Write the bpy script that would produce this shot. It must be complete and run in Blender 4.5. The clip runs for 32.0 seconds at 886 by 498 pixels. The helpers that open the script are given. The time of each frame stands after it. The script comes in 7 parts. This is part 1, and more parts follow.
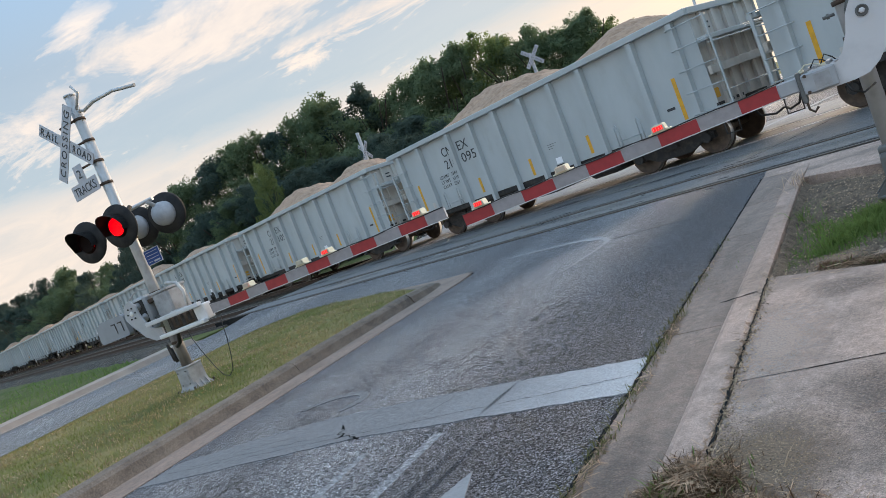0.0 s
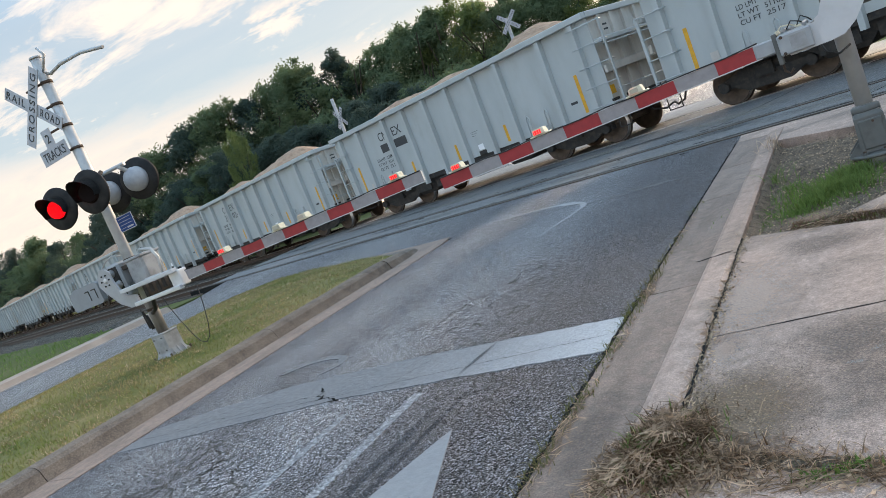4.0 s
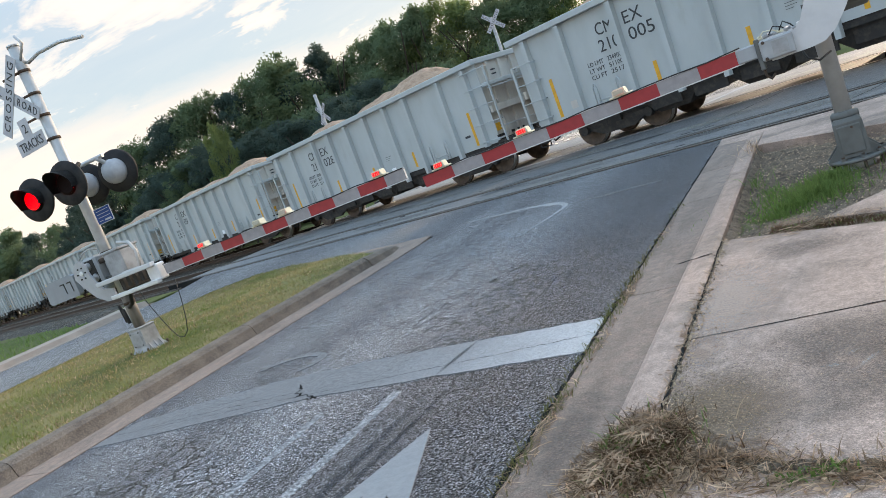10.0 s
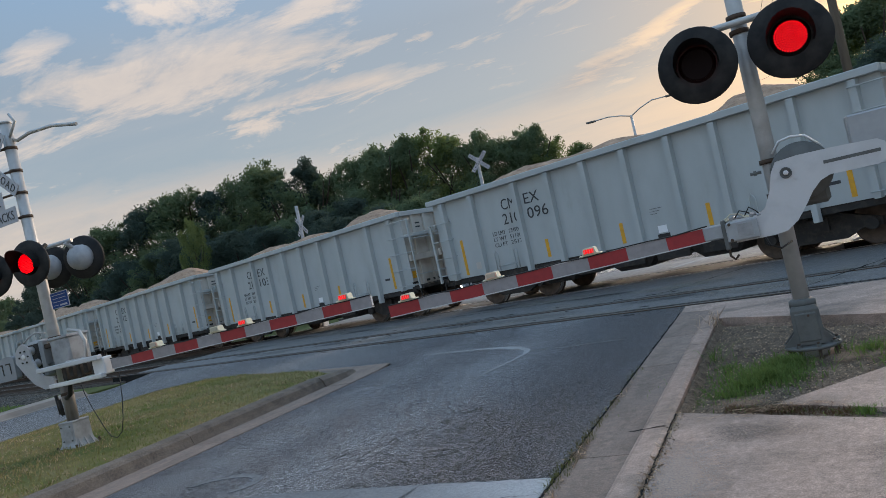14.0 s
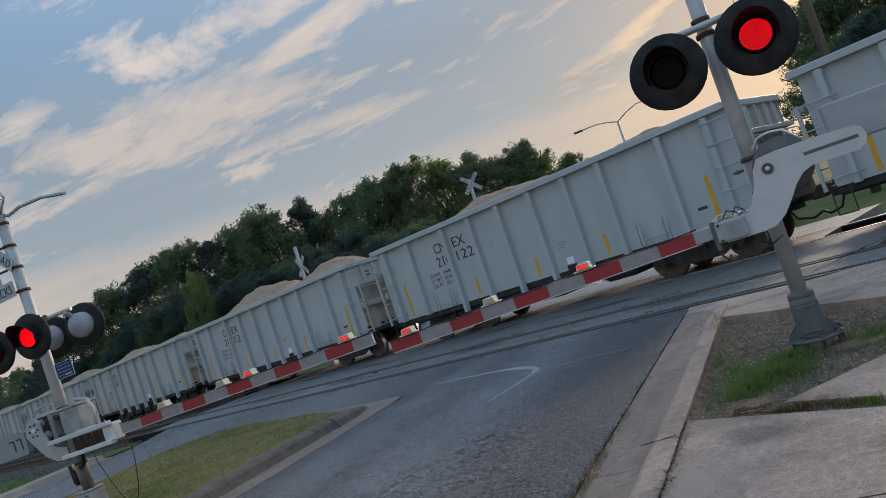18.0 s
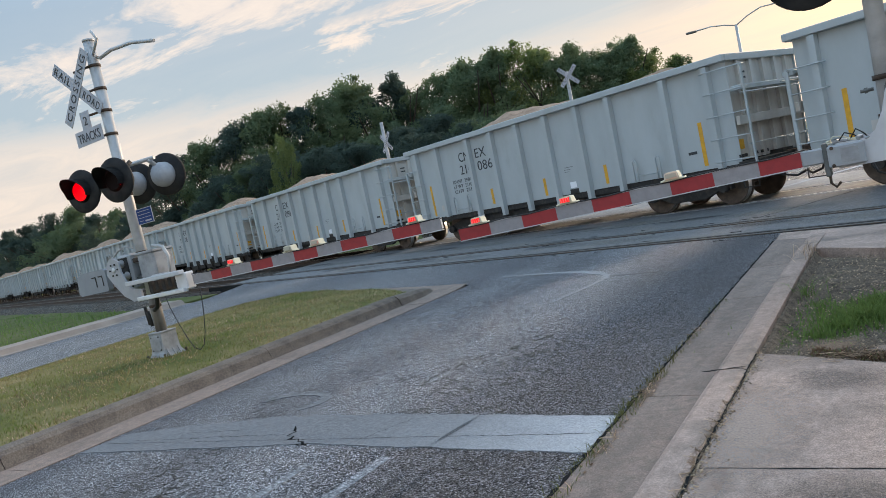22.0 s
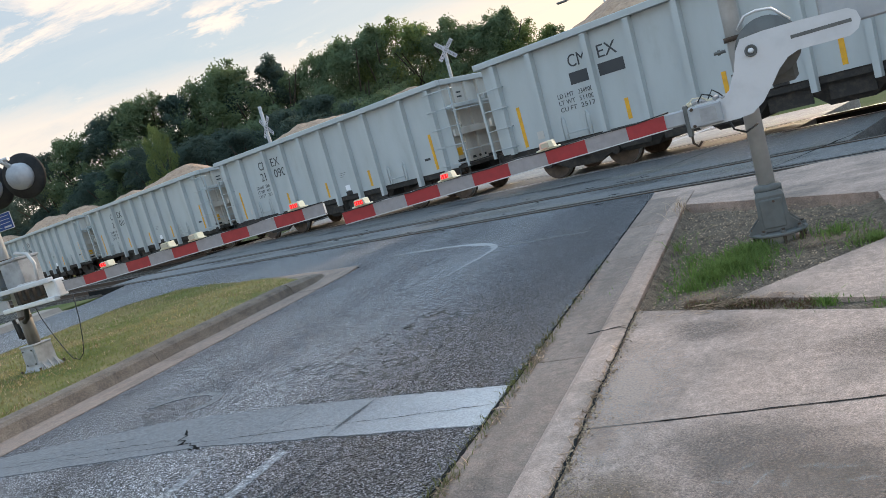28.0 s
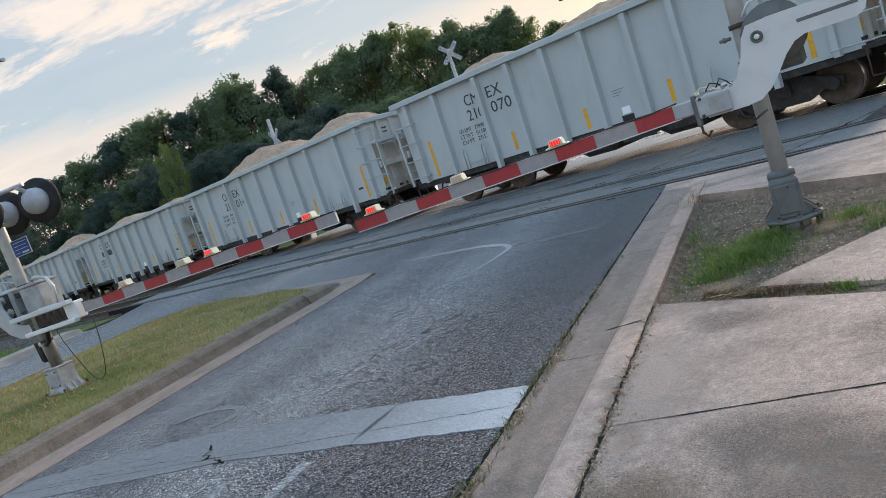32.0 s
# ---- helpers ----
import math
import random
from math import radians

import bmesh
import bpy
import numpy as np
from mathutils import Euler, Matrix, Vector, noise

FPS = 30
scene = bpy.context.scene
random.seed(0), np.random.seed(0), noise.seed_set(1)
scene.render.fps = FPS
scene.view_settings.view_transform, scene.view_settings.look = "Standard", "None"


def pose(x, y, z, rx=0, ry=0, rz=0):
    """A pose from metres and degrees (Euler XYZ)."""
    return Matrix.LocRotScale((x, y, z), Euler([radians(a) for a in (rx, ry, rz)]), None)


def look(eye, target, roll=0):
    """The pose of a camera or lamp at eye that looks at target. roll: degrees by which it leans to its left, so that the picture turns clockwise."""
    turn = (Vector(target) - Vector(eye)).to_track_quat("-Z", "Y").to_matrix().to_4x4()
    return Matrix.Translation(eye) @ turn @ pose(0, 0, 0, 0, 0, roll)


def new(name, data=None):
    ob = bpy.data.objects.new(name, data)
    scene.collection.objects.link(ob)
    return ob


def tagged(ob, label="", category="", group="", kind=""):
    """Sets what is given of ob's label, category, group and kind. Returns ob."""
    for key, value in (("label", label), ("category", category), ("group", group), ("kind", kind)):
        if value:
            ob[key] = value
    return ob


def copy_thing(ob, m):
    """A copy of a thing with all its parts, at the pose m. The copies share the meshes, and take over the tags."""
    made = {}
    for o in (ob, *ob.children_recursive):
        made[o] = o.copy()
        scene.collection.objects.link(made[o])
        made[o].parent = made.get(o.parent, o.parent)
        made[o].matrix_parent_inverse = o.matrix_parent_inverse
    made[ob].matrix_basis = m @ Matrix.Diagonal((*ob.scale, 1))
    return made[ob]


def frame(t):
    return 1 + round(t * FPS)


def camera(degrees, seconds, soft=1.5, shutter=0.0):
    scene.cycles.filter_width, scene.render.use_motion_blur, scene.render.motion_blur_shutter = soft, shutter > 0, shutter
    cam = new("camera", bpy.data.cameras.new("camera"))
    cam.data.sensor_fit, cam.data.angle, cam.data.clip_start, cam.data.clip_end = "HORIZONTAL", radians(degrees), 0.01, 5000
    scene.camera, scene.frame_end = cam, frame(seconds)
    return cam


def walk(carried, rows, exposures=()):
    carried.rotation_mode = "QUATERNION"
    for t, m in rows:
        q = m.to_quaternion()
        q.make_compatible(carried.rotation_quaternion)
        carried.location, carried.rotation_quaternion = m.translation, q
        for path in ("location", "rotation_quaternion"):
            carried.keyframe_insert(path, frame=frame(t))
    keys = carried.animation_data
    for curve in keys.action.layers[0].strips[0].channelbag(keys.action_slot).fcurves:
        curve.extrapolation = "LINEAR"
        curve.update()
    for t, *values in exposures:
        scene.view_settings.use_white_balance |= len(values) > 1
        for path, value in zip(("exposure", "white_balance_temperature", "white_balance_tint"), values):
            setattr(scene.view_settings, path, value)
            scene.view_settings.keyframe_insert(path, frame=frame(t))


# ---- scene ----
cam = camera(61.1, 32.0, 0.75)
PATH = [
    (0, (0.272, 0.158, 1.383), (-0.771, 1.859, 1.244), -21.5),
    (0.5, (0.277, 0.163, 1.372), (-0.729, 1.887, 1.248), -21.9),
    (1, (0.277, 0.158, 1.37), (-0.696, 1.902, 1.259), -21.5),
    (1.5, (0.274, 0.163, 1.365), (-0.681, 1.916, 1.24), -21.3),
    (2, (0.256, 0.153, 1.365), (-0.722, 1.892, 1.216), -21.3),
    (2.5, (0.24, 0.146, 1.36), (-0.779, 1.859, 1.197), -21.2),
    (3, (0.247, 0.148, 1.36), (-0.781, 1.854, 1.18), -21.8),
    (3.5, (0.253, 0.145, 1.348), (-0.769, 1.849, 1.114), -22.3),
    (5.5, (0.202, 0.134, 1.349), (-0.806, 1.843, 1.1), -19.6),
    (6, (0.22, 0.124, 1.347), (-0.784, 1.835, 1.09), -20.1),
    (6.5, (0.228, 0.14, 1.347), (-0.755, 1.862, 1.087), -20.3),
    (7, (0.236, 0.16, 1.348), (-0.696, 1.912, 1.099), -20.7),
    (7.5, (0.247, 0.187, 1.343), (-0.646, 1.959, 1.098), -21.4),
    (8, (0.257, 0.186, 1.358), (-0.611, 1.971, 1.113), -22.1),
    (8.5, (0.275, 0.191, 1.362), (-0.564, 1.992, 1.133), -22.9),
    (9, (0.262, 0.197, 1.35), (-0.584, 1.995, 1.122), -22.0),
    (9.5, (0.233, 0.17, 1.346), (-0.694, 1.925, 1.099), -20.8),
    (10, (0.236, 0.153, 1.348), (-0.737, 1.881, 1.085), -20.6),
    (10.5, (0.239, 0.154, 1.35), (-0.701, 1.9, 1.092), -20.8),
    (11, (0.255, 0.161, 1.361), (-0.623, 1.944, 1.143), -21.0),
    (11.5, (0.277, 0.161, 1.388), (-0.478, 2.012, 1.333), -17.9),
    (12, (0.298, 0.128, 1.534), (-0.247, 2.038, 1.768), -8.3),
    (12.5, (0.306, 0.192, 1.527), (-0.188, 2.121, 1.707), -9.0),
    (13, (0.288, 0.246, 1.402), (-0.364, 2.137, 1.415), -10.9),
    (13.5, (0.264, 0.198, 1.41), (-0.508, 2.043, 1.409), -11.3),
    (14, (0.271, 0.175, 1.413), (-0.55, 1.999, 1.446), -12.7),
    (14.5, (0.274, 0.178, 1.417), (-0.52, 2.012, 1.479), -14.1),
    (16.5, (0.274, 0.145, 1.429), (-0.552, 1.963, 1.53), -14.7),
    (17, (0.296, 0.16, 1.441), (-0.43, 2.022, 1.538), -16.5),
    (17.5, (0.328, 0.205, 1.419), (-0.338, 2.089, 1.493), -18.6),
    (18, (0.363, 0.206, 1.448), (-0.448, 2.032, 1.543), -18.9),
    (18.5, (0.412, 0.164, 1.461), (-0.548, 1.916, 1.566), -16.7),
    (19, (0.389, 0.23, 1.442), (-0.644, 1.943, 1.423), -15.8),
    (19.5, (0.297, 0.461, 1.425), (-0.562, 2.261, 1.274), -11.6),
    (20, (0.311, 0.496, 1.408), (-0.504, 2.31, 1.195), -8.8),
    (20.5, (0.33, 0.469, 1.435), (-0.678, 2.19, 1.285), -9.9),
    (21, (0.321, 0.465, 1.431), (-0.73, 2.163, 1.318), -11.2),
    (21.5, (0.316, 0.462, 1.434), (-0.729, 2.163, 1.309), -11.8),
    (22, (0.309, 0.458, 1.43), (-0.753, 2.147, 1.297), -12.0),
    (22.5, (0.308, 0.456, 1.43), (-0.766, 2.137, 1.281), -12.6),
    (23, (0.311, 0.459, 1.425), (-0.765, 2.138, 1.271), -12.9),
    (23.5, (0.317, 0.459, 1.431), (-0.746, 2.147, 1.285), -12.9),
    (24, (0.315, 0.475, 1.424), (-0.722, 2.178, 1.279), -12.9),
    (24.5, (0.327, 0.476, 1.422), (-0.644, 2.217, 1.261), -13.4),
    (25, (0.341, 0.522, 1.424), (-0.514, 2.321, 1.25), -14.0),
    (25.5, (0.349, 0.52, 1.429), (-0.456, 2.342, 1.251), -14.6),
    (26, (0.345, 0.546, 1.417), (-0.465, 2.364, 1.218), -15.2),
    (26.5, (0.35, 0.54, 1.42), (-0.462, 2.353, 1.189), -15.3),
    (28.5, (0.352, 0.518, 1.43), (-0.494, 2.313, 1.178), -16.2),
    (29, (0.34, 0.495, 1.425), (-0.586, 2.254, 1.214), -16.0),
    (29.5, (0.331, 0.484, 1.422), (-0.662, 2.21, 1.238), -16.4),
    (30, (0.334, 0.485, 1.426), (-0.679, 2.201, 1.248), -16.7),
    (30.5, (0.355, 0.496, 1.446), (-0.613, 2.24, 1.296), -17.5),
    (31, (0.355, 0.538, 1.439), (-0.519, 2.33, 1.282), -18.9),
    (31.5, (0.358, 0.544, 1.429), (-0.495, 2.341, 1.224), -18.8),
    (32, (0.354, 0.537, 1.43), (-0.507, 2.326, 1.192), -18.8),
]
LIGHT = [(0, 0.19, 8050), (6, 0.50, 8440), (9, 0.53, 8440), (11.2, 0.48, 8350), (11.6, 0.0, 7950), (12.0, -0.68, 7400), (12.6, -0.92, 7400), (12.8, -1.08, 7400), (13.0, -0.56, 7500), (14.0, -0.37, 7750), (17.0, -0.46, 7600), (18.0, -0.55, 7700), (18.8, -0.7, 7650),
         (19.1, -0.33, 7700), (19.5, -0.03, 8100), (20.0, 0.08, 8100), (23.0, 0.12, 8100), (26.0, 0.18, 8200), (28.5, 0.38, 8300), (30.0, 0.36, 8300), (31.0, 0.2, 8070), (32.0, 0.2, 8070)]
walk(cam, [(t, look(eye, target, roll)) for t, eye, target, roll in PATH], [(t, stops, kelvin, 18) for t, stops, kelvin in LIGHT])

CLOUD_TURN, CLOUD_SHIFT = 14.0, (3.2, 1.4, 0.0)
SKY_BLUE, SKY_MID, HAZE = (0.24, 0.46, 0.75), (0.37, 0.57, 0.76), (0.72, 0.73, 0.73)
CLOUD, CLOUD_LOW_TINT = (0.82, 0.84, 0.86), (0.78, 0.775, 0.765)
SKY_GAIN, SKY_STRENGTH, SKY_TOP, SKY_BEHIND, SUN_ENERGY = 0.12, 1.0, 2.35, 0.62, 3.2

# ---- world, sun, exposure ----
SUN_AZ, SUN_EL = radians(12.0), radians(15.0)      # from +y towards +x; height
world = bpy.data.worlds.new("sky")
scene.world = world
world.use_nodes = True
wn, wl = world.node_tree.nodes, world.node_tree.links
wn.clear()


def wnode(kind, **props):
    n = wn.new(kind)
    for k, v in props.items():
        setattr(n, k, v)
    return n


def wmath(op, a, b=None, clamp=False):
    n = wnode("ShaderNodeMath", operation=op, use_clamp=clamp)
    for i, v in enumerate((a, b)):
        if v is None:
            continue
        if isinstance(v, (int, float)):
            n.inputs[i].default_value = v
        else:
            wl.new(v, n.inputs[i])
    return n.outputs[0]


sky = wnode("ShaderNodeTexSky", sky_type="NISHITA", sun_disc=False, sun_elevation=radians(16), sun_rotation=SUN_AZ,
            air_density=1.3, dust_density=1.6, ozone_density=1.2)
coord = wnode("ShaderNodeTexCoord")
sep = wnode("ShaderNodeSeparateXYZ")
wl.new(coord.outputs["Generated"], sep.inputs[0])
up = wmath("MAXIMUM", wmath("ADD", sep.outputs[2], 0.10), 0.03)
flat = wnode("ShaderNodeCombineXYZ")
wl.new(wmath("DIVIDE", sep.outputs[0], up), flat.inputs[0])
wl.new(wmath("DIVIDE", sep.outputs[1], up), flat.inputs[1])
turn = wnode("ShaderNodeMapping")
turn.inputs["Rotation"].default_value = (0, 0, radians(CLOUD_TURN))
turn.inputs["Scale"].default_value = (0.55, 1.0, 1.0)
turn.inputs["Location"].default_value = CLOUD_SHIFT
wl.new(flat.outputs[0], turn.inputs[0])


def wnoise(scale, detail, rough, dist=0.0):
    n = wnode("ShaderNodeTexNoise")
    n.inputs["Scale"].default_value, n.inputs["Detail"].default_value = scale, detail
    n.inputs["Roughness"].default_value, n.inputs["Distortion"].default_value = rough, dist
    wl.new(turn.outputs[0], n.inputs["Vector"])
    return n.outputs[0]


def wramp(v, stops):
    n = wnode("ShaderNodeValToRGB")
    els = n.color_ramp.elements
    while len(els) < len(stops):
        els.new(0.5)
    for e, (p, c) in zip(els, stops):
        e.position, e.color = p, (*c, 1)
    wl.new(v, n.inputs[0])
    return n.outputs[0]


def wmix(kind, fac, a, b):
    n = wnode("ShaderNodeMix", data_type="RGBA", blend_type=kind)
    for sock, v in ((n.inputs[0], fac), (n.inputs[6], a), (n.inputs[7], b)):
        if isinstance(v, (int, float)):
            sock.default_value = v
        elif isinstance(v, tuple):
            sock.default_value = (*v, 1)
        else:
            wl.new(v, sock)
    return n.outputs[2]


big = wnoise(0.62, 8, 0.60, 0.9)
fine = wnoise(2.6, 10, 0.68, 0.6)
# bearing (from +y towards +x) and height of the view in degrees, frayed by the noise
norm = wnode("ShaderNodeVectorMath", operation="NORMALIZE")
wl.new(coord.outputs["Generated"], norm.inputs[0])
nsep = wnode("ShaderNodeSeparateXYZ")
wl.new(norm.outputs[0], nsep.inputs[0])
bearing = wmath("MULTIPLY", wmath("ARCTAN2", nsep.outputs[0], nsep.outputs[1]), 57.296)
height = wmath("MULTIPLY", wmath("ARCSINE", nsep.outputs[2]), 57.296)
bearing_f = wmath("ADD", bearing, wmath("MULTIPLY", wmath("SUBTRACT", fine, 0.5), 13.0))
height_f = wmath("ADD", height, wmath("MULTIPLY", wmath("SUBTRACT", fine, 0.5), 5.5))


def lobe(az, el, long, high, tilt):
    """A long soft cloud bank: 1 at its middle."""
    c, s = math.cos(radians(tilt)), math.sin(radians(tilt))
    da, de = wmath("SUBTRACT", bearing_f, az), wmath("SUBTRACT", height_f, el)
    u = wmath("ADD", wmath("MULTIPLY", da, c / long), wmath("MULTIPLY", de, s / long))
    v = wmath("SUBTRACT", wmath("MULTIPLY", de, c / high), wmath("MULTIPLY", da, s / high))
    return wmath("POWER", 2.71828, wmath("MULTIPLY", wmath("ADD", wmath("MULTIPLY", u, u), wmath("MULTIPLY", v, v)), -1.0))


banks = 0.0
for az, el, long, high, tilt, amount in ((-41, 17.0, 12, 2.6, 7, 1.0), (-31, 13.9, 8, 1.0, 2, 1.0), (-29, 20.6, 8, 1.1, 15, 1.0), (-16, 22.4, 5.5, 0.8, 4, 0.95), (-32, 23.4, 8, 1.8, 8, 0.66),
                                         (-10, 23.6, 2.2, 0.5, 20, 0.8), (-22.6, 16.5, 1.0, 0.45, 5, 0.75), (-29.3, 15.8, 0.9, 0.4, 5, 0.7), (-4.5, 13.2, 4.5, 0.6, 17, 0.85), (-10, 11.6, 4, 0.7, 10, 0.7),
                                         (-50, 19.5, 4, 0.8, 14, 0.75), (-54, 14.5, 6, 1.6, 6, 0.8), (13, 17.5, 7, 3.2, 12, 1.0), (11, 10.8, 7, 1.2, 14, 0.9)):
    banks = wmath("MAXIMUM", banks, wmath("MULTIPLY", lobe(az, el, long, high, tilt), amount))
puff = wnoise(8.5, 7, 0.6, 0.3)
cover = wmath("ADD", wmath("ADD", wmath("MULTIPLY", big, 0.25), wmath("MULTIPLY", fine, 1.25)), wmath("ADD", wmath("MULTIPLY", banks, 0.46), wmath("MULTIPLY", puff, 0.55)))
mask = wramp(wmath("MULTIPLY", cover, 0.5), [(0.56, (0, 0, 0)), (0.605, (0.45, 0.45, 0.45)), (0.70, (1, 1, 1))])
veil = wmath("MULTIPLY", wmath("MAXIMUM", lobe(-42, 15.5, 20, 5.0, 5), wmath("MULTIPLY", lobe(-28, 12.5, 14, 3.5, 4), 0.8)), 0.20)
mask = wmath("MAXIMUM", mask, veil)
band = wramp(wmath("DIVIDE", height_f, 20.0), [(0.0, (1, 1, 1)), (0.44, (0.92, 0.92, 0.92)), (0.55, (0.0, 0.0, 0.0))])
tone = wramp(fine, [(0.36, (0.80, 0.85, 0.92)), (0.60, (1.0, 1.0, 1.0))])
# glow of the hidden sun on the haze and the clouds round it
sun_dir = Vector((math.sin(SUN_AZ) * math.cos(SUN_EL), math.cos(SUN_AZ) * math.cos(SUN_EL), math.sin(SUN_EL)))
dotn = wnode("ShaderNodeVectorMath", operation="DOT_PRODUCT")
wl.new(norm.outputs[0], dotn.inputs[0])
dotn.inputs[1].default_value = sun_dir
toward = wmath("MAXIMUM", dotn.outputs["Value"], 0.0)
wide, close = wmath("POWER", toward, 26.0), wmath("POWER", toward, 120.0)
grad = wramp(sep.outputs[2], [(0.0, HAZE), (0.17, SKY_MID), (0.40, SKY_BLUE)])
base = wmix("MIX", 0.88, wmix("MULTIPLY", 1.0, sky.outputs[0], (SKY_GAIN, SKY_GAIN, SKY_GAIN)), grad)
warm = wmath("POWER", toward, 5.0)
base = wmix("MIX", wmath("MULTIPLY", warm, 0.12), base, (0.95, 0.82, 0.66))
base = wmix("MIX", wmath("MULTIPLY", wide, 0.7), base, (1.05, 0.80, 0.52))
cloud = wmix("MULTIPLY", 1.0, tone, CLOUD)
cloud = wmix("MIX", wmath("MULTIPLY", band, 0.75), cloud, CLOUD_LOW_TINT)
cloud = wmix("MIX", wmath("MULTIPLY", warm, 0.45), cloud, (1.0, 0.86, 0.68))
cloud = wmix("MIX", wmath("MULTIPLY", wide, 0.9), cloud, (1.9, 1.40, 0.78))
part_low = wmath("MULTIPLY", band, wmath("ADD", wmath("MULTIPLY", fine, 1.1), 0.2, clamp=True))
col = wmix("MIX", wmath("MAXIMUM", wmath("MULTIPLY", mask, 0.92), part_low), base, cloud)
col = wmix("ADD", wmath("MULTIPLY", close, wmath("ADD", 0.3, mask)), col, (1.3, 0.85, 0.36))
burst = lobe(13.5, 16.8, 3.2, 1.1, 10)
col = wmix("ADD", burst, col, (1.6, 1.35, 0.85))
# the thick dark cloud before the sun
thick = wramp(lobe(12.3, 12.9, 4.6, 1.25, 16), [(0.32, (0, 0, 0)), (0.55, (1, 1, 1))])
col = wmix("MIX", wmath("MULTIPLY", thick, 0.9), col, (0.50, 0.44, 0.40))
grey = lobe(-10.5, 11.0, 4, 0.8, 12)
col = wmix("MIX", wmath("MULTIPLY", grey, 0.45), col, (0.60, 0.60, 0.62))
# the sky overhead and the unseen sky behind are lifted as added fill light
lift = wmath("MULTIPLY", wmath("SUBTRACT", sep.outputs[2], 0.30, clamp=True), SKY_TOP)
lift = wmath("ADD", lift, wmath("MULTIPLY", wmath("MAXIMUM", wmath("MULTIPLY", sep.outputs[1], -1.0), 0.0), SKY_BEHIND))
bg = wnode("ShaderNodeBackground")
wl.new(col, bg.inputs[0])
wl.new(wmath("MULTIPLY", wmath("ADD", lift, 1.0), SKY_STRENGTH), bg.inputs[1])
wl.new(bg.outputs[0], wnode("ShaderNodeOutputWorld").inputs[0])

sun = bpy.data.lights.new("sun", "SUN")
sun.energy, sun.angle, sun.color = SUN_ENERGY, radians(12), (1.0, 0.92, 0.80)
sun_ob = new("sun", sun)
sun_ob.matrix_world = look((0, 0, 40), Vector((0, 0, 40)) - sun_dir)

# ---- materials ----


def mat(name, base_col, rough=0.7, metal=0.0, second=None, scale=6.0, mix=(0.4, 0.65), bump=0.0, bump_scale=60.0,
        third=None, third_scale=0.6, third_mix=(0.5, 0.7), emit=None, vary=0.0, grain=None, lanes=None, spec=0.5, stretch=(1, 1, 1), island=0.0, streak=None, web=None):
    m = bpy.data.materials.new(name)
    m.use_nodes = True
    n, l = m.node_tree.nodes, m.node_tree.links
    b = n["Principled BSDF"]
    b.inputs["Roughness"].default_value, b.inputs["Metallic"].default_value = rough, metal
    b.inputs["Specular IOR Level"].default_value = spec
    b.inputs["Base Color"].default_value = (*base_col, 1)
    tc = n.new("ShaderNodeTexCoord")
    mp = n.new("ShaderNodeMapping")
    mp.inputs["Scale"].default_value = stretch
    l.new(tc.outputs["Object"], mp.inputs[0])

    def noise_tex(sc, detail=6, rg=0.6):
        t = n.new("ShaderNodeTexNoise")
        t.inputs["Scale"].default_value, t.inputs["Detail"].default_value, t.inputs["Roughness"].default_value = sc, detail, rg
        l.new(mp.outputs[0], t.inputs["Vector"])
        return t.outputs[0]

    def band(v, lo, hi):
        t = n.new("ShaderNodeMapRange")
        t.inputs[1].default_value, t.inputs[2].default_value = lo, hi
        l.new(v, t.inputs[0])
        return t.outputs[0]

    def blend(f, a, c):
        t = n.new("ShaderNodeMix")
        t.data_type = "RGBA"
        l.new(f, t.inputs[0])
        for s, v in ((t.inputs[6], a), (t.inputs[7], c)):
            if isinstance(v, tuple):
                s.default_value = (*v, 1)
            else:
                l.new(v, s)
        return t.outputs[2]
    c = None
    if second:
        c = blend(band(noise_tex(scale), *mix), base_col, second)
    if third:
        c = blend(band(noise_tex(third_scale, 5, 0.65), *third_mix), c if c else base_col, third)
    if streak:
        colour, amount, size = streak
        sm = n.new("ShaderNodeMapping")
        sm.inputs["Scale"].default_value = size
        l.new(tc.outputs["Object"], sm.inputs[0])
        t = n.new("ShaderNodeTexNoise")
        t.inputs["Scale"].default_value, t.inputs["Detail"].default_value = 1.0, 5
        l.new(sm.outputs[0], t.inputs["Vector"])
        mr = n.new("ShaderNodeMapRange")
        mr.inputs[1].default_value, mr.inputs[2].default_value, mr.inputs[4].default_value = 0.42, 0.68, amount
        l.new(t.outputs[0], mr.inputs[0])
        c = blend(mr.outputs[0], c if c else base_col, colour)
    if lanes:
        # worn bands that run along y, some with sheen in their colour: (colour, middle, half width, amount) each
        sx = n.new("ShaderNodeSeparateXYZ")
        l.new(tc.outputs["Object"], sx.inputs[0])
        wob = n.new("ShaderNodeMath")
        wob.operation = "MULTIPLY_ADD"
        l.new(noise_tex(1.3, 6, 0.7), wob.inputs[0])
        wob.inputs[1].default_value = 1.1
        l.new(sx.outputs[0], wob.inputs[2])
        for colour, middle, half, amount in lanes:
            off = n.new("ShaderNodeMath")
            off.operation = "SUBTRACT"
            l.new(wob.outputs[0], off.inputs[0])
            off.inputs[1].default_value = middle + 0.55
            dist = n.new("ShaderNodeMath")
            dist.operation = "ABSOLUTE"
            l.new(off.outputs[0], dist.inputs[0])
            mr = n.new("ShaderNodeMapRange")
            mr.interpolation_type = "SMOOTHSTEP"
            mr.inputs[1].default_value, mr.inputs[2].default_value, mr.inputs[3].default_value, mr.inputs[4].default_value = 0.0, half, amount, 0.0
            l.new(dist.outputs[0], mr.inputs[0])
            c = blend(mr.outputs[0], c if c else base_col, colour)
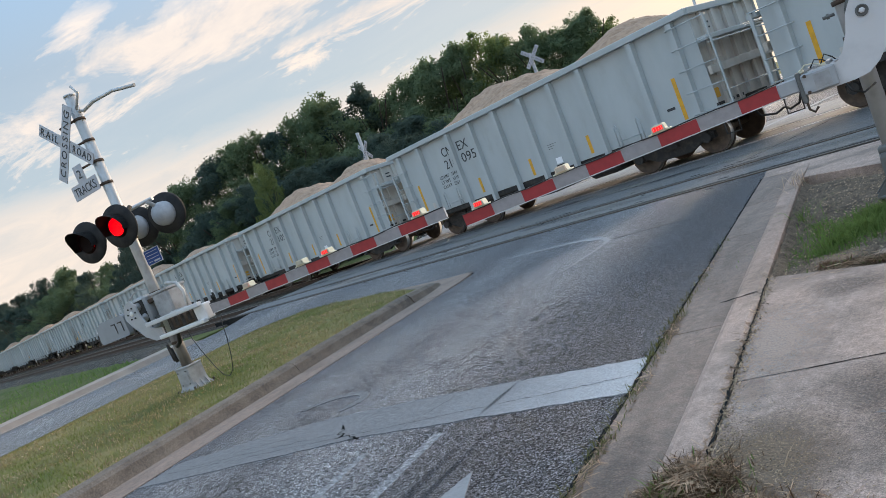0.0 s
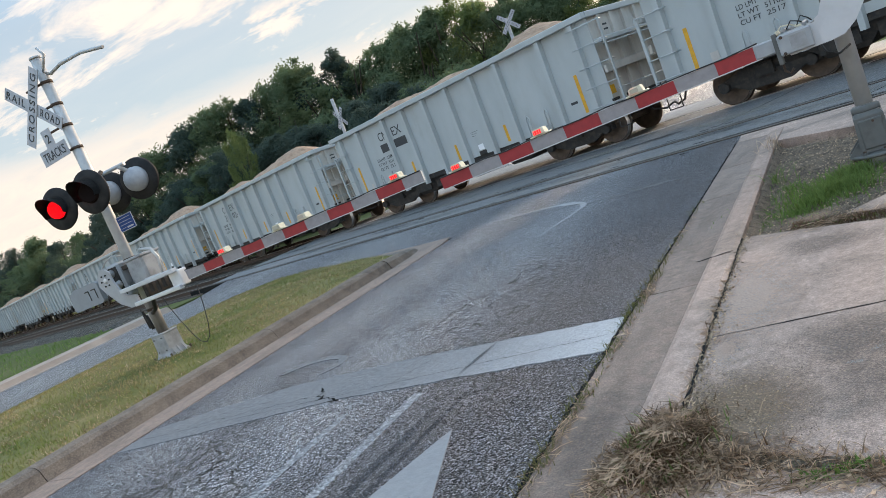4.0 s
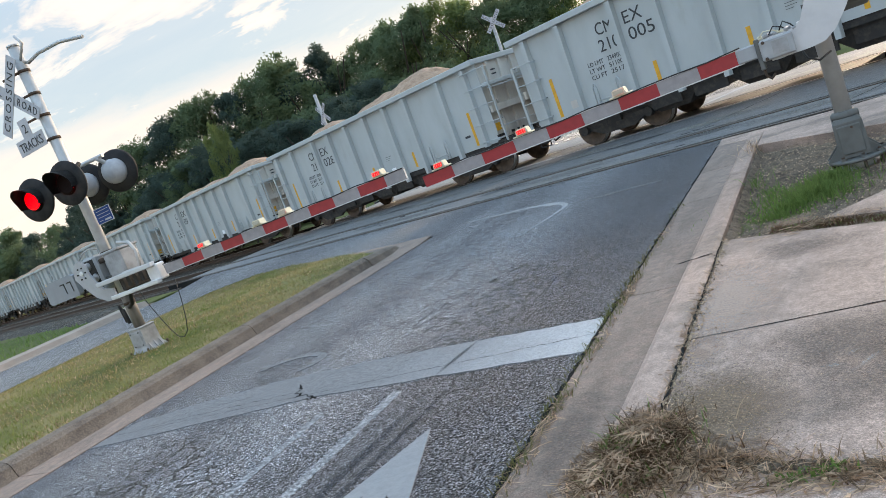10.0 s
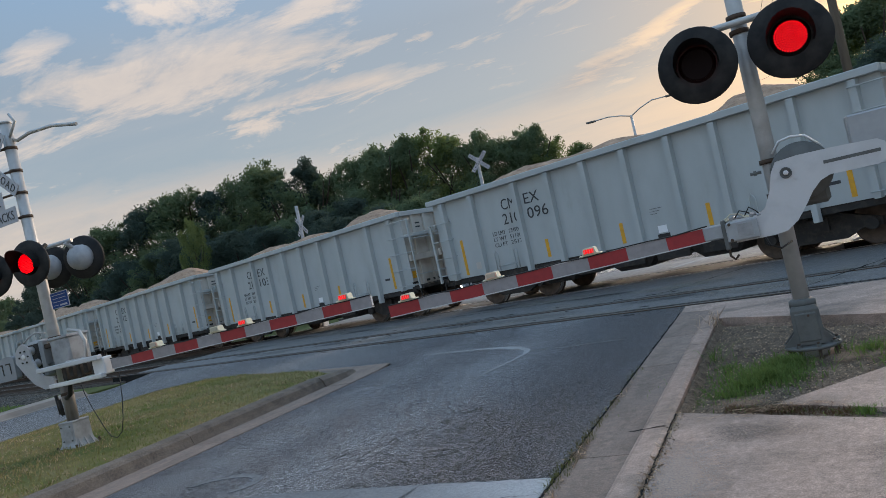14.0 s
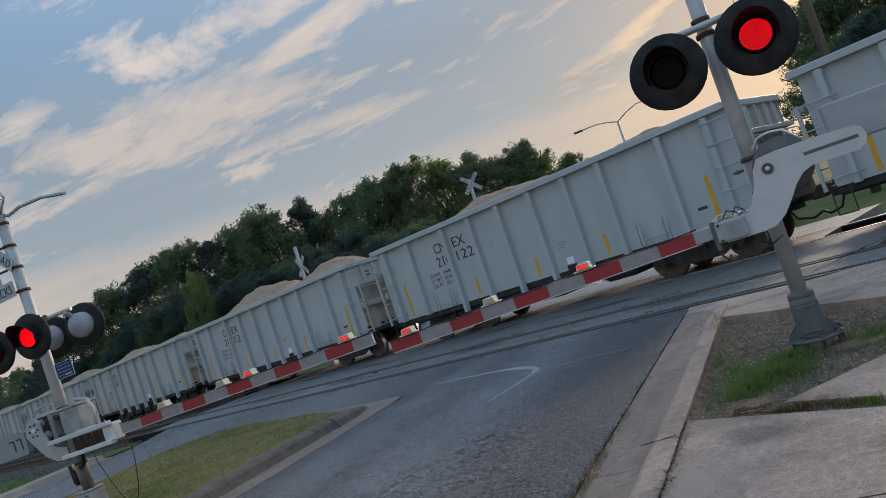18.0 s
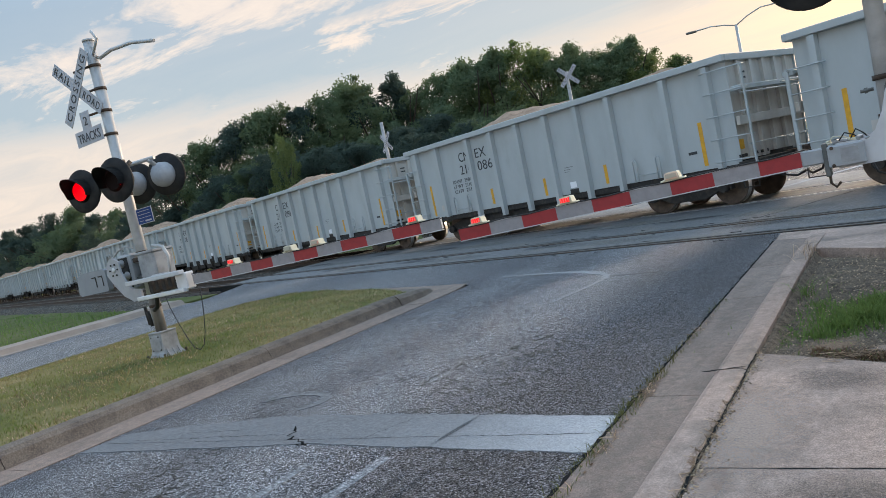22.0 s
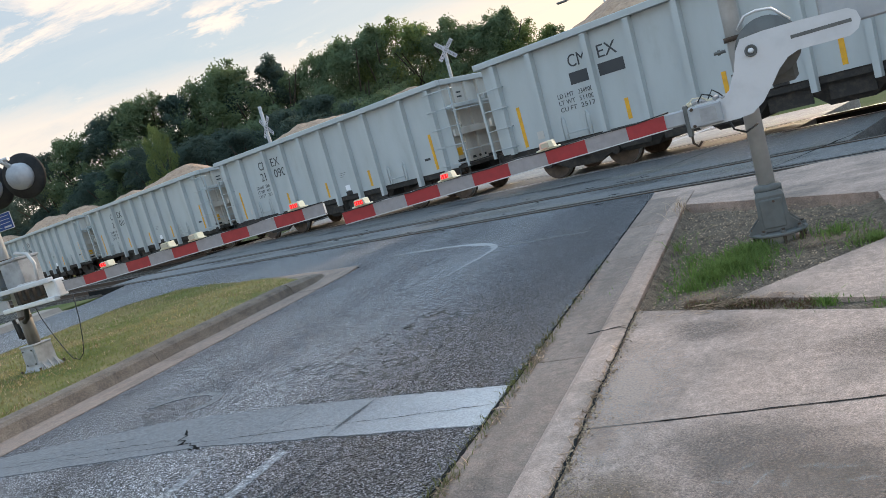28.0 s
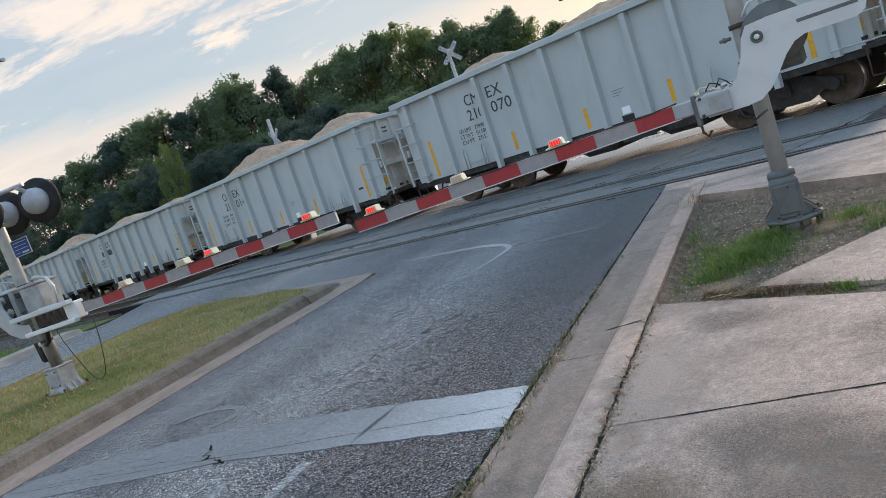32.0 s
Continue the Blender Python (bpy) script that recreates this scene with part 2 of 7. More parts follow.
    if web:
        # a net of fine cracks in patches: (cells per metre, width, amount, size of the patches, where they begin)
        per_metre, width, amount, patch, begin = web
        warp = n.new("ShaderNodeMix")
        warp.data_type = "VECTOR"
        warp.inputs[0].default_value = 0.06
        fuzz = n.new("ShaderNodeTexNoise")
        fuzz.inputs["Scale"].default_value, fuzz.inputs["Detail"].default_value = 9.0, 4
        l.new(tc.outputs["Object"], fuzz.inputs["Vector"])
        l.new(tc.outputs["Object"], warp.inputs[4])
        l.new(fuzz.outputs["Color"], warp.inputs[5])
        net = n.new("ShaderNodeTexVoronoi")
        net.feature = "DISTANCE_TO_EDGE"
        net.inputs["Scale"].default_value = per_metre
        l.new(warp.outputs[1], net.inputs["Vector"])
        line = n.new("ShaderNodeMapRange")
        line.inputs[1].default_value, line.inputs[2].default_value, line.inputs[3].default_value, line.inputs[4].default_value = width * 0.4, width, amount, 0.0
        l.new(net.outputs["Distance"], line.inputs[0])
        where = n.new("ShaderNodeMath")
        where.operation = "MULTIPLY"
        l.new(line.outputs[0], where.inputs[0])
        l.new(band(noise_tex(patch, 3, 0.6), begin, begin + 0.12), where.inputs[1])
        c = blend(where.outputs[0], c if c else base_col, (0.012, 0.012, 0.013))
    cells = None
    if grain:
        amount, size, *peak = grain
        cells = n.new("ShaderNodeTexVoronoi")
        cells.inputs["Scale"].default_value = size
        l.new(tc.outputs["Object"], cells.inputs["Vector"])
        split = n.new("ShaderNodeSeparateColor")
        l.new(cells.outputs["Color"], split.inputs[0])
        lift2 = n.new("ShaderNodeMapRange")
        lift2.inputs[3].default_value, lift2.inputs[4].default_value = 1 - amount * 0.8, 1 + amount * 1.3
        rare = n.new("ShaderNodeMath")
        rare.operation = "POWER"
        rare.inputs[1].default_value = peak[0] if peak else 1.0
        l.new(split.outputs[0], rare.inputs[0])
        # few cells far brighter: the glint of stones put into the colour
        if peak:
            lift2.inputs[3].default_value, lift2.inputs[4].default_value = 0.42, 0.42 + 3.4 * amount
        l.new(rare.outputs[0], lift2.inputs[0])
        gap = n.new("ShaderNodeMapRange")
        gap.inputs[1].default_value, gap.inputs[2].default_value, gap.inputs[3].default_value, gap.inputs[4].default_value = 0.25, 0.75, 1.0, 1.0 - min(amount, 1.1) * 0.8
        l.new(cells.outputs["Distance"], gap.inputs[0])
        both = n.new("ShaderNodeMath")
        both.operation = "MULTIPLY"
        l.new(lift2.outputs[0], both.inputs[0])
        l.new(gap.outputs[0], both.inputs[1])
        hv = n.new("ShaderNodeHueSaturation")
        if c:
            l.new(c, hv.inputs["Color"])
        else:
            hv.inputs["Color"].default_value = (*base_col, 1)
        l.new(both.outputs[0], hv.inputs["Value"])
        c = hv.outputs[0]
        if peak:
            shine = n.new("ShaderNodeMapRange")
            shine.inputs[1].default_value, shine.inputs[2].default_value, shine.inputs[3].default_value, shine.inputs[4].default_value = 0.1, 1.6, 0.08, spec * 1.5
            l.new(both.outputs[0], shine.inputs[0])
            l.new(shine.outputs[0], b.inputs["Specular IOR Level"])
    if vary or island:
        src = n.new("ShaderNodeObjectInfo").outputs["Random"] if vary else n.new("ShaderNodeNewGeometry").outputs["Random Per Island"]
        amount = vary or island
        hs = n.new("ShaderNodeHueSaturation")
        if c:
            l.new(c, hs.inputs["Color"])
        else:
            hs.inputs["Color"].default_value = (*base_col, 1)
        mr = n.new("ShaderNodeMapRange")
        mr.inputs[3].default_value, mr.inputs[4].default_value = 1 - amount, 1 + amount
        l.new(src, mr.inputs[0])
        l.new(mr.outputs[0], hs.inputs["Value"])
        c = hs.outputs[0]
    if c:
        l.new(c, b.inputs["Base Color"])
    if bump:
        bp = n.new("ShaderNodeBump")
        bp.inputs["Strength"].default_value, bp.inputs["Distance"].default_value = bump, 0.016 if bump > 0.85 else 0.01
        l.new(noise_tex(bump_scale, 4, 0.6) if not cells or bump < 0.8 else cells.outputs["Distance"], bp.inputs["Height"])
        if cells and bump >= 0.8:
            bp.invert = True
        l.new(bp.outputs[0], b.inputs["Normal"])
    if emit:
        b.inputs["Emission Color"].default_value = (*emit[0], 1)
        b.inputs["Emission Strength"].default_value = emit[1]
    return m


def leaf_mat(name, col, other, island=0.10, scale=0.5):
    m = mat(name, col, 0.7, second=other, scale=scale, mix=(0.35, 0.65), island=island, spec=0.04)
    n, l = m.node_tree.nodes, m.node_tree.links
    b = n["Principled BSDF"]
    tr = n.new("ShaderNodeBsdfTranslucent")
    ms = n.new("ShaderNodeMixShader")
    ms.inputs[0].default_value = 0.55
    src = b.inputs["Base Color"].links[0].from_socket
    l.new(src, tr.inputs[0])
    l.new(b.outputs[0], ms.inputs[1])
    l.new(tr.outputs[0], ms.inputs[2])
    l.new(ms.outputs[0], n["Material Output"].inputs[0])
    return m


# the pale lanes are wheel wear with the sky's sheen put into the colour
M_ASPHALT = mat("asphalt", (0.070, 0.075, 0.089), 0.38, second=(0.172, 0.183, 0.208), scale=60, mix=(0.30, 0.72), bump=0.87, bump_scale=62, grain=(1.4, 122, 3.2), spec=0.78, web=(5.5, 0.05, 0.95, 0.6, 0.47),
                lanes=(((0.31, 0.322, 0.342), -3.4, 1.1, 0.70), ((0.28, 0.291, 0.31), -4.9, 0.8, 0.6), ((0.048, 0.053, 0.064), -1.7, 0.9, 0.5), ((0.24, 0.247, 0.256), -14.6, 2.8, 0.75), ((0.25, 0.255, 0.262), -8.8, 3.4, 0.8)),
                third=(0.14, 0.149, 0.166), third_scale=0.45, third_mix=(0.45, 0.85), streak=((0.165, 0.174, 0.192), 0.55, (1.6, 0.14, 1)))
M_CROSSING = mat("crossing_asphalt", (0.125, 0.126, 0.130), 0.5, second=(0.21, 0.208, 0.206), scale=7, mix=(0.4, 0.7), bump=0.6, bump_scale=60, grain=(0.4, 60), spec=0.4,
                 third=(0.19, 0.165, 0.14), third_scale=0.9, third_mix=(0.52, 0.75))
M_PANEL = mat("pale_crossing_panel", (0.29, 0.29, 0.287), 0.5, second=(0.18, 0.172, 0.165), scale=5, mix=(0.4, 0.7), bump=0.4, bump_scale=60, grain=(0.25, 60),
              third=(0.40, 0.37, 0.33), third_scale=1.3, third_mix=(0.5, 0.7))
M_PAD = mat("flange_strip", (0.018, 0.017, 0.017), 0.9, spec=0.08, second=(0.06, 0.052, 0.045), scale=5, mix=(0.5, 0.8), bump=0.4)
M_CONCRETE = mat("concrete", (0.57, 0.392, 0.316), 0.85, second=(0.385, 0.262, 0.21), scale=22, mix=(0.34, 0.68), bump=0.6, bump_scale=170, grain=(0.34, 210),
                 third=(0.213, 0.157, 0.128), third_scale=0.95, third_mix=(0.47, 0.64), streak=((0.275, 0.20, 0.163), 0.5, (2.0, 2.8, 1)), vary=0.06)
M_KERB = mat("kerb_concrete", (0.48, 0.328, 0.262), 0.85, second=(0.33, 0.226, 0.18), scale=16, mix=(0.34, 0.70), bump=0.55, bump_scale=130, grain=(0.24, 200),
             third=(0.20, 0.152, 0.12), third_scale=2.6, third_mix=(0.5, 0.75), vary=0.07)
# brown kerb; the shade on its face is put into the colour
M_KERB_DARK = mat("shaded_brown_kerb", (0.19, 0.147, 0.117), 0.9, second=(0.10, 0.078, 0.063), scale=5, mix=(0.35, 0.7), bump=0.6, bump_scale=70, grain=(0.25, 90),
                  third=(0.21, 0.165, 0.13), third_scale=1.4, third_mix=(0.5, 0.75), vary=0.08)
M_PAINT_W = mat("worn_white_paint", (0.47, 0.48, 0.49), 0.7, second=(0.36, 0.37, 0.38), scale=40, mix=(0.46, 0.72), bump=0.5, bump_scale=90, grain=(0.12, 75), third=(0.30, 0.305, 0.312), third_scale=2.2, third_mix=(0.5, 0.8))
M_STOP = mat("stop_line_paint", (0.19, 0.192, 0.195), 0.6, second=(0.12, 0.122, 0.125), scale=30, mix=(0.40, 0.62), bump=0.5, bump_scale=110, grain=(0.22, 125), third=(0.145, 0.147, 0.152), third_scale=1.6, third_mix=(0.5, 0.75),
              lanes=(((0.26, 0.262, 0.266), -1.4, 2.1, 0.9), ((0.46, 0.462, 0.465), -1.0, 1.3, 0.95)), streak=((0.16, 0.163, 0.168), 0.4, (2.2, 1.2, 1)))
M_PAINT_MID = mat("greying_white_paint", (0.25, 0.252, 0.255), 0.6, second=(0.205, 0.207, 0.21), scale=24, mix=(0.4, 0.7), bump=0.3, bump_scale=80, third=(0.20, 0.203, 0.208), third_scale=1.8, third_mix=(0.5, 0.75))
M_PAINT_WORN = mat("paint_left_on_stones", (0.44, 0.448, 0.458), 0.6, second=(0.10, 0.104, 0.11), scale=48, mix=(0.38, 0.62), bump=0.8, grain=(0.5, 95), third=(0.16, 0.165, 0.172), third_scale=2.0, third_mix=(0.5, 0.75))
M_PAINT_GHOST = mat("ghost_paint", (0.21, 0.212, 0.215), 0.8, second=(0.09, 0.09, 0.09), scale=45, mix=(0.42, 0.58), bump=0.5, bump_scale=80)
M_PAINT_GHOST2 = mat("worn_outline_paint", (0.33, 0.33, 0.33), 0.7, second=(0.16, 0.16, 0.16), scale=38, mix=(0.45, 0.62), bump=0.5, bump_scale=80)
M_GRIT = mat("grit", (0.34, 0.235, 0.155), 0.95, island=0.8)
M_CRACK = mat("crack", (0.018, 0.018, 0.018), 0.95, spec=0.05)
M_SOIL = mat("dry_soil", (0.26, 0.195, 0.146), 0.95, grain=(0.5, 110), spec=0.15, second=(0.135, 0.102, 0.078), scale=9, mix=(0.35, 0.65), bump=0.9, bump_scale=40,
             third=(0.40, 0.33, 0.26), third_scale=30, third_mix=(0.62, 0.7))
M_GRASSY = mat("turf", (0.16, 0.155, 0.055), 0.95, spec=0.1, second=(0.29, 0.225, 0.115), scale=3.5, mix=(0.35, 0.65), bump=0.9, bump_scale=50,
               third=(0.10, 0.125, 0.04), third_scale=0.55, third_mix=(0.45, 0.65))
M_GROUND = mat("field", (0.095, 0.112, 0.042), 0.95, spec=0.08, second=(0.165, 0.145, 0.075), scale=0.7, mix=(0.35, 0.65), bump=0.7, bump_scale=20,
               third=(0.06, 0.09, 0.022), third_scale=0.09, third_mix=(0.4, 0.65))
M_BALLAST = mat("ballast", (0.16, 0.14, 0.118), 0.95, second=(0.06, 0.055, 0.05), scale=7, mix=(0.38, 0.6), bump=1.0, bump_scale=18, grain=(0.9, 13), spec=0.1,
                third=(0.13, 0.095, 0.07), third_scale=0.6, third_mix=(0.45, 0.7))
M_RAIL = mat("rail_steel", (0.92, 0.90, 0.88), 0.42, 1.0, second=(0.20, 0.13, 0.09), scale=30, mix=(0.55, 0.8))
M_RAIL_OLD = mat("dull_rail_steel", (0.16, 0.14, 0.125), 0.55, 0.6, second=(0.10, 0.075, 0.06), scale=20, mix=(0.4, 0.7))
M_RUST = mat("rusty_steel", (0.10, 0.062, 0.042), 0.85, 0.2, second=(0.055, 0.042, 0.035), scale=14, mix=(0.35, 0.65), bump=0.4, bump_scale=80)
M_TIE = mat("timber_tie", (0.07, 0.055, 0.045), 0.9, second=(0.12, 0.10, 0.08), scale=8, mix=(0.4, 0.7), bump=0.5, vary=0.2)
M_CAR = mat("car_grey_paint", (0.405, 0.448, 0.455), 0.5, second=(0.365, 0.402, 0.405), scale=2.2, mix=(0.35, 0.7), bump=0.06, bump_scale=8,
            third=(0.33, 0.345, 0.33), third_scale=1.1, third_mix=(0.6, 0.85), stretch=(1, 1, 0.35))
M_CAR_IN = mat("car_dusty_end", (0.52, 0.495, 0.455), 0.7, second=(0.40, 0.37, 0.33), scale=2.5, mix=(0.4, 0.7), bump=0.1, stretch=(1, 1, 0.4))
M_CAR_DARK = mat("underframe_black", (0.022, 0.021, 0.02), 0.8, second=(0.06, 0.05, 0.042), scale=9, mix=(0.45, 0.75), bump=0.3)
M_WHEEL = mat("wheel_steel", (0.085, 0.062, 0.048), 0.7, 0.3, second=(0.14, 0.105, 0.08), scale=8, mix=(0.4, 0.7), bump=0.2)
M_TREAD = mat("polished_tread", (0.5, 0.48, 0.46), 0.3, 1.0)
M_LETTER = mat("stencil_black", (0.035, 0.04, 0.045), 0.6)
M_YELLOW = mat("yellow_reflector", (0.75, 0.36, 0.02), 0.5, second=(0.62, 0.30, 0.03), scale=10)
M_WHITE = mat("white_tag", (0.8, 0.82, 0.84), 0.5)
M_LOAD = mat("crushed_limestone", (0.41, 0.262, 0.178), 0.95, second=(0.27, 0.172, 0.117), scale=9, mix=(0.35, 0.65), bump=1.0, bump_scale=14,
             third=(0.47, 0.31, 0.215), third_scale=2.2, third_mix=(0.5, 0.7))
M_GALV = mat("galvanised_steel", (0.47, 0.47, 0.465), 0.5, 0.3, second=(0.38, 0.38, 0.378), scale=7, mix=(0.4, 0.7), third=(0.33, 0.318, 0.30), third_scale=3, third_mix=(0.55, 0.8))
M_ALU = mat("cast_aluminium", (0.66, 0.67, 0.68), 0.5, 0.35, second=(0.54, 0.55, 0.56), scale=6, mix=(0.4, 0.7), bump=0.12, bump_scale=50)
M_ALU_GREY = mat("weathered_aluminium", (0.34, 0.36, 0.375), 0.5, 0.1, second=(0.27, 0.285, 0.30), scale=5, mix=(0.4, 0.75), bump=0.1, bump_scale=40)
M_PLATE = mat("dull_aluminium_plate", (0.37, 0.385, 0.405), 0.5, 0.15, second=(0.30, 0.315, 0.335), scale=5, mix=(0.4, 0.75), bump=0.1, bump_scale=40)
M_SLAB = mat("dull_grey_slab", (0.25, 0.272, 0.295), 0.55, 0.05, second=(0.20, 0.215, 0.235), scale=4, mix=(0.4, 0.75), bump=0.1)
M_DOME = mat("dull_dome_paint", (0.40, 0.41, 0.43), 0.7, 0.0, second=(0.30, 0.31, 0.33), scale=9, mix=(0.4, 0.7), bump=0.1)
M_LENS_CREAM = mat("unlit_lamp_lens", (0.42, 0.39, 0.30), 0.4)
M_ALU_WHITE = mat("painted_aluminium", (0.52, 0.53, 0.545), 0.5, 0.1, second=(0.44, 0.45, 0.465), scale=5, mix=(0.45, 0.75), bump=0.1, bump_scale=40)
M_CABINET_PALE = mat("worn_grey_housing", (0.34, 0.345, 0.35), 0.55, 0.0, second=(0.22, 0.222, 0.222), scale=6, mix=(0.45, 0.7), bump=0.15)
M_SLEEVE = mat("stained_steel", (0.17, 0.145, 0.12), 0.7, 0.1, second=(0.10, 0.085, 0.07), scale=7, mix=(0.4, 0.7), streak=((0.30, 0.28, 0.25), 0.7, (9, 9, 1.5)))
M_BALLAST_RUST = mat("rusty_ballast", (0.075, 0.058, 0.047), 0.95, second=(0.035, 0.03, 0.027), scale=16, mix=(0.38, 0.6), bump=1.0, bump_scale=18, grain=(0.5, 22))
M_CABINET = mat("grey_cabinet", (0.115, 0.12, 0.116), 0.65, 0.0, second=(0.085, 0.088, 0.084), scale=8, bump=0.2)
M_FAR_WALK = mat("far_walk_concrete", (0.34, 0.27, 0.222), 0.88, second=(0.25, 0.195, 0.16), scale=1.6, mix=(0.35, 0.7), bump=0.3, third=(0.17, 0.135, 0.11), third_scale=0.5, third_mix=(0.55, 0.75))
M_GUTTER = mat("gutter_concrete", (0.33, 0.227, 0.183), 0.88, grain=(0.26, 190), streak=((0.16, 0.117, 0.094), 0.6, (5.0, 1.6, 1)), second=(0.20, 0.154, 0.123), scale=14, mix=(0.35, 0.7), bump=0.5, bump_scale=110,
               third=(0.30, 0.224, 0.186), third_scale=1.6, third_mix=(0.5, 0.75), vary=0.07)
M_BLACK = mat("satin_black", (0.016, 0.016, 0.017), 0.7, spec=0.2, second=(0.035, 0.034, 0.033), scale=6)
M_RUBBER = mat("cable_black", (0.012, 0.012, 0.012), 0.6)
M_RED = mat("red_sheeting", (0.36, 0.022, 0.026), 0.5, second=(0.29, 0.018, 0.022), scale=14)
M_SILVER = mat("silver_sheeting", (0.29, 0.27, 0.275), 0.5, second=(0.24, 0.225, 0.23), scale=16)
M_SIGN = mat("sign_white", (0.40, 0.42, 0.46), 0.5, second=(0.33, 0.35, 0.385), scale=5)
M_SIGN_BLUE = mat("sign_blue", (0.012, 0.055, 0.20), 0.6, spec=0.25)
M_LED = mat("red_led", (0.5, 0.01, 0.01), 0.4, emit=((1.0, 0.0, 0.006), 1.9))
M_LED_ARM = mat("red_arm_lamp", (0.25, 0.005, 0.005), 0.4, emit=((1.0, 0.004, 0.008), 1.25))
M_LENS_OFF = mat("dark_red_lens", (0.008, 0.003, 0.003), 0.6, spec=0.1)
M_LAMP_BODY = mat("cream_lamp_body", (0.62, 0.58, 0.44), 0.6)
M_BARK = mat("bark", (0.085, 0.065, 0.05), 0.95, second=(0.045, 0.036, 0.03), scale=6, bump=0.6, bump_scale=12)
M_POLE = mat("weathered_pole_wood", (0.13, 0.10, 0.075), 0.9, second=(0.08, 0.062, 0.048), scale=5, bump=0.3, stretch=(1, 1, 0.1))
# haze and sun on the wood are put into these leaf colours
M_LEAF = [leaf_mat("leaf_dark", (0.066, 0.102, 0.088), (0.086, 0.124, 0.098)), leaf_mat("leaf_mid", (0.125, 0.18, 0.11), (0.155, 0.21, 0.11)),
          leaf_mat("leaf_bright", (0.15, 0.205, 0.085), (0.19, 0.24, 0.095))]
M_BLADE = leaf_mat("grass_green", (0.12, 0.21, 0.055), (0.18, 0.25, 0.08), 0.25)
M_BLADE_LAWN = leaf_mat("grass_lawn", (0.145, 0.19, 0.05), (0.36, 0.275, 0.135), 0.35, 0.8)
M_BLADE_BROWN = leaf_mat("grass_dead", (0.15, 0.082, 0.045), (0.085, 0.052, 0.032))
M_BLADE_DRY = leaf_mat("grass_dry", (0.62, 0.44, 0.31), (0.28, 0.175, 0.11), 0.6, 12.0)
M_BLADE_SEAM = leaf_mat("grass_seam", (0.13, 0.155, 0.06), (0.20, 0.16, 0.075))


def stain_mat(name, col, strength, rough=0.85, scale=5.0, ragged=0.9, speckle=0.1):
    """Dirt or wear that fades out towards the rim of its unit patch."""
    m = bpy.data.materials.new(name)
    m.use_nodes = True
    n, l = m.node_tree.nodes, m.node_tree.links
    b = n["Principled BSDF"]
    b.inputs["Roughness"].default_value = rough
    tc = n.new("ShaderNodeTexCoord")
    ln = n.new("ShaderNodeVectorMath")
    ln.operation = "LENGTH"
    l.new(tc.outputs["Object"], ln.inputs[0])
    rim = n.new("ShaderNodeMapRange")
    rim.inputs[1].default_value, rim.inputs[2].default_value, rim.inputs[3].default_value, rim.inputs[4].default_value = 0.2, 1.0, 1.0, 0.0
    l.new(ln.outputs["Value"], rim.inputs[0])
    geo = n.new("ShaderNodeNewGeometry")
    fields = []
    for sc in (scale, 90.0):
        t = n.new("ShaderNodeTexNoise")
        t.inputs["Scale"].default_value, t.inputs["Detail"].default_value, t.inputs["Roughness"].default_value = sc, 7, 0.65
        l.new(geo.outputs["Position"], t.inputs["Vector"])
        fields.append(t.outputs[0])
    col_mix = n.new("ShaderNodeMix")
    col_mix.data_type = "RGBA"
    l.new(fields[1], col_mix.inputs[0])
    col_mix.inputs[6].default_value, col_mix.inputs[7].default_value = (*[c * 0.6 for c in col], 1), (*[c * 1.4 for c in col], 1)
    l.new(col_mix.outputs[2], b.inputs["Base Color"])
    add = n.new("ShaderNodeMath")
    add.operation = "MULTIPLY_ADD"
    l.new(fields[0], add.inputs[0])
    add.inputs[1].default_value = ragged
    l.new(rim.outputs[0], add.inputs[2])
    cut = n.new("ShaderNodeMapRange")
    cut.inputs[1].default_value, cut.inputs[2].default_value, cut.inputs[4].default_value = 0.35 + ragged * 0.45, 0.95 + ragged * 0.5, strength
    l.new(add.outputs[0], cut.inputs[0])
    fine_cut = n.new("ShaderNodeMath")
    fine_cut.operation = "MULTIPLY"
    mr = n.new("ShaderNodeMapRange")
    mr.inputs[1].default_value, mr.inputs[2].default_value, mr.inputs[3].default_value = 0.36, 0.62, speckle
    l.new(fields[1], mr.inputs[0])
    l.new(cut.outputs[0], fine_cut.inputs[0])
    l.new(mr.outputs[0], fine_cut.inputs[1])
    edge = n.new("ShaderNodeMapRange")
    edge.inputs[1].default_value, edge.inputs[2].default_value, edge.inputs[3].default_value, edge.inputs[4].default_value = 0.7, 0.98, 1.0, 0.0
    l.new(ln.outputs["Value"], edge.inputs[0])
    last = n.new("ShaderNodeMath")
    last.operation = "MULTIPLY"
    l.new(fine_cut.outputs[0], last.inputs[0])
    l.new(edge.outputs[0], last.inputs[1])
    l.new(last.outputs[0], b.inputs["Alpha"])
    return m


# ---- mesh helpers ----


def finish(bm, name, m):
    me = bpy.data.meshes.new(name)
    bm.to_mesh(me)
    bm.free()
    for one in (m if isinstance(m, (list, tuple)) else [m]):
        me.materials.append(one)
    return me


def thing(name, label, category, group="", kind="", at=None):
    ob = new(name)
    ob.empty_display_size = 0.2
    if at is not None:
        ob.matrix_world = at
    return tagged(ob, label, category, group, kind)


def part(name, bm, material, parent, label=""):
    ob = new(name, bm if isinstance(bm, bpy.types.Mesh) else finish(bm, name, material))
    ob.parent = parent
    return tagged(ob, label)


def solo(name, bm, material, label, category, group="", kind="", at=None):
    ob = new(name, bm if isinstance(bm, bpy.types.Mesh) else finish(bm, name, material))
    if at is not None:
        ob.matrix_world = at
    return tagged(ob, label, category, group, kind)


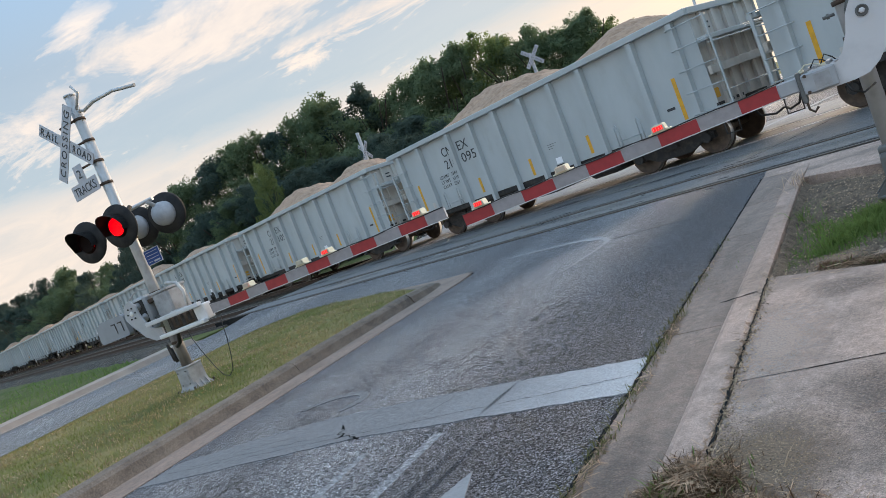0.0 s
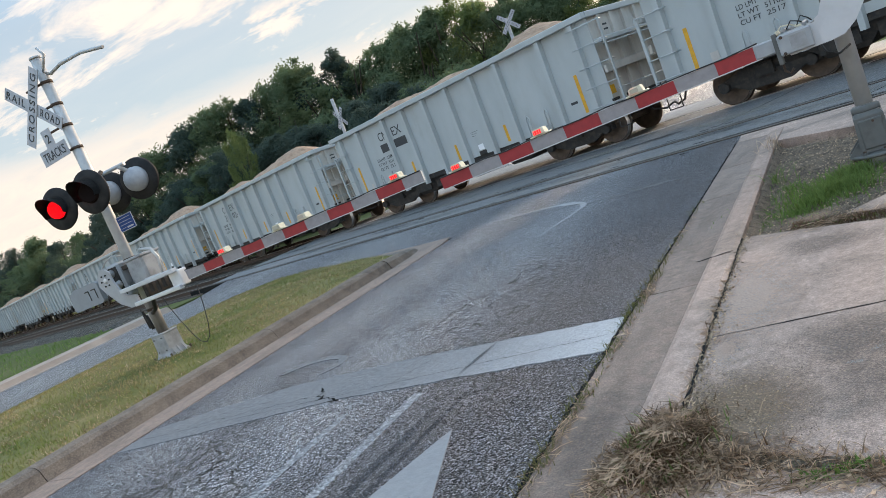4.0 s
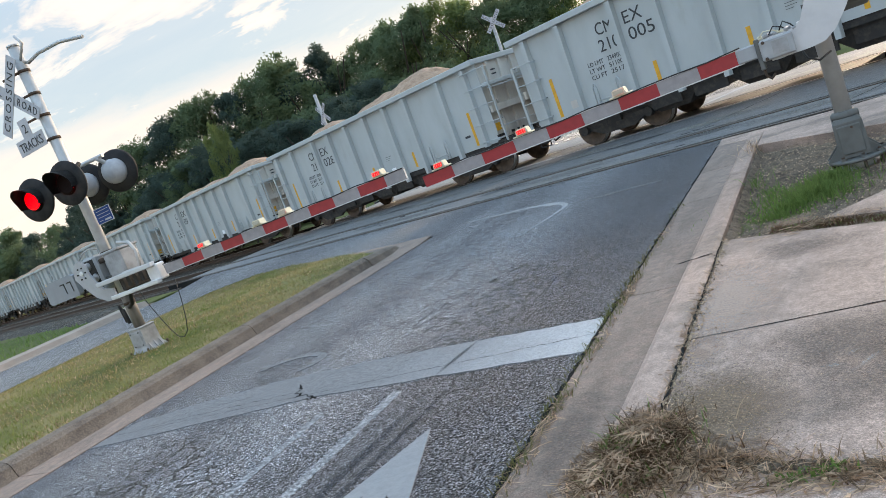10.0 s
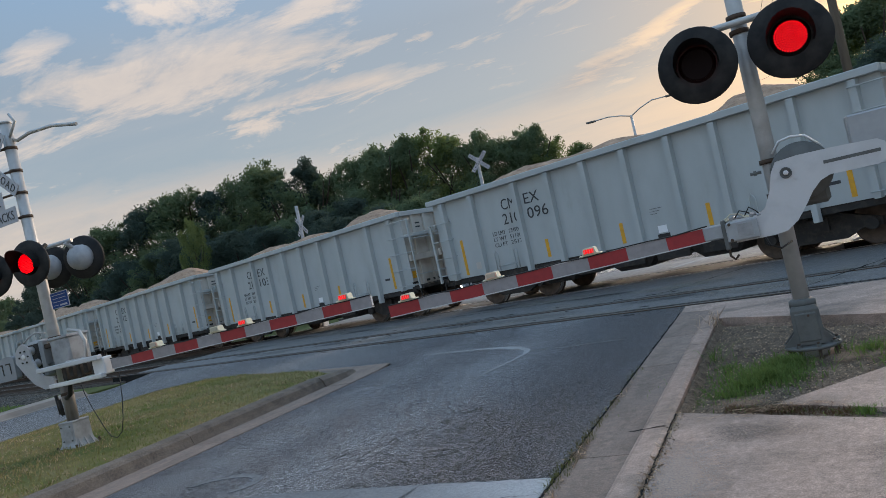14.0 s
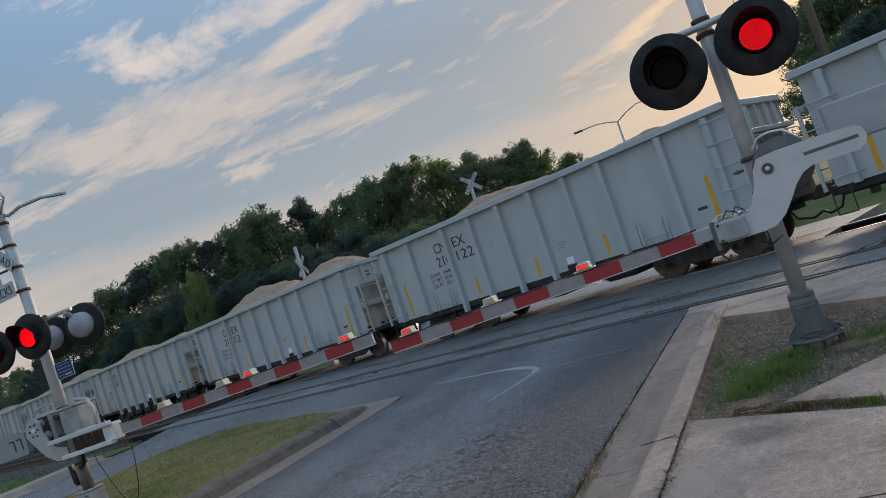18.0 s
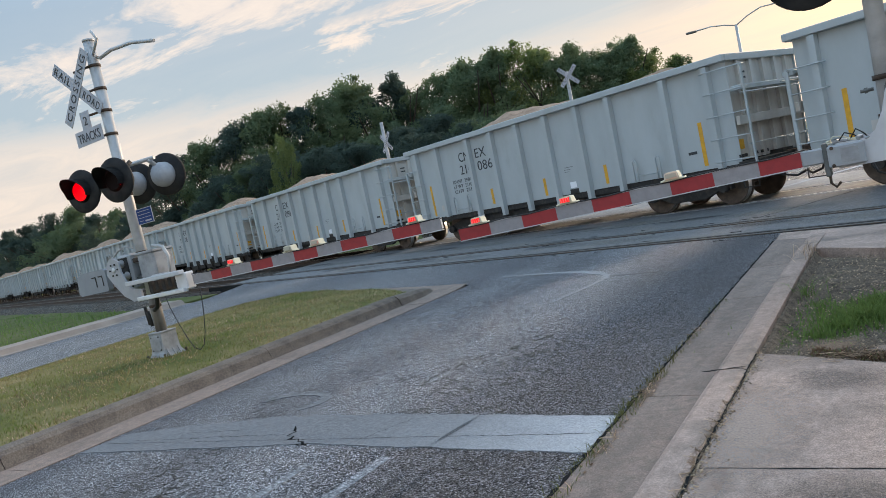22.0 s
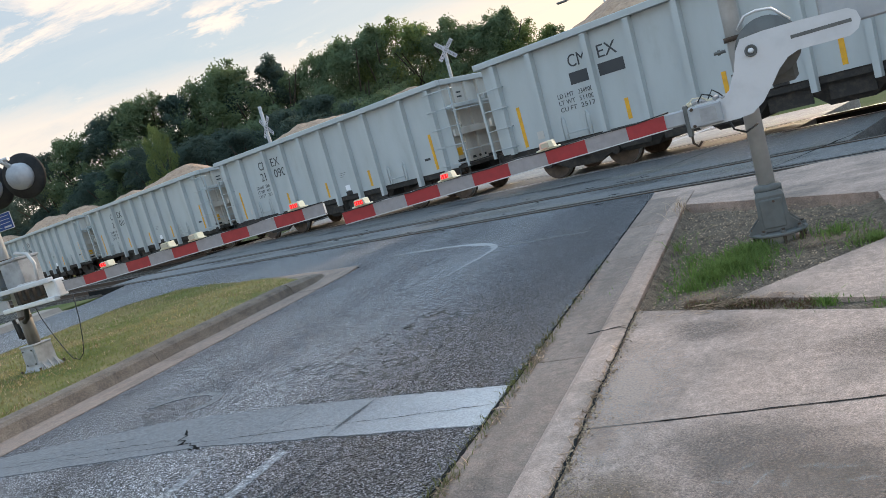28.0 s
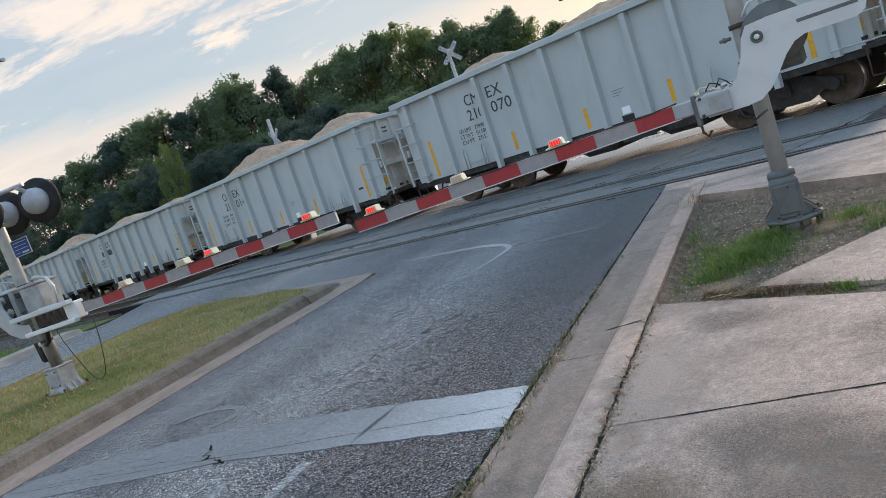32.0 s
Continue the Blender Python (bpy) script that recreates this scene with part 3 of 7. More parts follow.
def box(bm, x0, x1, y0, y1, z0, z1, bevel=0.0):
    vs = [bm.verts.new((x, y, z)) for z in (z0, z1) for x, y in ((x0, y0), (x1, y0), (x1, y1), (x0, y1))]
    fs = [bm.faces.new([vs[i] for i in f]) for f in ((3, 2, 1, 0), (4, 5, 6, 7), (0, 1, 5, 4), (1, 2, 6, 5), (2, 3, 7, 6), (3, 0, 4, 7))]
    if bevel:
        edges = list({e for f in fs for e in f.edges})
        bmesh.ops.bevel(bm, geom=edges, offset=bevel, segments=1, affect="EDGES")
    return bm


def B(*a, **k):
    return box(bmesh.new(), *a, **k)


def rod(bm, a, b, r, n=8, r2=None, cap=True):
    a, b = Vector(a), Vector(b)
    q = (b - a).to_track_quat("Z", "Y")
    rings = []
    for p, rad in ((a, r), (b, r if r2 is None else r2)):
        rings.append([bm.verts.new(p + q @ Vector((rad * math.cos(2 * math.pi * i / n), rad * math.sin(2 * math.pi * i / n), 0))) for i in range(n)])
    for i in range(n):
        f = bm.faces.new((rings[0][i], rings[0][(i + 1) % n], rings[1][(i + 1) % n], rings[1][i]))
        f.smooth = n > 6
    if cap:
        bm.faces.new(rings[0][::-1])
        bm.faces.new(rings[1])
    return bm


def R(*a, **k):
    return rod(bmesh.new(), *a, **k)


def tube(bm, pts, r, n=6):
    """One bent round bar through the points."""
    pts = [Vector(p) for p in pts]
    rings, side = [], None
    for i, p in enumerate(pts):
        d = ((pts[i] - pts[i - 1]).normalized() if i else Vector()) + ((pts[i + 1] - pts[i]).normalized() if i + 1 < len(pts) else Vector())
        d = d.normalized()
        side = (side - d * side.dot(d)).normalized() if side is not None and (side - d * side.dot(d)).length > 1e-4 else d.orthogonal().normalized()
        up2 = d.cross(side)
        rings.append([bm.verts.new(p + r * (side * math.cos(2 * math.pi * j / n) + up2 * math.sin(2 * math.pi * j / n))) for j in range(n)])
    for a, b in zip(rings, rings[1:]):
        for j in range(n):
            bm.faces.new((a[j], a[(j + 1) % n], b[(j + 1) % n], b[j])).smooth = True
    bm.faces.new(rings[0][::-1])
    bm.faces.new(rings[-1])
    return bm


def prism(bm, pts, z0, z1):
    """A plate with the outline pts (x, y), anticlockwise, between two heights (numbers, or one per corner for the top)."""
    tops = z1 if isinstance(z1, (list, tuple)) else [z1] * len(pts)
    lo = [bm.verts.new((x, y, z0)) for x, y in pts]
    hi = [bm.verts.new((x, y, z)) for (x, y), z in zip(pts, tops)]
    bm.faces.new(lo[::-1])
    bm.faces.new(hi)
    for i in range(len(pts)):
        j = (i + 1) % len(pts)
        bm.faces.new((lo[i], lo[j], hi[j], hi[i]))
    return bm


def P(pts, z0, z1):
    return prism(bmesh.new(), pts, z0, z1)


def plate_xz(bm, pts, y0, y1):
    """A plate with the outline pts (x, z) between two depths y."""
    a = [bm.verts.new((x, y0, z)) for x, z in pts]
    b = [bm.verts.new((x, y1, z)) for x, z in pts]
    bm.faces.new(a)
    bm.faces.new(b[::-1])
    for i in range(len(pts)):
        j = (i + 1) % len(pts)
        bm.faces.new((a[j], a[i], b[i], b[j]))
    bmesh.ops.recalc_face_normals(bm, faces=bm.faces)
    return bm


def lathe(bm, profile, n=24, axis="Y", at=(0, 0, 0)):
    """A turned shape: profile of (radius, along)."""
    at = Vector(at)
    rings = []
    for r, h in profile:
        ring = []
        for i in range(n):
            c, s = r * math.cos(2 * math.pi * i / n), r * math.sin(2 * math.pi * i / n)
            v = {"Y": (c, h, s), "Z": (c, s, h), "X": (h, c, s)}[axis]
            ring.append(bm.verts.new(at + Vector(v)))
        rings.append(ring)
    for a, b in zip(rings, rings[1:]):
        for i in range(n):
            f = bm.faces.new((a[i], a[(i + 1) % n], b[(i + 1) % n], b[i]))
            f.smooth = True
    bm.faces.new(rings[0][::-1])
    bm.faces.new(rings[-1])
    bmesh.ops.recalc_face_normals(bm, faces=bm.faces)
    return bm


def letters(text, size, material, spacing=1.0, width=None, depth=0.002):
    """Writing as a mesh, centred, in the x-z plane, read from -y."""
    cu = bpy.data.curves.new("writing", "FONT")
    cu.body, cu.size, cu.align_x, cu.align_y, cu.extrude, cu.space_character = text, size, "CENTER", "CENTER", depth, spacing
    cu.resolution_u = 3
    ob = new("writing", cu)
    dg = bpy.context.evaluated_depsgraph_get()
    me = bpy.data.meshes.new_from_object(ob.evaluated_get(dg))
    bpy.data.objects.remove(ob)
    xs = [v.co.x for v in me.vertices]
    k = 1.0
    if width and xs:
        k = width / max(1e-6, max(xs) - min(xs))
    mid = (max(xs) + min(xs)) / 2 if xs else 0
    ys = [v.co.y for v in me.vertices]
    midy = (max(ys) + min(ys)) / 2
    for v in me.vertices:
        v.co = Vector(((v.co.x - mid) * k, -v.co.z, v.co.y - midy))
    me.materials.clear()
    me.materials.append(material)
    return me

# ---- the plan: track frame ----
TRACK_U = Vector((-0.9379, 0.3470))          # along the track, away to the west
TRACK_N = Vector((0.3470, 0.9379))           # across it, northwards
TRACK_O = Vector((-5.0, 18.95))              # on the centre line of the far track
NEAR_D = -4.75                               # centre line of the near track
TRAVEL = math.degrees(math.atan2(-0.3470, 0.9379))
GAUGE = 0.7175


def tr(s, d):
    p = TRACK_O + s * TRACK_U + d * TRACK_N
    return (p.x, p.y)


def line_y(x, d):
    """y of the line parallel to the track at distance d."""
    p = TRACK_O + d * TRACK_N
    return p.y + (x - p.x) * TRACK_U.y / TRACK_U.x


ROAD_R, ROAD_L = -1.25, -5.72
EDGE = NEAR_D - GAUGE - 0.19

# ---- ground, roads, crossing ----
bm = bmesh.new()
prism(bm, [(-3000, -3000), (3000, -3000), (3000, 3000), (-3000, 3000)], -1.0, -0.32)
solo("ground", bm, M_GROUND, "wide green and straw coloured grassland", "ground", kind="structure")

bm = bmesh.new()
prism(bm, [(ROAD_L, -60), (ROAD_R, -60), (ROAD_R, line_y(ROAD_R, EDGE)), (ROAD_L, line_y(ROAD_L, EDGE))], -0.3, 0.0)
prism(bm, [(-17.2, -60), (-12.0, -60), (-12.0, 13.2), (-17.2, 15.2)], -0.3, 0.0)
prism(bm, [(-17.2, 15.2), (-12.0, 13.2), (ROAD_L, 10.6), (ROAD_L, line_y(ROAD_L, EDGE)), (-18.6, line_y(-18.6, EDGE))], -0.3, 0.0)
road = solo("road", bm, M_ASPHALT, "dark coarse asphalt carriageway with a worn surface", "road", kind="structure")

crossing = thing("crossing_surface", "patched dusty asphalt infill between the rails", "crossing", kind="structure")
for d0, d1, s0, s1, m in ((NEAR_D - GAUGE + 0.19, NEAR_D + GAUGE - 0.19, -10.5, 14.5, M_CROSSING), (NEAR_D + GAUGE + 0.19, -GAUGE - 0.16, -8.2, 14.0, M_CROSSING),
                          (-GAUGE + 0.1, GAUGE - 0.1, -6.45, 13.5, M_PANEL), (GAUGE + 0.1, 3.6, -6.5, 13.0, M_PANEL)):
    bm = bmesh.new()
    prism(bm, [tr(s0, d0), tr(s1, d0), tr(s1, d1), tr(s0, d1)][::-1], -0.3, 0.0)
    bmesh.ops.recalc_face_normals(bm, faces=bm.faces)
    part("infill_strip", bm, m, crossing)

bm = bmesh.new()
prism(bm, [(-17.5, line_y(-17.5, 3.6)), (0.5, line_y(0.5, 3.6)), (1.0, 90), (-19.0, 90)], -0.3, -0.002)
solo("road_north", bm, M_ASPHALT, "asphalt road going on beyond the railway", "road", kind="structure")


def rail_profile(bm, d, s0, s1):
    """A rail: foot, web and head, in the track frame."""
    pts = [(-0.075, -0.172), (0.075, -0.172), (0.075, -0.155), (0.012, -0.135), (0.012, -0.045), (0.036, -0.035), (0.036, -0.004),
           (0.028, 0.002), (-0.028, 0.002), (-0.036, -0.004), (-0.036, -0.035), (-0.012, -0.045), (-0.012, -0.135), (-0.075, -0.155)]
    ends = []
    for s in (s0, s1):
        ends.append([bm.verts.new((*tr(s, d + a), z)) for a, z in pts])
    n = len(pts)
    for i in range(n):
        f = bm.faces.new((ends[0][i], ends[0][(i + 1) % n], ends[1][(i + 1) % n], ends[1][i]))
        f.material_index = 0 if i in (6, 7, 8) else 1
    bmesh.ops.recalc_face_normals(bm, faces=bm.faces)


for d, name in ((NEAR_D, "near"), (0.0, "far")):
    track = thing("railway_track", "pair of worn steel rails set in the road crossing" if d else "pair of steel rails under the passing train", "railway track", "tracks", "structure")
    for sgn in (-1, 1):
        bm = bmesh.new()
        rail_profile(bm, d + sgn * GAUGE, -80, 260)
        part("rail", bm, [M_RAIL_OLD if d else M_RAIL, M_RUST], track)
        bm = bmesh.new()
        prism(bm, [tr(-11, d + sgn * GAUGE - 0.085), tr(-11, d + sgn * GAUGE + 0.085), tr(16, d + sgn * GAUGE + 0.085), tr(16, d + sgn * GAUGE - 0.085)][::-1], -0.3, -0.045)
        bmesh.ops.recalc_face_normals(bm, faces=bm.faces)
        part("flangeway", bm, M_CRACK, track)
        for side in (-1, 1):
            a, b = sorted((d + sgn * GAUGE + side * 0.062, d + sgn * GAUGE + side * (0.19 if d else 0.095)))
            bm = bmesh.new()
            prism(bm, [tr(-10.4 if d else -6.4, a), tr(-10.4 if d else -6.4, b), tr(14.4, b), tr(14.4, a)][::-1], -0.2, -0.012)
            bmesh.ops.recalc_face_normals(bm, faces=bm.faces)
            part("flange_strip", bm, M_PAD, track, "dark worn strip beside the rail")
# ballast beds beyond both ends of the crossing
rng = random.Random(4)
for s0, s1, lab in ((14.6, 260, "west"), (-80, -6.5, "east")):
    bm = bmesh.new()
    n = int(abs(s1 - s0) / 1.2)
    cols = []
    for i in range(n + 1):
        s = s0 + (s1 - s0) * i / n
        row = []
        for d, z in ((-9.3 + 1.6, -0.33), (-7.0, -0.21), (-3.0, -0.2), (-2.3, -0.27), (-1.9, -0.2), (2.2, -0.2), (4.2, -0.34)):
            row.append(bm.verts.new((*tr(s, d + rng.uniform(-.12, .12)), z + rng.uniform(-.015, .015))))
        cols.append(row)
    for a, b in zip(cols, cols[1:]):
        for i in range(6):
            bm.faces.new((a[i], a[i + 1], b[i + 1], b[i]))
    bmesh.ops.recalc_face_normals(bm, faces=bm.faces)
    solo("ballast", bm, M_BALLAST if lab == "west" else M_BALLAST_RUST, "grey stone ballast under the railway tracks" if lab == "west" else "dark rusty ballast under the railway tracks", "ballast", kind="structure")
# ties
tie_me = finish(B(-0.11, 0.11, -1.28, 1.28, -0.32, -0.175), "tie", M_TIE)
for d in (NEAR_D, 0.0):
    ties = thing("tie_row", "row of dark weathered timber ties", "railway ties", "tie rows", "structure")
    for s in [15.0 + 0.56 * i for i in range(70)] + [-6.8 - 0.56 * i for i in range(30)]:
        ob = part("tie", tie_me, M_TIE, ties)
        ob.matrix_world = pose(*tr(s, d), 0, 0, 0, TRAVEL)

# ---- kerbs, gutters, footway ----


def kerb_section(bm, xs, y0, y1):
    """xs: outline (x, z) of a kerb's section, swept along y."""
    a = [bm.verts.new((x, y0, z)) for x, z in xs]
    b = [bm.verts.new((x, y1, z)) for x, z in xs]
    bm.faces.new(a)
    bm.faces.new(b[::-1])
    for i in range(len(xs)):
        j = (i + 1) % len(xs)
        bm.faces.new((a[j], a[i], b[i], b[j]))
    bmesh.ops.recalc_face_normals(bm, faces=bm.faces)


kerb = thing("kerb", "weathered tan concrete kerb and gutter beside the footway", "kerb", kind="structure")
cuts = [-30, -9, -4.4, -1.3, 1.72, 4.76, 7.4, 8.95]
for y0, y1 in zip(cuts, cuts[1:]):
    bm = bmesh.new()
    kerb_section(bm, [(-0.845, -0.3), (-0.60, -0.3), (-0.60, 0.138), (-0.625, 0.15), (-0.735, 0.148), (-0.77, 0.128), (-0.835, 0.004)], y0 + 0.006, y1 - 0.006)
    part("kerb_stone", bm, M_KERB, kerb)
    bm = bmesh.new()
    kerb_section(bm, [(ROAD_R, -0.3), (-0.848, -0.3), (-0.848, 0.002), (ROAD_R, 0.006)], y0 + 0.004, y1 - 0.004)
    part("gutter_slab", bm, M_GUTTER, kerb)
part("gutter_slab", P([(ROAD_R, 8.96), (-0.848, 8.96), (-0.852, 10.66), (ROAD_R, 10.86)], -0.3, [0.006, 0.002, 0.002, 0.006]), M_GUTTER, kerb)
part("kerb_stone", P([(-0.845, 8.962), (-0.765, 8.962), (-0.765, 10.61), (-0.848, 10.65)], -0.3, [0.004, 0.134, 0.048, 0.004]), M_KERB, kerb)
part("kerb_stone", P([(-0.763, 8.962), (-0.60, 8.962), (-0.622, 10.55), (-0.763, 10.61)], -0.3, [0.136, 0.14, 0.052, 0.048]), M_KERB, kerb)
# ragged dark joint between the asphalt and the gutter
gap = random.Random(31)
ys = [0.4 + 0.045 * i for i in range(232)]
part("dirt_seam", P([(ROAD_R - gap.uniform(-0.004, 0.024), y) for y in ys] + [(ROAD_R + gap.uniform(0.004, 0.009), y) for y in ys[::-1]], -0.05, 0.0085), M_CRACK, kerb, "dark ragged seam at the gutter edge")

footway = thing("footway", "grey-brown concrete footway slabs with stained surfaces", "pavement", kind="structure")
SLABS = [
    [(-0.58, -9.0), (3.2, -9.0), (3.2, -3.0), (-0.58, -3.0)],
    [(-0.58, -2.985), (3.2, -2.985), (3.2, -0.40), (-0.58, -0.40)],
    [(-0.58, -0.385), (3.2, -0.385), (3.2, 2.12), (0.6, 2.145), (0.2, 2.17), (-0.14, 2.25), (-0.58, 2.39)],
    [(-0.58, 2.42), (-0.14, 2.285), (0.2, 2.205), (0.6, 2.175), (3.2, 2.15), (3.2, 3.55), (-0.58, 3.43)],
    [(-0.585, 3.445), (3.2, 3.565), (3.2, 3.75), (0.61, 4.50), (-0.16, 4.90), (-0.58, 5.10)],
    [(0.0, 5.05), (0.65, 4.68), (3.2, 3.93), (4.4, 6.9), (1.0, 5.97)],
    [(1.02, 5.99), (4.4, 6.92), (5.0, 8.0), (1.06, 7.48)],
    [(-0.59, 8.97), (1.04, 7.51), (5.0, 8.02), (5.2, line_y(5.2, EDGE - 0.06)), (0.9, line_y(0.9, EDGE - 0.06)), (-0.62, 10.55)],
]
for i, pts in enumerate(SLABS):
    tops = 0.132
    if i == 7:
        tops = [0.13, 0.13, 0.1, 0.02, 0.03, 0.05]
    part("slab", P(pts, -0.3, tops), M_CONCRETE, footway)
bm = P([(-1.24, 10.88), (-0.62, 10.57), (0.9, line_y(0.9, EDGE - 0.08)), (ROAD_R, line_y(ROAD_R, EDGE - 0.02))], -0.3, 0.004)
part("slab", bm, M_CONCRETE, footway)
# soil under and between the slabs, and in the bed
bm = bmesh.new()
rs = random.Random(8)
nx, ny = 30, 60
def in_bed(x, y):
    return -0.56 < x < 1.0 and 5.05 + max(0, x) < y < 8.85 - 0.93 * (x + 0.55)


def soil_z(x, y):
    """Low in the bed, and well under the slabs that slope down to the crossing."""
    if y > (8.85 - 0.90 * (x + 0.59) if x < 1.04 else 7.38 + 0.135 * (x - 1.04)):
        return -0.1
    return 0.065 if in_bed(x, y) else 0.114


grid = [[bm.verts.new((x, y, soil_z(x, y) + rs.uniform(-0.012, 0.012))) for x in [-0.59 + 5.6 * (i / nx) ** 1.6 for i in range(nx + 1)]] for y in [-9 + 13.4 * j / 20 for j in range(20)] + [4.4 + 4.5 * j / 40 for j in range(41)]]
ny = 60
for j in range(ny):
    for i in range(nx):
        bm.faces.new((grid[j][i], grid[j][i + 1], grid[j + 1][i + 1], grid[j + 1][i]))
solo("soil", bm, M_SOIL, "dry gritty soil between the slabs and in the planting bed", "soil", kind="structure")
bm = P([(3.2, -30), (60, -30), (60, 0), (5.2, 8.5), (3.2, 3.0)], -0.3, 0.09)
solo("verge", bm, M_GRASSY, "short dry grass beside the footway", "grass verge", kind="structure")

# loose soil washed over the slabs at the kerb, and grit in the bed
for cx, cy, rx, ry, seed in ((-0.60, 2.48, 0.12, 0.25, 1),):
    bm = bmesh.new()
    hub = bm.verts.new((cx, cy, 0.15))
    rings = []
    for f, z in ((0.35, 0.147), (0.7, 0.140), (1.0, 0.1325)):
        rings.append([bm.verts.new((max(-0.59, cx + rx * f * (1 + 0.35 * noise.noise((i * 0.9, f, seed))) * math.cos(6.2832 * i / 40)), cy + ry * f * (1 + 0.35 * noise.noise((i * 0.7, f, seed + 5))) * math.sin(6.2832 * i / 40), z + 0.004 * noise.noise((i, f * 9, seed)))) for i in range(40)])
    for i in range(40):
        j = (i + 1) % 40
        bm.faces.new((hub, rings[0][i], rings[0][j])).smooth = True
        for a, b in zip(rings, rings[1:]):
            bm.faces.new((a[i], b[i], b[j], a[j])).smooth = True
    bmesh.ops.recalc_face_normals(bm, faces=bm.faces)
    solo("soil_patch", bm, M_SOIL, "loose brown soil washed over the slab beside the kerb", "soil", kind="structure")
rs = random.Random(77)
verts, faces = [], []


def pebble(x, y, z, s):
    i0 = len(verts)
    for dx, dy, dz in ((1, 0, 0), (0, 1, 0), (-1, 0, 0), (0, -1, 0), (0.1, 0, 0.8), (0, 0, -0.5)):
        verts.append((x + s * dx * rs.uniform(0.6, 1.2), y + s * dy * rs.uniform(0.6, 1.2), z + s * dz * rs.uniform(0.6, 1.1)))
    for a, b in ((0, 1), (1, 2), (2, 3), (3, 0)):
        faces.extend([(i0 + a, i0 + b, i0 + 4), (i0 + b, i0 + a, i0 + 5)])


for _ in range(4200):
    x, y = rs.uniform(-0.57, 0.98), rs.uniform(5.0, 8.6)
    if y < 8.9 - 0.93 * (x + 0.55) and y > 5.0 + max(0, x) * 1.0:
        pebble(x, y, 0.075, rs.uniform(0.003, 0.010))
for _ in range(3600):
    q = abs(rs.gauss(0, 0.17))
    pebble(-0.56 + q, rs.gauss(2.62, 0.22) - 0.25 * q, 0.1335, rs.uniform(0.0015, 0.0045))
for _ in range(500):
    pebble(-0.60 + abs(rs.gauss(0, 0.03)), rs.uniform(2.5, 5.1), 0.137, rs.uniform(0.003, 0.009))
me = bpy.data.meshes.new("grit")
me.from_pydata([(max(-0.6, x), y, z) for x, y, z in verts], [], faces)
me.materials.append(M_GRIT)
tagged(new("grit", me), "scattered grit and small stones on soil and slabs", "gravel", kind="stuff")

# ---- the median ----
median = thing("median", "grassy traffic island with a weathered concrete kerb", "median", kind="structure")
mcuts = [-40, -12, -4, 0.4, 3.5, 6.6, 9.3]
for y0, y1 in zip(mcuts, mcuts[1:]):
    bm = bmesh.new()
    kerb_section(bm, [(-6.15, -0.3), (-6.15, 0.012), (-6.175, 0.06), (-6.195, 0.115), (-6.24, 0.15), (-6.33, 0.165), (-6.41, 0.158), (-6.44, 0.12), (-6.44, -0.3)], y0 + 0.004, y1 - 0.004)
    part("kerb_stone", bm, M_KERB_DARK, median)
    bm = bmesh.new()
    kerb_section(bm, [(ROAD_L, -0.3), (ROAD_L, 0.006), (-6.147, 0.012), (-6.147, -0.3)], y0 + 0.004, y1 - 0.004)
    part("gutter_slab", bm, M_GUTTER, median)
# rounded nose
nose_in = [(-6.44, 9.31), (-6.46, 9.8), (-6.6, 10.15), (-7.1, 10.5), (-9.4, 11.5), (-11.2, 12.3), (-11.65, 12.2), (-11.8, 11.6)]
nose_out = [(ROAD_L, 9.31), (-5.74, 10.2), (-5.85, 10.75), (-6.5, 10.95), (-9.2, 12.05), (-11.3, 12.95), (-12.0, 12.75), (-12.2, 11.6)]
bm = bmesh.new()
rows = []
for (xi, yi), (xo, yo), k in zip(nose_in, nose_out, (1.1, 0.9, 0.6, 0.45, 0.4, 0.4, 0.6, 0.9)):
    rows.append([bm.verts.new((xo + (xi - xo) * f, yo + (yi - yo) * f, z)) for f, z in ((0, -0.3), (0, 0.008), (0.58, 0.012), (0.63, 0.10 * k), (0.72, 0.145 * k), (1.0, 0.14 * k), (1.0, -0.3))])
for a, b in zip(rows, rows[1:]):
    for i in range(6):
        bm.faces.new((a[i], a[i + 1], b[i + 1], b[i])).material_index = 1 if i < 2 else 0
bm.faces.new(rows[0])
bm.faces.new(rows[-1][::-1])
bmesh.ops.recalc_face_normals(bm, faces=bm.faces)
part("kerb_stone", bm, [M_KERB_DARK, M_GUTTER], median)
bm = bmesh.new()
kerb_section(bm, [(-12.2, -0.3), (-12.2, 0.006), (-12.05, 0.01), (-11.98, 0.12), (-11.8, 0.13), (-11.8, -0.3)], -40, 11.6)
part("kerb_stone", bm, M_KERB_DARK, median)


def lawn_z(x, y):
    """Height of the island's turf: a low dome."""
    a = max(0.0, min(1.0, (-6.44 - x) / 1.2)) * max(0.0, min(1.0, (x + 11.8) / 1.2))
    end = np.interp(-x, [6.44, 6.6, 7.1, 9.4, 11.2, 11.8], [9.8, 10.15, 10.5, 11.5, 12.3, 11.7])
    dip = 0.07 * max(0.0, 1 - max(0.0, end - y) / 1.2)
    return 0.125 + 0.07 * a - dip + 0.02 * noise.noise((x * 0.9, y * 0.9, 0))


bm = bmesh.new()
nx, ny = 22, 90


def lawn_xy(i, j):
    x = -6.44 + (-11.8 + 6.44) * i / nx
    top = np.interp(-x, [6.44, 6.6, 7.1, 9.4, 11.2, 11.8], [9.8, 10.15, 10.5, 11.5, 12.3, 11.7])
    return x, -40 + (top + 40) * (j / ny) ** 0.6


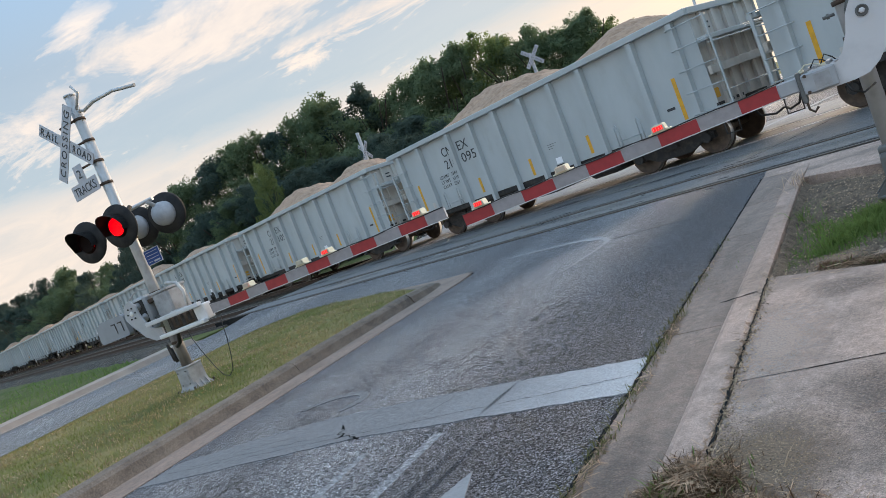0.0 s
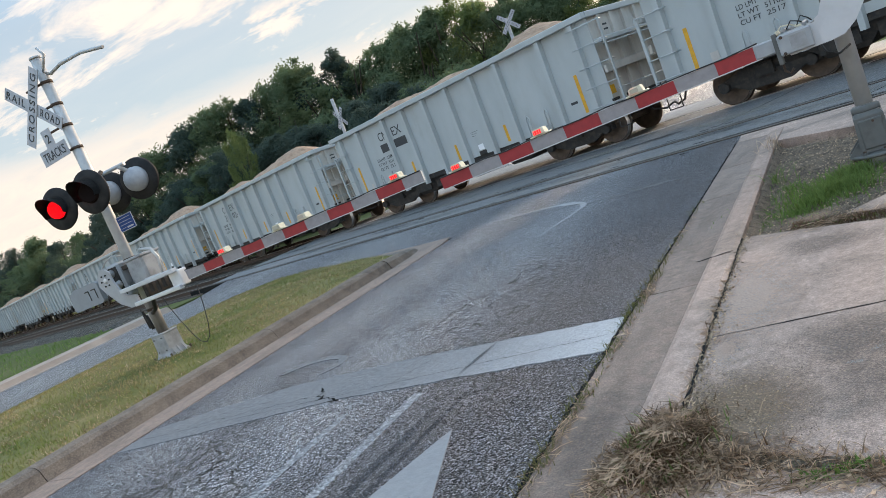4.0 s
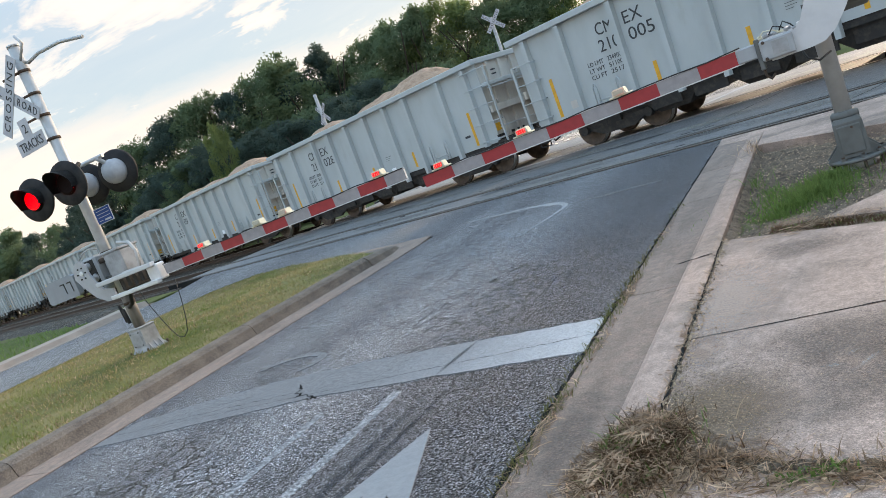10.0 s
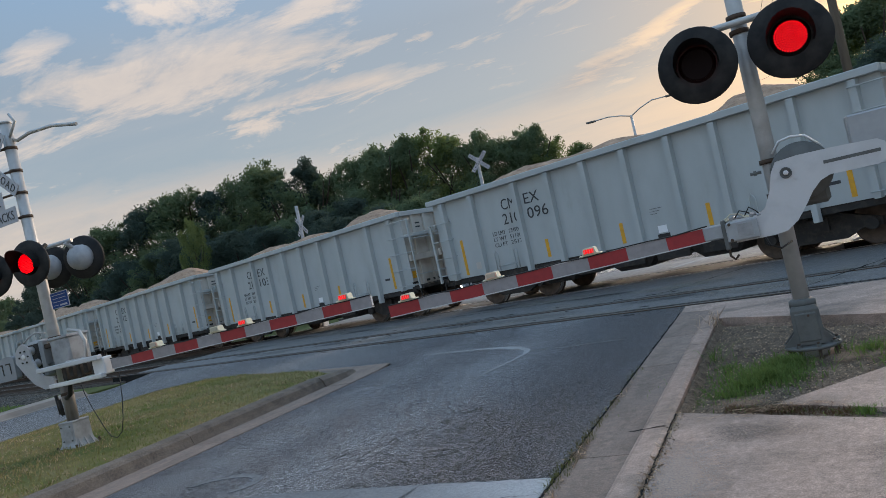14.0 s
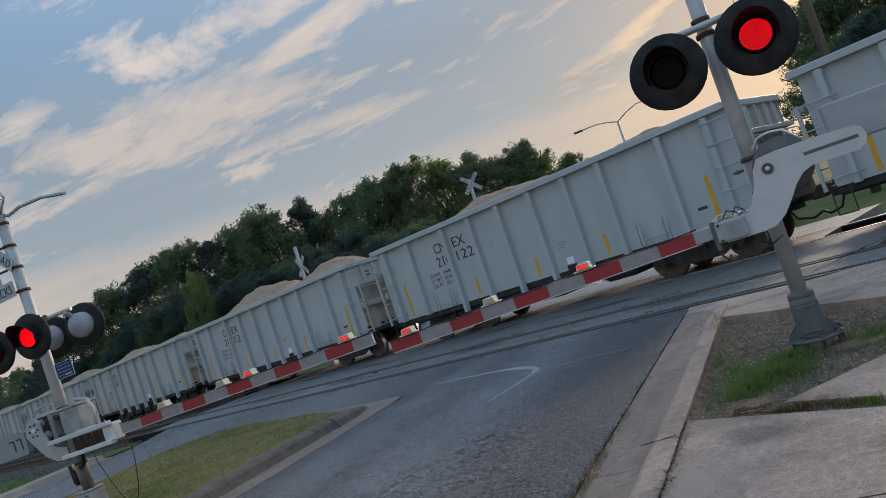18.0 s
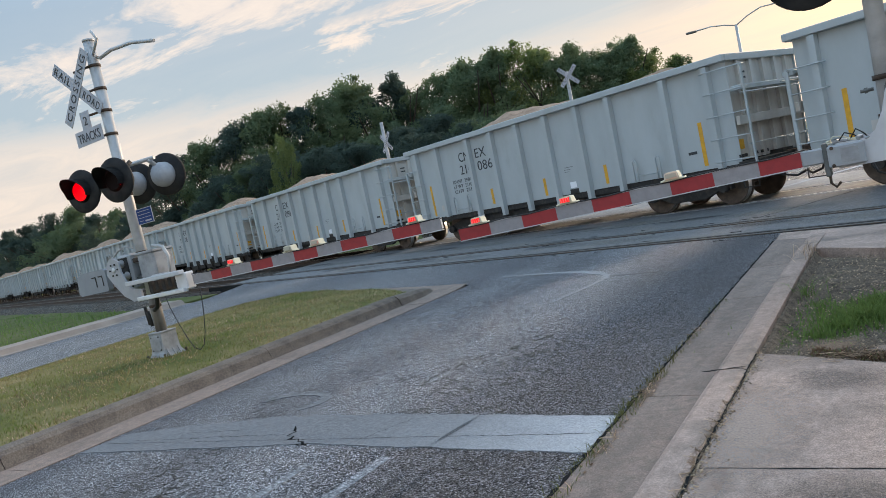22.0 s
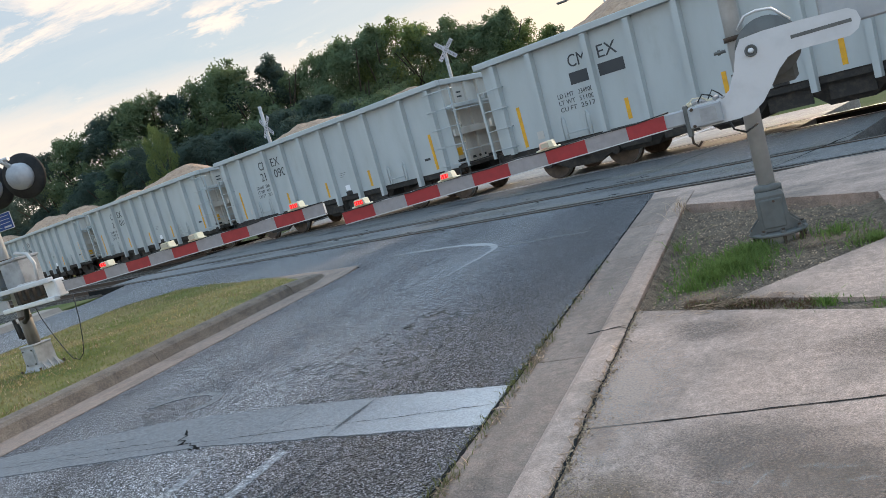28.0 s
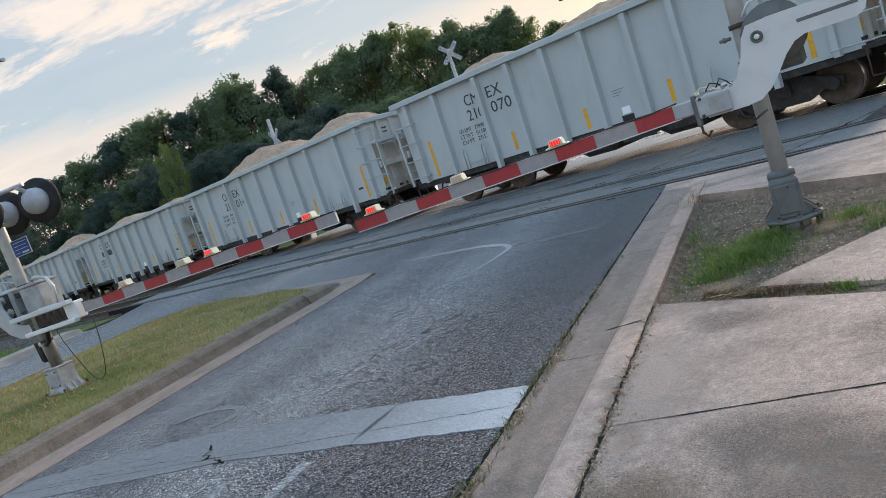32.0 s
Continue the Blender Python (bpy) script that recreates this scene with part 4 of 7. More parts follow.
grid = [[bm.verts.new((*lawn_xy(i, j), lawn_z(*lawn_xy(i, j)))) for i in range(nx + 1)] for j in range(ny + 1)]
for j in range(ny):
    for i in range(nx):
        f = bm.faces.new((grid[j][i + 1], grid[j][i], grid[j + 1][i], grid[j + 1][i + 1]))
        f.smooth = True
bmesh.ops.recalc_face_normals(bm, faces=bm.faces)
part("turf", bm, M_GRASSY, median)

# far side of the other carriageway
far_kerb = thing("far_kerb", "tan concrete kerb and walk along the other carriageway", "kerb", kind="structure")
for y0, y1 in ((-40, -8), (-8, 2), (2, 8), (8, 14.6)):
    bm = bmesh.new()
    kerb_section(bm, [(-17.2, -0.3), (-17.2, 0.006), (-17.5, 0.012), (-17.6, 0.13), (-18.3, 0.15), (-18.3, -0.3)], y0 + 0.005, y1 - 0.005)
    part("kerb_stone", bm, M_FAR_WALK, far_kerb)
bm = bmesh.new()
pts = [(-60, -40), (-18.3, -40), (-18.3, 14.2), (-20.5, line_y(-20.5, -9.4)), (-60, line_y(-60, -9.4))]
prism(bm, pts, -0.31, [0.05, 0.12, 0.1, -0.12, -0.2])
solo("verge", bm, M_GROUND, "rough green grass sloping to the railway", "grass verge", kind="structure")
bm = bmesh.new()
prism(bm, [(-18.3, 14.2), (-18.0, line_y(-18.0, -7.0)), (-21.5, line_y(-21.5, -7.3)), (-20.5, line_y(-20.5, -9.4))][::-1], -0.31, -0.02)
bmesh.ops.recalc_face_normals(bm, faces=bm.faces)
solo("verge", bm, M_GROUND, "rough grass at the end of the far walk", "grass verge", kind="structure")

# ---- road markings ----


def marking(name, pts, material, label, z=0.0):
    """A thin coat of paint with the outline pts on the road."""
    return solo(name, P(pts, z - 0.002, z + 0.0045), material, label, "road marking", kind="structure")


edge_rng = random.Random(61)


def frayed(x0, y0, x1, y1, n, amp=0.012):
    """A line of points with a chipped look."""
    return [(x0 + (x1 - x0) * i / n, y0 + (y1 - y0) * i / n + edge_rng.uniform(-amp, amp)) for i in range(n)]


marking("stop_line", frayed(-5.70, 3.86, -3.305, 4.045, 24) + frayed(-3.305, 4.045, -1.27, 3.915, 26) + frayed(-1.27, 3.915, -1.275, 4.44, 2) + frayed(-1.275, 4.44, -3.1, 4.60, 26) + frayed(-3.1, 4.60, -4.2, 4.60, 12) + frayed(-4.2, 4.60, -5.70, 4.28, 16),
        M_STOP, "white stop line, bright at one end and worn grey at the other")
marking("arrow", [(-2.13, 2.44), (-1.97, 2.60), (-1.94, 1.2), (-1.80, 1.2), (-1.83, 2.58), (-1.64, 2.41), (-1.93, 3.22)], M_PAINT_MID, "white lane arrow")
marking("lane_line", [(-2.555, 1.0), (-2.47, 1.0), (-2.46, 3.82), (-2.545, 3.86)], M_PAINT_WORN, "worn white lane stripe")
marking("lane_line", [(-3.0, 1.0), (-2.91, 1.0), (-2.99, 3.70), (-3.07, 3.74)], M_PAINT_WORN, "nearly worn away white lane stripe")
trail = [(-5.30, 10.98, 0.03), (-4.9, 10.88, 0.035), (-4.54, 10.72, 0.035), (-4.2, 10.60, 0.04), (-3.85, 10.43, 0.045), (-3.60, 10.26, 0.055), (-3.42, 10.08, 0.06), (-3.27, 9.93, 0.065), (-3.15, 9.74, 0.06),
         (-3.10, 9.50, 0.055), (-3.12, 9.25, 0.05), (-3.16, 9.0, 0.045), (-3.21, 8.76, 0.05), (-3.26, 8.5, 0.05), (-3.30, 8.2, 0.03)]
left = [(x - w * 0.7 + edge_rng.uniform(-0.012, 0.012), y - w * (1.0 if x < -3.3 and y > 9.6 else 0.1)) for x, y, w in trail]
right = [(x + w * 0.7 + edge_rng.uniform(-0.012, 0.012), y + w * (1.0 if x < -3.3 and y > 9.6 else 0.1)) for x, y, w in trail]
marking("old_sign_outline", left + right[::-1], M_PAINT_GHOST2, "worn rounded outline of an old painted sign")


def crack(pts, w, z, seed):
    """A jagged dark crack, a thin strip just proud of the coat it splits."""
    q = random.Random(seed)
    bm = bmesh.new()
    rows = []
    for i, (x, y) in enumerate(pts):
        k = w * q.uniform(0.4, 1.3) * (0.3 if i in (0, len(pts) - 1) else 1)
        a = pts[min(i + 1, len(pts) - 1)]
        b = pts[max(i - 1, 0)]
        dx, dy = a[0] - b[0], a[1] - b[1]
        n = math.hypot(dx, dy) or 1
        rows.append([bm.verts.new((x - dy / n * k, y + dx / n * k, z)), bm.verts.new((x + dy / n * k, y - dx / n * k, z))])
    for a, b in zip(rows, rows[1:]):
        bm.faces.new((a[0], a[1], b[1], b[0]))
    bmesh.ops.recalc_face_normals(bm, faces=bm.faces)
    return solo("pavement_crack", bm, M_CRACK, "jagged dark crack in the road surface", "crack", "road cracks", "structure")


def jag(x0, y0, x1, y1, n, amp, seed):
    q = random.Random(seed)
    return [(x0 + (x1 - x0) * i / n + q.uniform(-amp, amp), y0 + (y1 - y0) * i / n + q.uniform(-amp, amp)) for i in range(n + 1)]


crack(jag(-3.72, 4.36, -3.52, 4.08, 8, 0.035, 1), 0.010, 0.0062, 1)
crack(jag(-3.60, 4.16, -3.30, 4.02, 6, 0.03, 2), 0.009, 0.0062, 2)
crack(jag(-5.3, 4.12, -3.7, 4.22, 44, 0.016, 3), 0.0022, 0.0062, 3)
crack(jag(-5.0, 4.25, -4.2, 4.33, 26, 0.014, 4), 0.0018, 0.0062, 4)
crack(jag(-5.6, 4.06, -1.3, 4.17, 120, 0.008, 5), 0.0022, 0.0062, 5)
crack(jag(-3.45, 4.05, -3.28, 4.0, 6, 0.02, 15), 0.009, 0.0062, 15)
crack(jag(-2.75, 4.45, -2.95, 4.05, 14, 0.012, 6), 0.0016, 0.0062, 6)
crack(jag(-4.7, 1.6, -3.75, 4.0, 40, 0.03, 7), 0.002, 0.002, 7)
crack(jag(-1.9, 5.2, -1.75, 9.6, 60, 0.035, 8), 0.0018, 0.002, 8)
crack(jag(-2.05, 4.7, -1.95, 7.4, 40, 0.03, 9), 0.0016, 0.002, 9)
marking("old_sign_arc", [(-4.35 + 0.42 * math.cos(a / 10), 4.95 + 0.28 * math.sin(a / 10)) for a in range(-8, 30)] + [(-4.35 + 0.33 * math.cos(a / 10), 4.95 + 0.20 * math.sin(a / 10)) for a in range(29, -9, -1)], M_PAINT_GHOST, "faint worn arc of an old painted sign")
marking("old_paint_trace", [(-3.05, 9.62), (-1.75, 9.35), (-1.75, 9.40), (-3.05, 9.69)], M_PAINT_GHOST, "thin faded paint trace")

crack(jag(-0.58, 3.437, 3.1, 3.555, 70, 0.005, 21), 0.0055, 0.1335, 21)
crack(jag(-0.592, 2.75, -0.592, 5.08, 60, 0.007, 22), 0.006, 0.1395, 22)
crack(jag(-0.84, 4.72, -0.60, 4.79, 6, 0.006, 23), 0.010, 0.151, 23)
for k, (a, b) in enumerate((((-7.6, -5.3), (-8.2, -3.0)), ((-4.6, -3.9), (-5.2, -1.2)), ((-1.5, -3.8), (0.6, -3.7)), ((3.0, -1.5), (8.0, -1.7)), ((-3.5, -2.6), (2.0, -2.45)))):
    crack(jag(*tr(*a), *tr(*b), 16, 0.02, 30 + k), 0.02, 0.0025, 30 + k)
marking("edge_line", [(-2.55, 19.55), (-2.35, 19.45), (-0.45, 22.9), (-0.65, 23.0)], M_PAINT_W, "white edge line beyond the railway")


def stain(name, label, x, y, rx, ry, z, material, turn=0.0):
    """A thin film of dirt or wear on a surface."""
    bm = bmesh.new()
    ring = [bm.verts.new((math.cos(6.2832 * i / 28), math.sin(6.2832 * i / 28), 0)) for i in range(28)]
    bm.faces.new(ring)
    ob = solo(name, bm, material, label, "stain", "ground stains", "structure")
    ob.matrix_world = Matrix.Translation((x, y, z)) @ pose(0, 0, 0, 0, 0, turn) @ Matrix.Diagonal((rx, ry, 1, 1))


DIRT = stain_mat("washed_dirt", (0.205, 0.132, 0.086), 1.0, 0.95, 9.0, 0.6, 0.5)
DARK = stain_mat("dark_algae", (0.115, 0.09, 0.074), 0.6, 0.85, 6.0, 1.1, 0.15)
PALE = stain_mat("pale_silt", (0.58, 0.41, 0.325), 0.6, 0.95, 7.0, 1.1, 0.7)
TYRE = stain_mat("tyre_black", (0.03, 0.03, 0.031), 0.75, 0.6, 3.0)
DUST = stain_mat("tan_dust", (0.25, 0.215, 0.175), 0.6, 0.9, 1.2)
stain("dirt_stain", "brown dirt washed onto the slab beside the kerb", -0.38, 2.68, 0.40, 0.56, 0.1338, DIRT)
stain("dark_stain", "dark weathered stain on the concrete slab", 0.10, 3.12, 0.66, 0.40, 0.1336, DARK, -4)
stain("dark_stain", "dark weathered stain on the concrete slab", -0.10, 4.55, 0.42, 0.28, 0.1336, DARK, -20)
stain("dark_stain", "dark weathered stain on the concrete slab", 0.9, 2.75, 0.7, 0.4, 0.1336, DARK)
stain("dark_stain", "dark weathered stain on the concrete slab", 0.35, 2.80, 0.75, 0.45, 0.13365, DARK, 10)
stain("dark_stain", "dark weathered stain on the concrete slab", 0.75, 4.0, 0.6, 0.35, 0.1336, DARK, -8)
stain("silt_stain", "pale silt dried on the concrete slab", -0.44, 3.90, 0.36, 1.0, 0.1337, PALE)
stain("silt_stain", "pale silt dried on the concrete slab", -0.50, 3.24, 0.13, 0.30, 0.1337, PALE)
stain("gutter_stain", "dark damp stain along the gutter", -1.06, 2.9, 0.17, 0.9, 0.0085, DARK)
SKID = stain_mat("smeared_rubber", (0.035, 0.036, 0.04), 1.0, 0.55, 2.0, 0.25)
stain("tyre_streak", "dark tyre streak on the asphalt", -2.26, 2.75, 0.075, 1.6, 0.002, SKID, -3)
stain("tyre_streak", "dark tyre streak on the asphalt", -2.12, 2.85, 0.05, 1.5, 0.0022, SKID, -3)
stain("tyre_streak", "dark tyre streak across the stop line", -2.26, 4.25, 0.04, 0.40, 0.0068, SKID, -8)
for k, (s0, d0) in enumerate(((-4.6, -2.9), (-1.0, -2.2), (3.6, -2.8), (7.5, -2.2), (-7.0, -4.7), (-2.4, -4.7), (2.2, -4.8), (6.5, -4.7), (10.5, -3.0))):
    x, y = tr(s0, d0)
    stain("dust_patch", "tan dust on the crossing surface", x, y, 1.9, 0.55, 0.003, DUST, TRAVEL)
    x, y = tr(s0 + 1.9, d0 + 0.25)
    stain("oil_patch", "dark patch in the crossing surface", x, y, 1.3, 0.4, 0.0036, TYRE, TRAVEL)

SCRAPE = stain_mat("scraped_concrete", (0.46, 0.39, 0.34), 0.45, 0.95, 14.0)
scratch = random.Random(9)
for k in range(14):
    stain("scratch_mark", "pale scrape mark on the concrete slab", 0.0 + 0.07 * k + scratch.uniform(-0.03, 0.03), 2.95 + scratch.uniform(-0.10, 0.08), scratch.uniform(0.05, 0.16), scratch.uniform(0.012, 0.03), 0.1339, SCRAPE, scratch.uniform(-10, 80))
for x, y, rx, ry in ((-0.2, 5.35, 0.35, 0.25), (0.6, 6.4, 0.5, 0.4)):
    stain("soil_stain", "dark damp soil in the planting bed", x, y, rx, ry, 0.0825, DIRT)

# pale strips painted for the glint on the far rails and panel edges
for d0 in (GAUGE + 0.16, -GAUGE - 0.22):
    a, b = d0 - 0.05, d0 + 0.05
    bm = P([tr(-6.3, a), tr(2.5, a), tr(2.5, b), tr(-6.3, b)][::-1], -0.05, 0.005)
    bmesh.ops.recalc_face_normals(bm, faces=bm.faces)
    part("panel_edge", bm, M_PAINT_W, crossing, "pale strip for the glint beside a rail")

# earth that fills the joint between the two front slabs
bm = bmesh.new()
JOINT = [(-0.6, 2.41), (-0.36, 2.335), (-0.14, 2.268), (0.2, 2.188), (0.6, 2.16), (1.4, 2.153), (3.1, 2.14)]
fill = random.Random(12)
rows = []
for (x0, y0), (x1, y1) in zip(JOINT, JOINT[1:]):
    for i in range(8):
        x, y = x0 + (x1 - x0) * i / 8, y0 + (y1 - y0) * i / 8
        w = 0.028 + fill.uniform(0.0, 0.022)
        rows.append([bm.verts.new((x, y - w, 0.1325)), bm.verts.new((x, y, 0.139 + fill.uniform(-0.003, 0.004))), bm.verts.new((x, y + w, 0.1325))])
for a, b in zip(rows, rows[1:]):
    for i in (0, 1):
        bm.faces.new((a[i], b[i], b[i + 1], a[i + 1]))
bmesh.ops.recalc_face_normals(bm, faces=bm.faces)
solo("joint_earth", bm, M_SOIL, "dry earth and litter filling the joint between slabs", "soil", kind="structure")

for x in (-13.1, -14.6, -16.4):
    marking("lane_line", [(x - 0.06, -20), (x + 0.06, -20), (x + 0.06, 11.5), (x - 0.06, 11.5)], M_PAINT_WORN, "worn white line on the other carriageway")

# worn holes in the asphalt along the near rails
pits = random.Random(77)
for k in range(34):
    s, d = pits.uniform(-5.5, 5.5), NEAR_D + pits.choice((-GAUGE - 0.32, -GAUGE + 0.32, -GAUGE + 0.6, GAUGE - 0.32, GAUGE + 0.4)) + pits.uniform(-0.08, 0.08)
    a, w = pits.uniform(0.06, 0.22), pits.uniform(0.012, 0.03)
    bm = P([tr(s, d - w), tr(s + a, d - w * 0.6), tr(s + a * 1.2, d), tr(s + a, d + w), tr(s + a * 0.3, d + w * 0.7)][::-1], -0.05, 0.004)
    bmesh.ops.recalc_face_normals(bm, faces=bm.faces)
    part("worn_hole", bm, M_CRACK, crossing, "dark worn hole in the asphalt")

# ---- the train ----
PITCH, BODY, TOP, HALF, SHEET = 12.3, 11.07, 3.06, 1.55, 11.04
PLATFORM = 11.46                             # leading edge of the end platform
POSTS = [0.5, 1.55, 2.99, 4.0, 5.02, 6.06, 7.1, 8.08, 9.58, 10.62]


def bogie_wheel(y):
    s = 1 if y > 0 else -1
    bm = bmesh.new()
    lathe(bm, [(0.05, y + s * 0.10), (0.12, y + s * 0.10), (0.13, y + s * 0.03), (0.30, y + s * 0.015), (0.385, y + s * 0.055), (0.405, y + s * 0.06),
               (0.418, y - s * 0.05), (0.447, y - s * 0.07), (0.447, y - s * 0.09), (0.38, y - s * 0.09), (0.3, y - s * 0.04), (0.06, y - s * 0.05)], 22)
    bm.faces.ensure_lookup_table()
    for f in bm.faces:
        c = f.calc_center_median()
        if 0.40 < math.hypot(c.x, c.z) < 0.43 and abs(c.y - y) < 0.055:
            f.material_index = 1
    return bm


def make_car():
    car = thing("hopper_car", "light grey steel aggregate hopper car heaped with tan gravel", "railway wagon", "cars of the freight train")
    # sides: sheet, posts, top chord
    for sg in (-1, 1):
        y = sg * HALF
        bm = bmesh.new()
        yi, yo = sorted((y - sg * 0.14, y - sg * 0.125))
        box(bm, 0.12, SHEET, yi, yo, 0.86, TOP - 0.05)
        part("side_sheet", bm, M_CAR, car)
        bm = bmesh.new()
        a, b = sorted((y - sg * 0.16, y + sg * 0.02))
        box(bm, 0, BODY, a, b, TOP - 0.14, TOP, 0.012)
        part("top_chord", bm, M_CAR, car)
        # black strip stands for the shade in the gap under the sheet
        bm = bmesh.new()
        a, b = sorted((y - sg * 0.24, y - sg * 0.15))
        box(bm, 0.0, BODY, a, b, 0.72, 0.855, 0.01)
        part("side_sill", bm, M_CAR_DARK, car)
        for i, x in enumerate(POSTS):
            bm = bmesh.new()
            low = 0.62 if 2 <= i <= 8 else 0.84
            a, b = sorted((y - sg * 0.083, y))
            w0, w1 = 0.085, 0.065
            # a hat-section post that tapers towards its foot
            vs = [bm.verts.new((x + dx * (1 if z > 1 else 0.8), yy, z)) for z in (low, TOP - 0.15) for dx, yy in ((-w0, y - sg * 0.124), (-w1, y), (w1, y), (w0, y - sg * 0.124))]
            for f in ((0, 1, 5, 4), (1, 2, 6, 5), (2, 3, 7, 6), (3, 0, 4, 7), (3, 2, 1, 0), (4, 5, 6, 7)):
                bm.faces.new([vs[j] for j in f])
            bmesh.ops.recalc_face_normals(bm, faces=bm.faces)
            part("side_post", bm, M_CAR, car)
        if sg > 0:
            continue
        # hopper outlets and their frames between the posts
        for x0, x1 in ((3.12, 3.84), (4.14, 4.88), (5.16, 5.92), (6.22, 6.98), (7.26, 7.98)):
            bm = bmesh.new()
            a, b = sorted((y - sg * 0.30, y - sg * 0.25))
            box(bm, x0, x1, a, b, 0.42, 0.86)
            part("outlet_door", bm, M_CAR_DARK, car)
        # yellow reflector strips
        for x, z0, z1 in ((0.87, 0.92, 1.85), (3.57, 0.97, 1.40), (5.61, 0.93, 1.38), (7.62, 0.95, 1.40), (10.25, 0.94, 1.85)):
            a, b = sorted((y - sg * 0.124, y - sg * 0.119))
            part("reflector_strip", B(x - 0.045, x + 0.045, a, b, z0, z1), M_YELLOW, car, "faded yellow reflector strip")
        # jacking loops and their bar at the bottom of the end panels
        for x0 in (2.05, 8.55):
            bm = bmesh.new()
            yy = y + sg * 0.0
            for x in (x0, x0 + 0.62):
                tube(bm, [(x - 0.05, yy, 0.86), (x - 0.05, yy, 1.30), (x, yy, 1.38), (x + 0.05, yy, 1.30), (x + 0.05, yy, 0.86)], 0.014, 5)
            tube(bm, [(x0, yy, 1.0), (x0 + 0.62, yy, 1.0)], 0.014, 5)
            part("step_loop", bm, M_CAR, car)
        # placard holder and small plates
        a, b = sorted((y - sg * 0.124, y - sg * 0.117))
        part("white_tag", B(6.46, 6.66, a, b, 1.0, 1.15), M_WHITE, car, "white routing card")
        part("tag_frame", B(6.42, 6.70, a, b, 0.86, 0.975), M_CAR_DARK, car)
        part("data_plate", B(9.88, 10.08, a, b, 1.22, 1.28), M_LETTER, car)
        part("card_holder", B(1.22, 1.4, a, b, 1.02, 1.2), M_CAR_IN, car)
        for k in range(3):
            part("stencil_line", B(6.35, 6.64 - 0.07 * k, a, b, 1.52 - 0.055 * k, 1.528 - 0.055 * k), M_LETTER, car, "line of tiny stencilled writing")
        # side ladders: grab irons between a bracket on the sheet and a free stile beyond the corner
        for x0, x1, stile, levels in ((-0.02, 0.65, -0.02, (1.02, 1.48, 1.94, 2.40)), (10.53, 11.42, 11.42, (0.96, 1.42, 1.88, 2.34, 2.78))):
            for z in levels:
                bm = tube(bmesh.new(), [(x0, y - sg * 0.10, z), (x0 + 0.02, y + sg * 0.04, z), (x1 - 0.02, y + sg * 0.04, z), (x1, y - sg * 0.10, z)], 0.014, 5)
                part("grab_iron", bm, M_CAR, car)
            wide = 0.032 if stile < 1 else 0.016
            lo, hi = sorted((y - sg * 0.02, y + sg * 0.03))
            part("ladder_stile", B(stile - wide, stile + wide, lo, hi, 0.84, levels[-1] + 0.03), M_CAR, car)
        for x in (0.20, PLATFORM - 0.25):
            bm = tube(bmesh.new(), [(x - 0.16, y - sg * 0.05, 0.84), (x - 0.16, y - sg * 0.03, 0.38), (x + 0.16, y - sg * 0.03, 0.38), (x + 0.16, y - sg * 0.05, 0.84)], 0.016, 5)
            part("sill_step", bm, M_CAR_DARK, car)
    # ends: ribbed wall, chord, shelf, rails and a platform
    for x, wall, rim, sg in ((0.0, 0.14, 0.0, -1), (BODY, SHEET - 0.06, PLATFORM, 1)):
        a, b = sorted((wall, wall + sg * 0.015))
        part("end_sheet", B(a, b, -HALF + 0.14, HALF - 0.14, 0.92, TOP - 0.05), M_CAR_IN, car)
        a, b = sorted((x - sg * 0.12, x + sg * 0.02))
        part("end_chord", B(a, b, -HALF + 0.1, HALF - 0.1, TOP - 0.14, TOP - 0.002, 0.012), M_CAR, car)
        for y in (-0.98, -0.50, 0.0, 0.50, 0.98):
            a, b = sorted((wall + sg * 0.016, wall + sg * 0.09))
            part("end_post", B(a, b, y - 0.05, y + 0.05, 0.92, TOP - 0.145), M_CAR_IN, car)
        # a deep rail at mid height, a pressed shelf with a rod under it, and the low step rail
        a, b = sorted((wall + sg * 0.092, wall + sg * 0.17))
        part("end_rail", B(a, b, -HALF + 0.12, HALF - 0.12, 1.62, 1.80, 0.01), M_CAR_IN, car)
        a, b = sorted((wall + sg * 0.092, wall + sg * 0.30))
        part("end_shelf", B(a, b, -HALF + 0.10, HALF - 0.30, 2.30, 2.40, 0.01), M_CAR, car)
        part("shelf_rod", R((wall + sg * 0.32, -HALF + 0.05, 2.24), (wall + sg * 0.32, HALF - 0.30, 2.24), 0.016, 6), M_CAR, car)
        part("step_rail", R((wall + sg * 0.32, -HALF + 0.05, 1.22), (wall + sg * 0.32, HALF - 0.30, 1.22), 0.016, 6), M_CAR, car)
        for y in (-1.28, -0.86, -0.44):
            a, b = sorted((wall + sg * 0.018, wall + sg * 0.06))
            part("drain_slot", B(a, b, y - 0.15, y + 0.10, 0.98, 1.04), M_CAR_DARK, car)
        a, b = sorted((wall, rim))
        part("end_platform", B(a, b, -HALF + 0.1, HALF - 0.1, 0.82, 0.9), M_CAR_DARK, car)
        bm = bmesh.new()
        a, b = sorted((x - sg * 0.3, x + sg * 0.60))
        box(bm, a, b, -0.09, 0.09, 0.72, 0.92)
        a, b = sorted((x + sg * 0.46, x + sg * 0.64))
        box(bm, a, b, -0.16, 0.12, 0.70, 0.96, 0.03)
        part("coupler", bm, M_RUST, car)
        bm = tube(bmesh.new(), [(x + sg * 0.05, -0.45, 0.75), (x + sg * 0.2, -0.42, 0.45), (x + sg * 0.46, -0.3, 0.38), (x + sg * 0.6, -0.2, 0.45)], 0.025, 6)
        part("air_hose", bm, M_RUBBER, car)
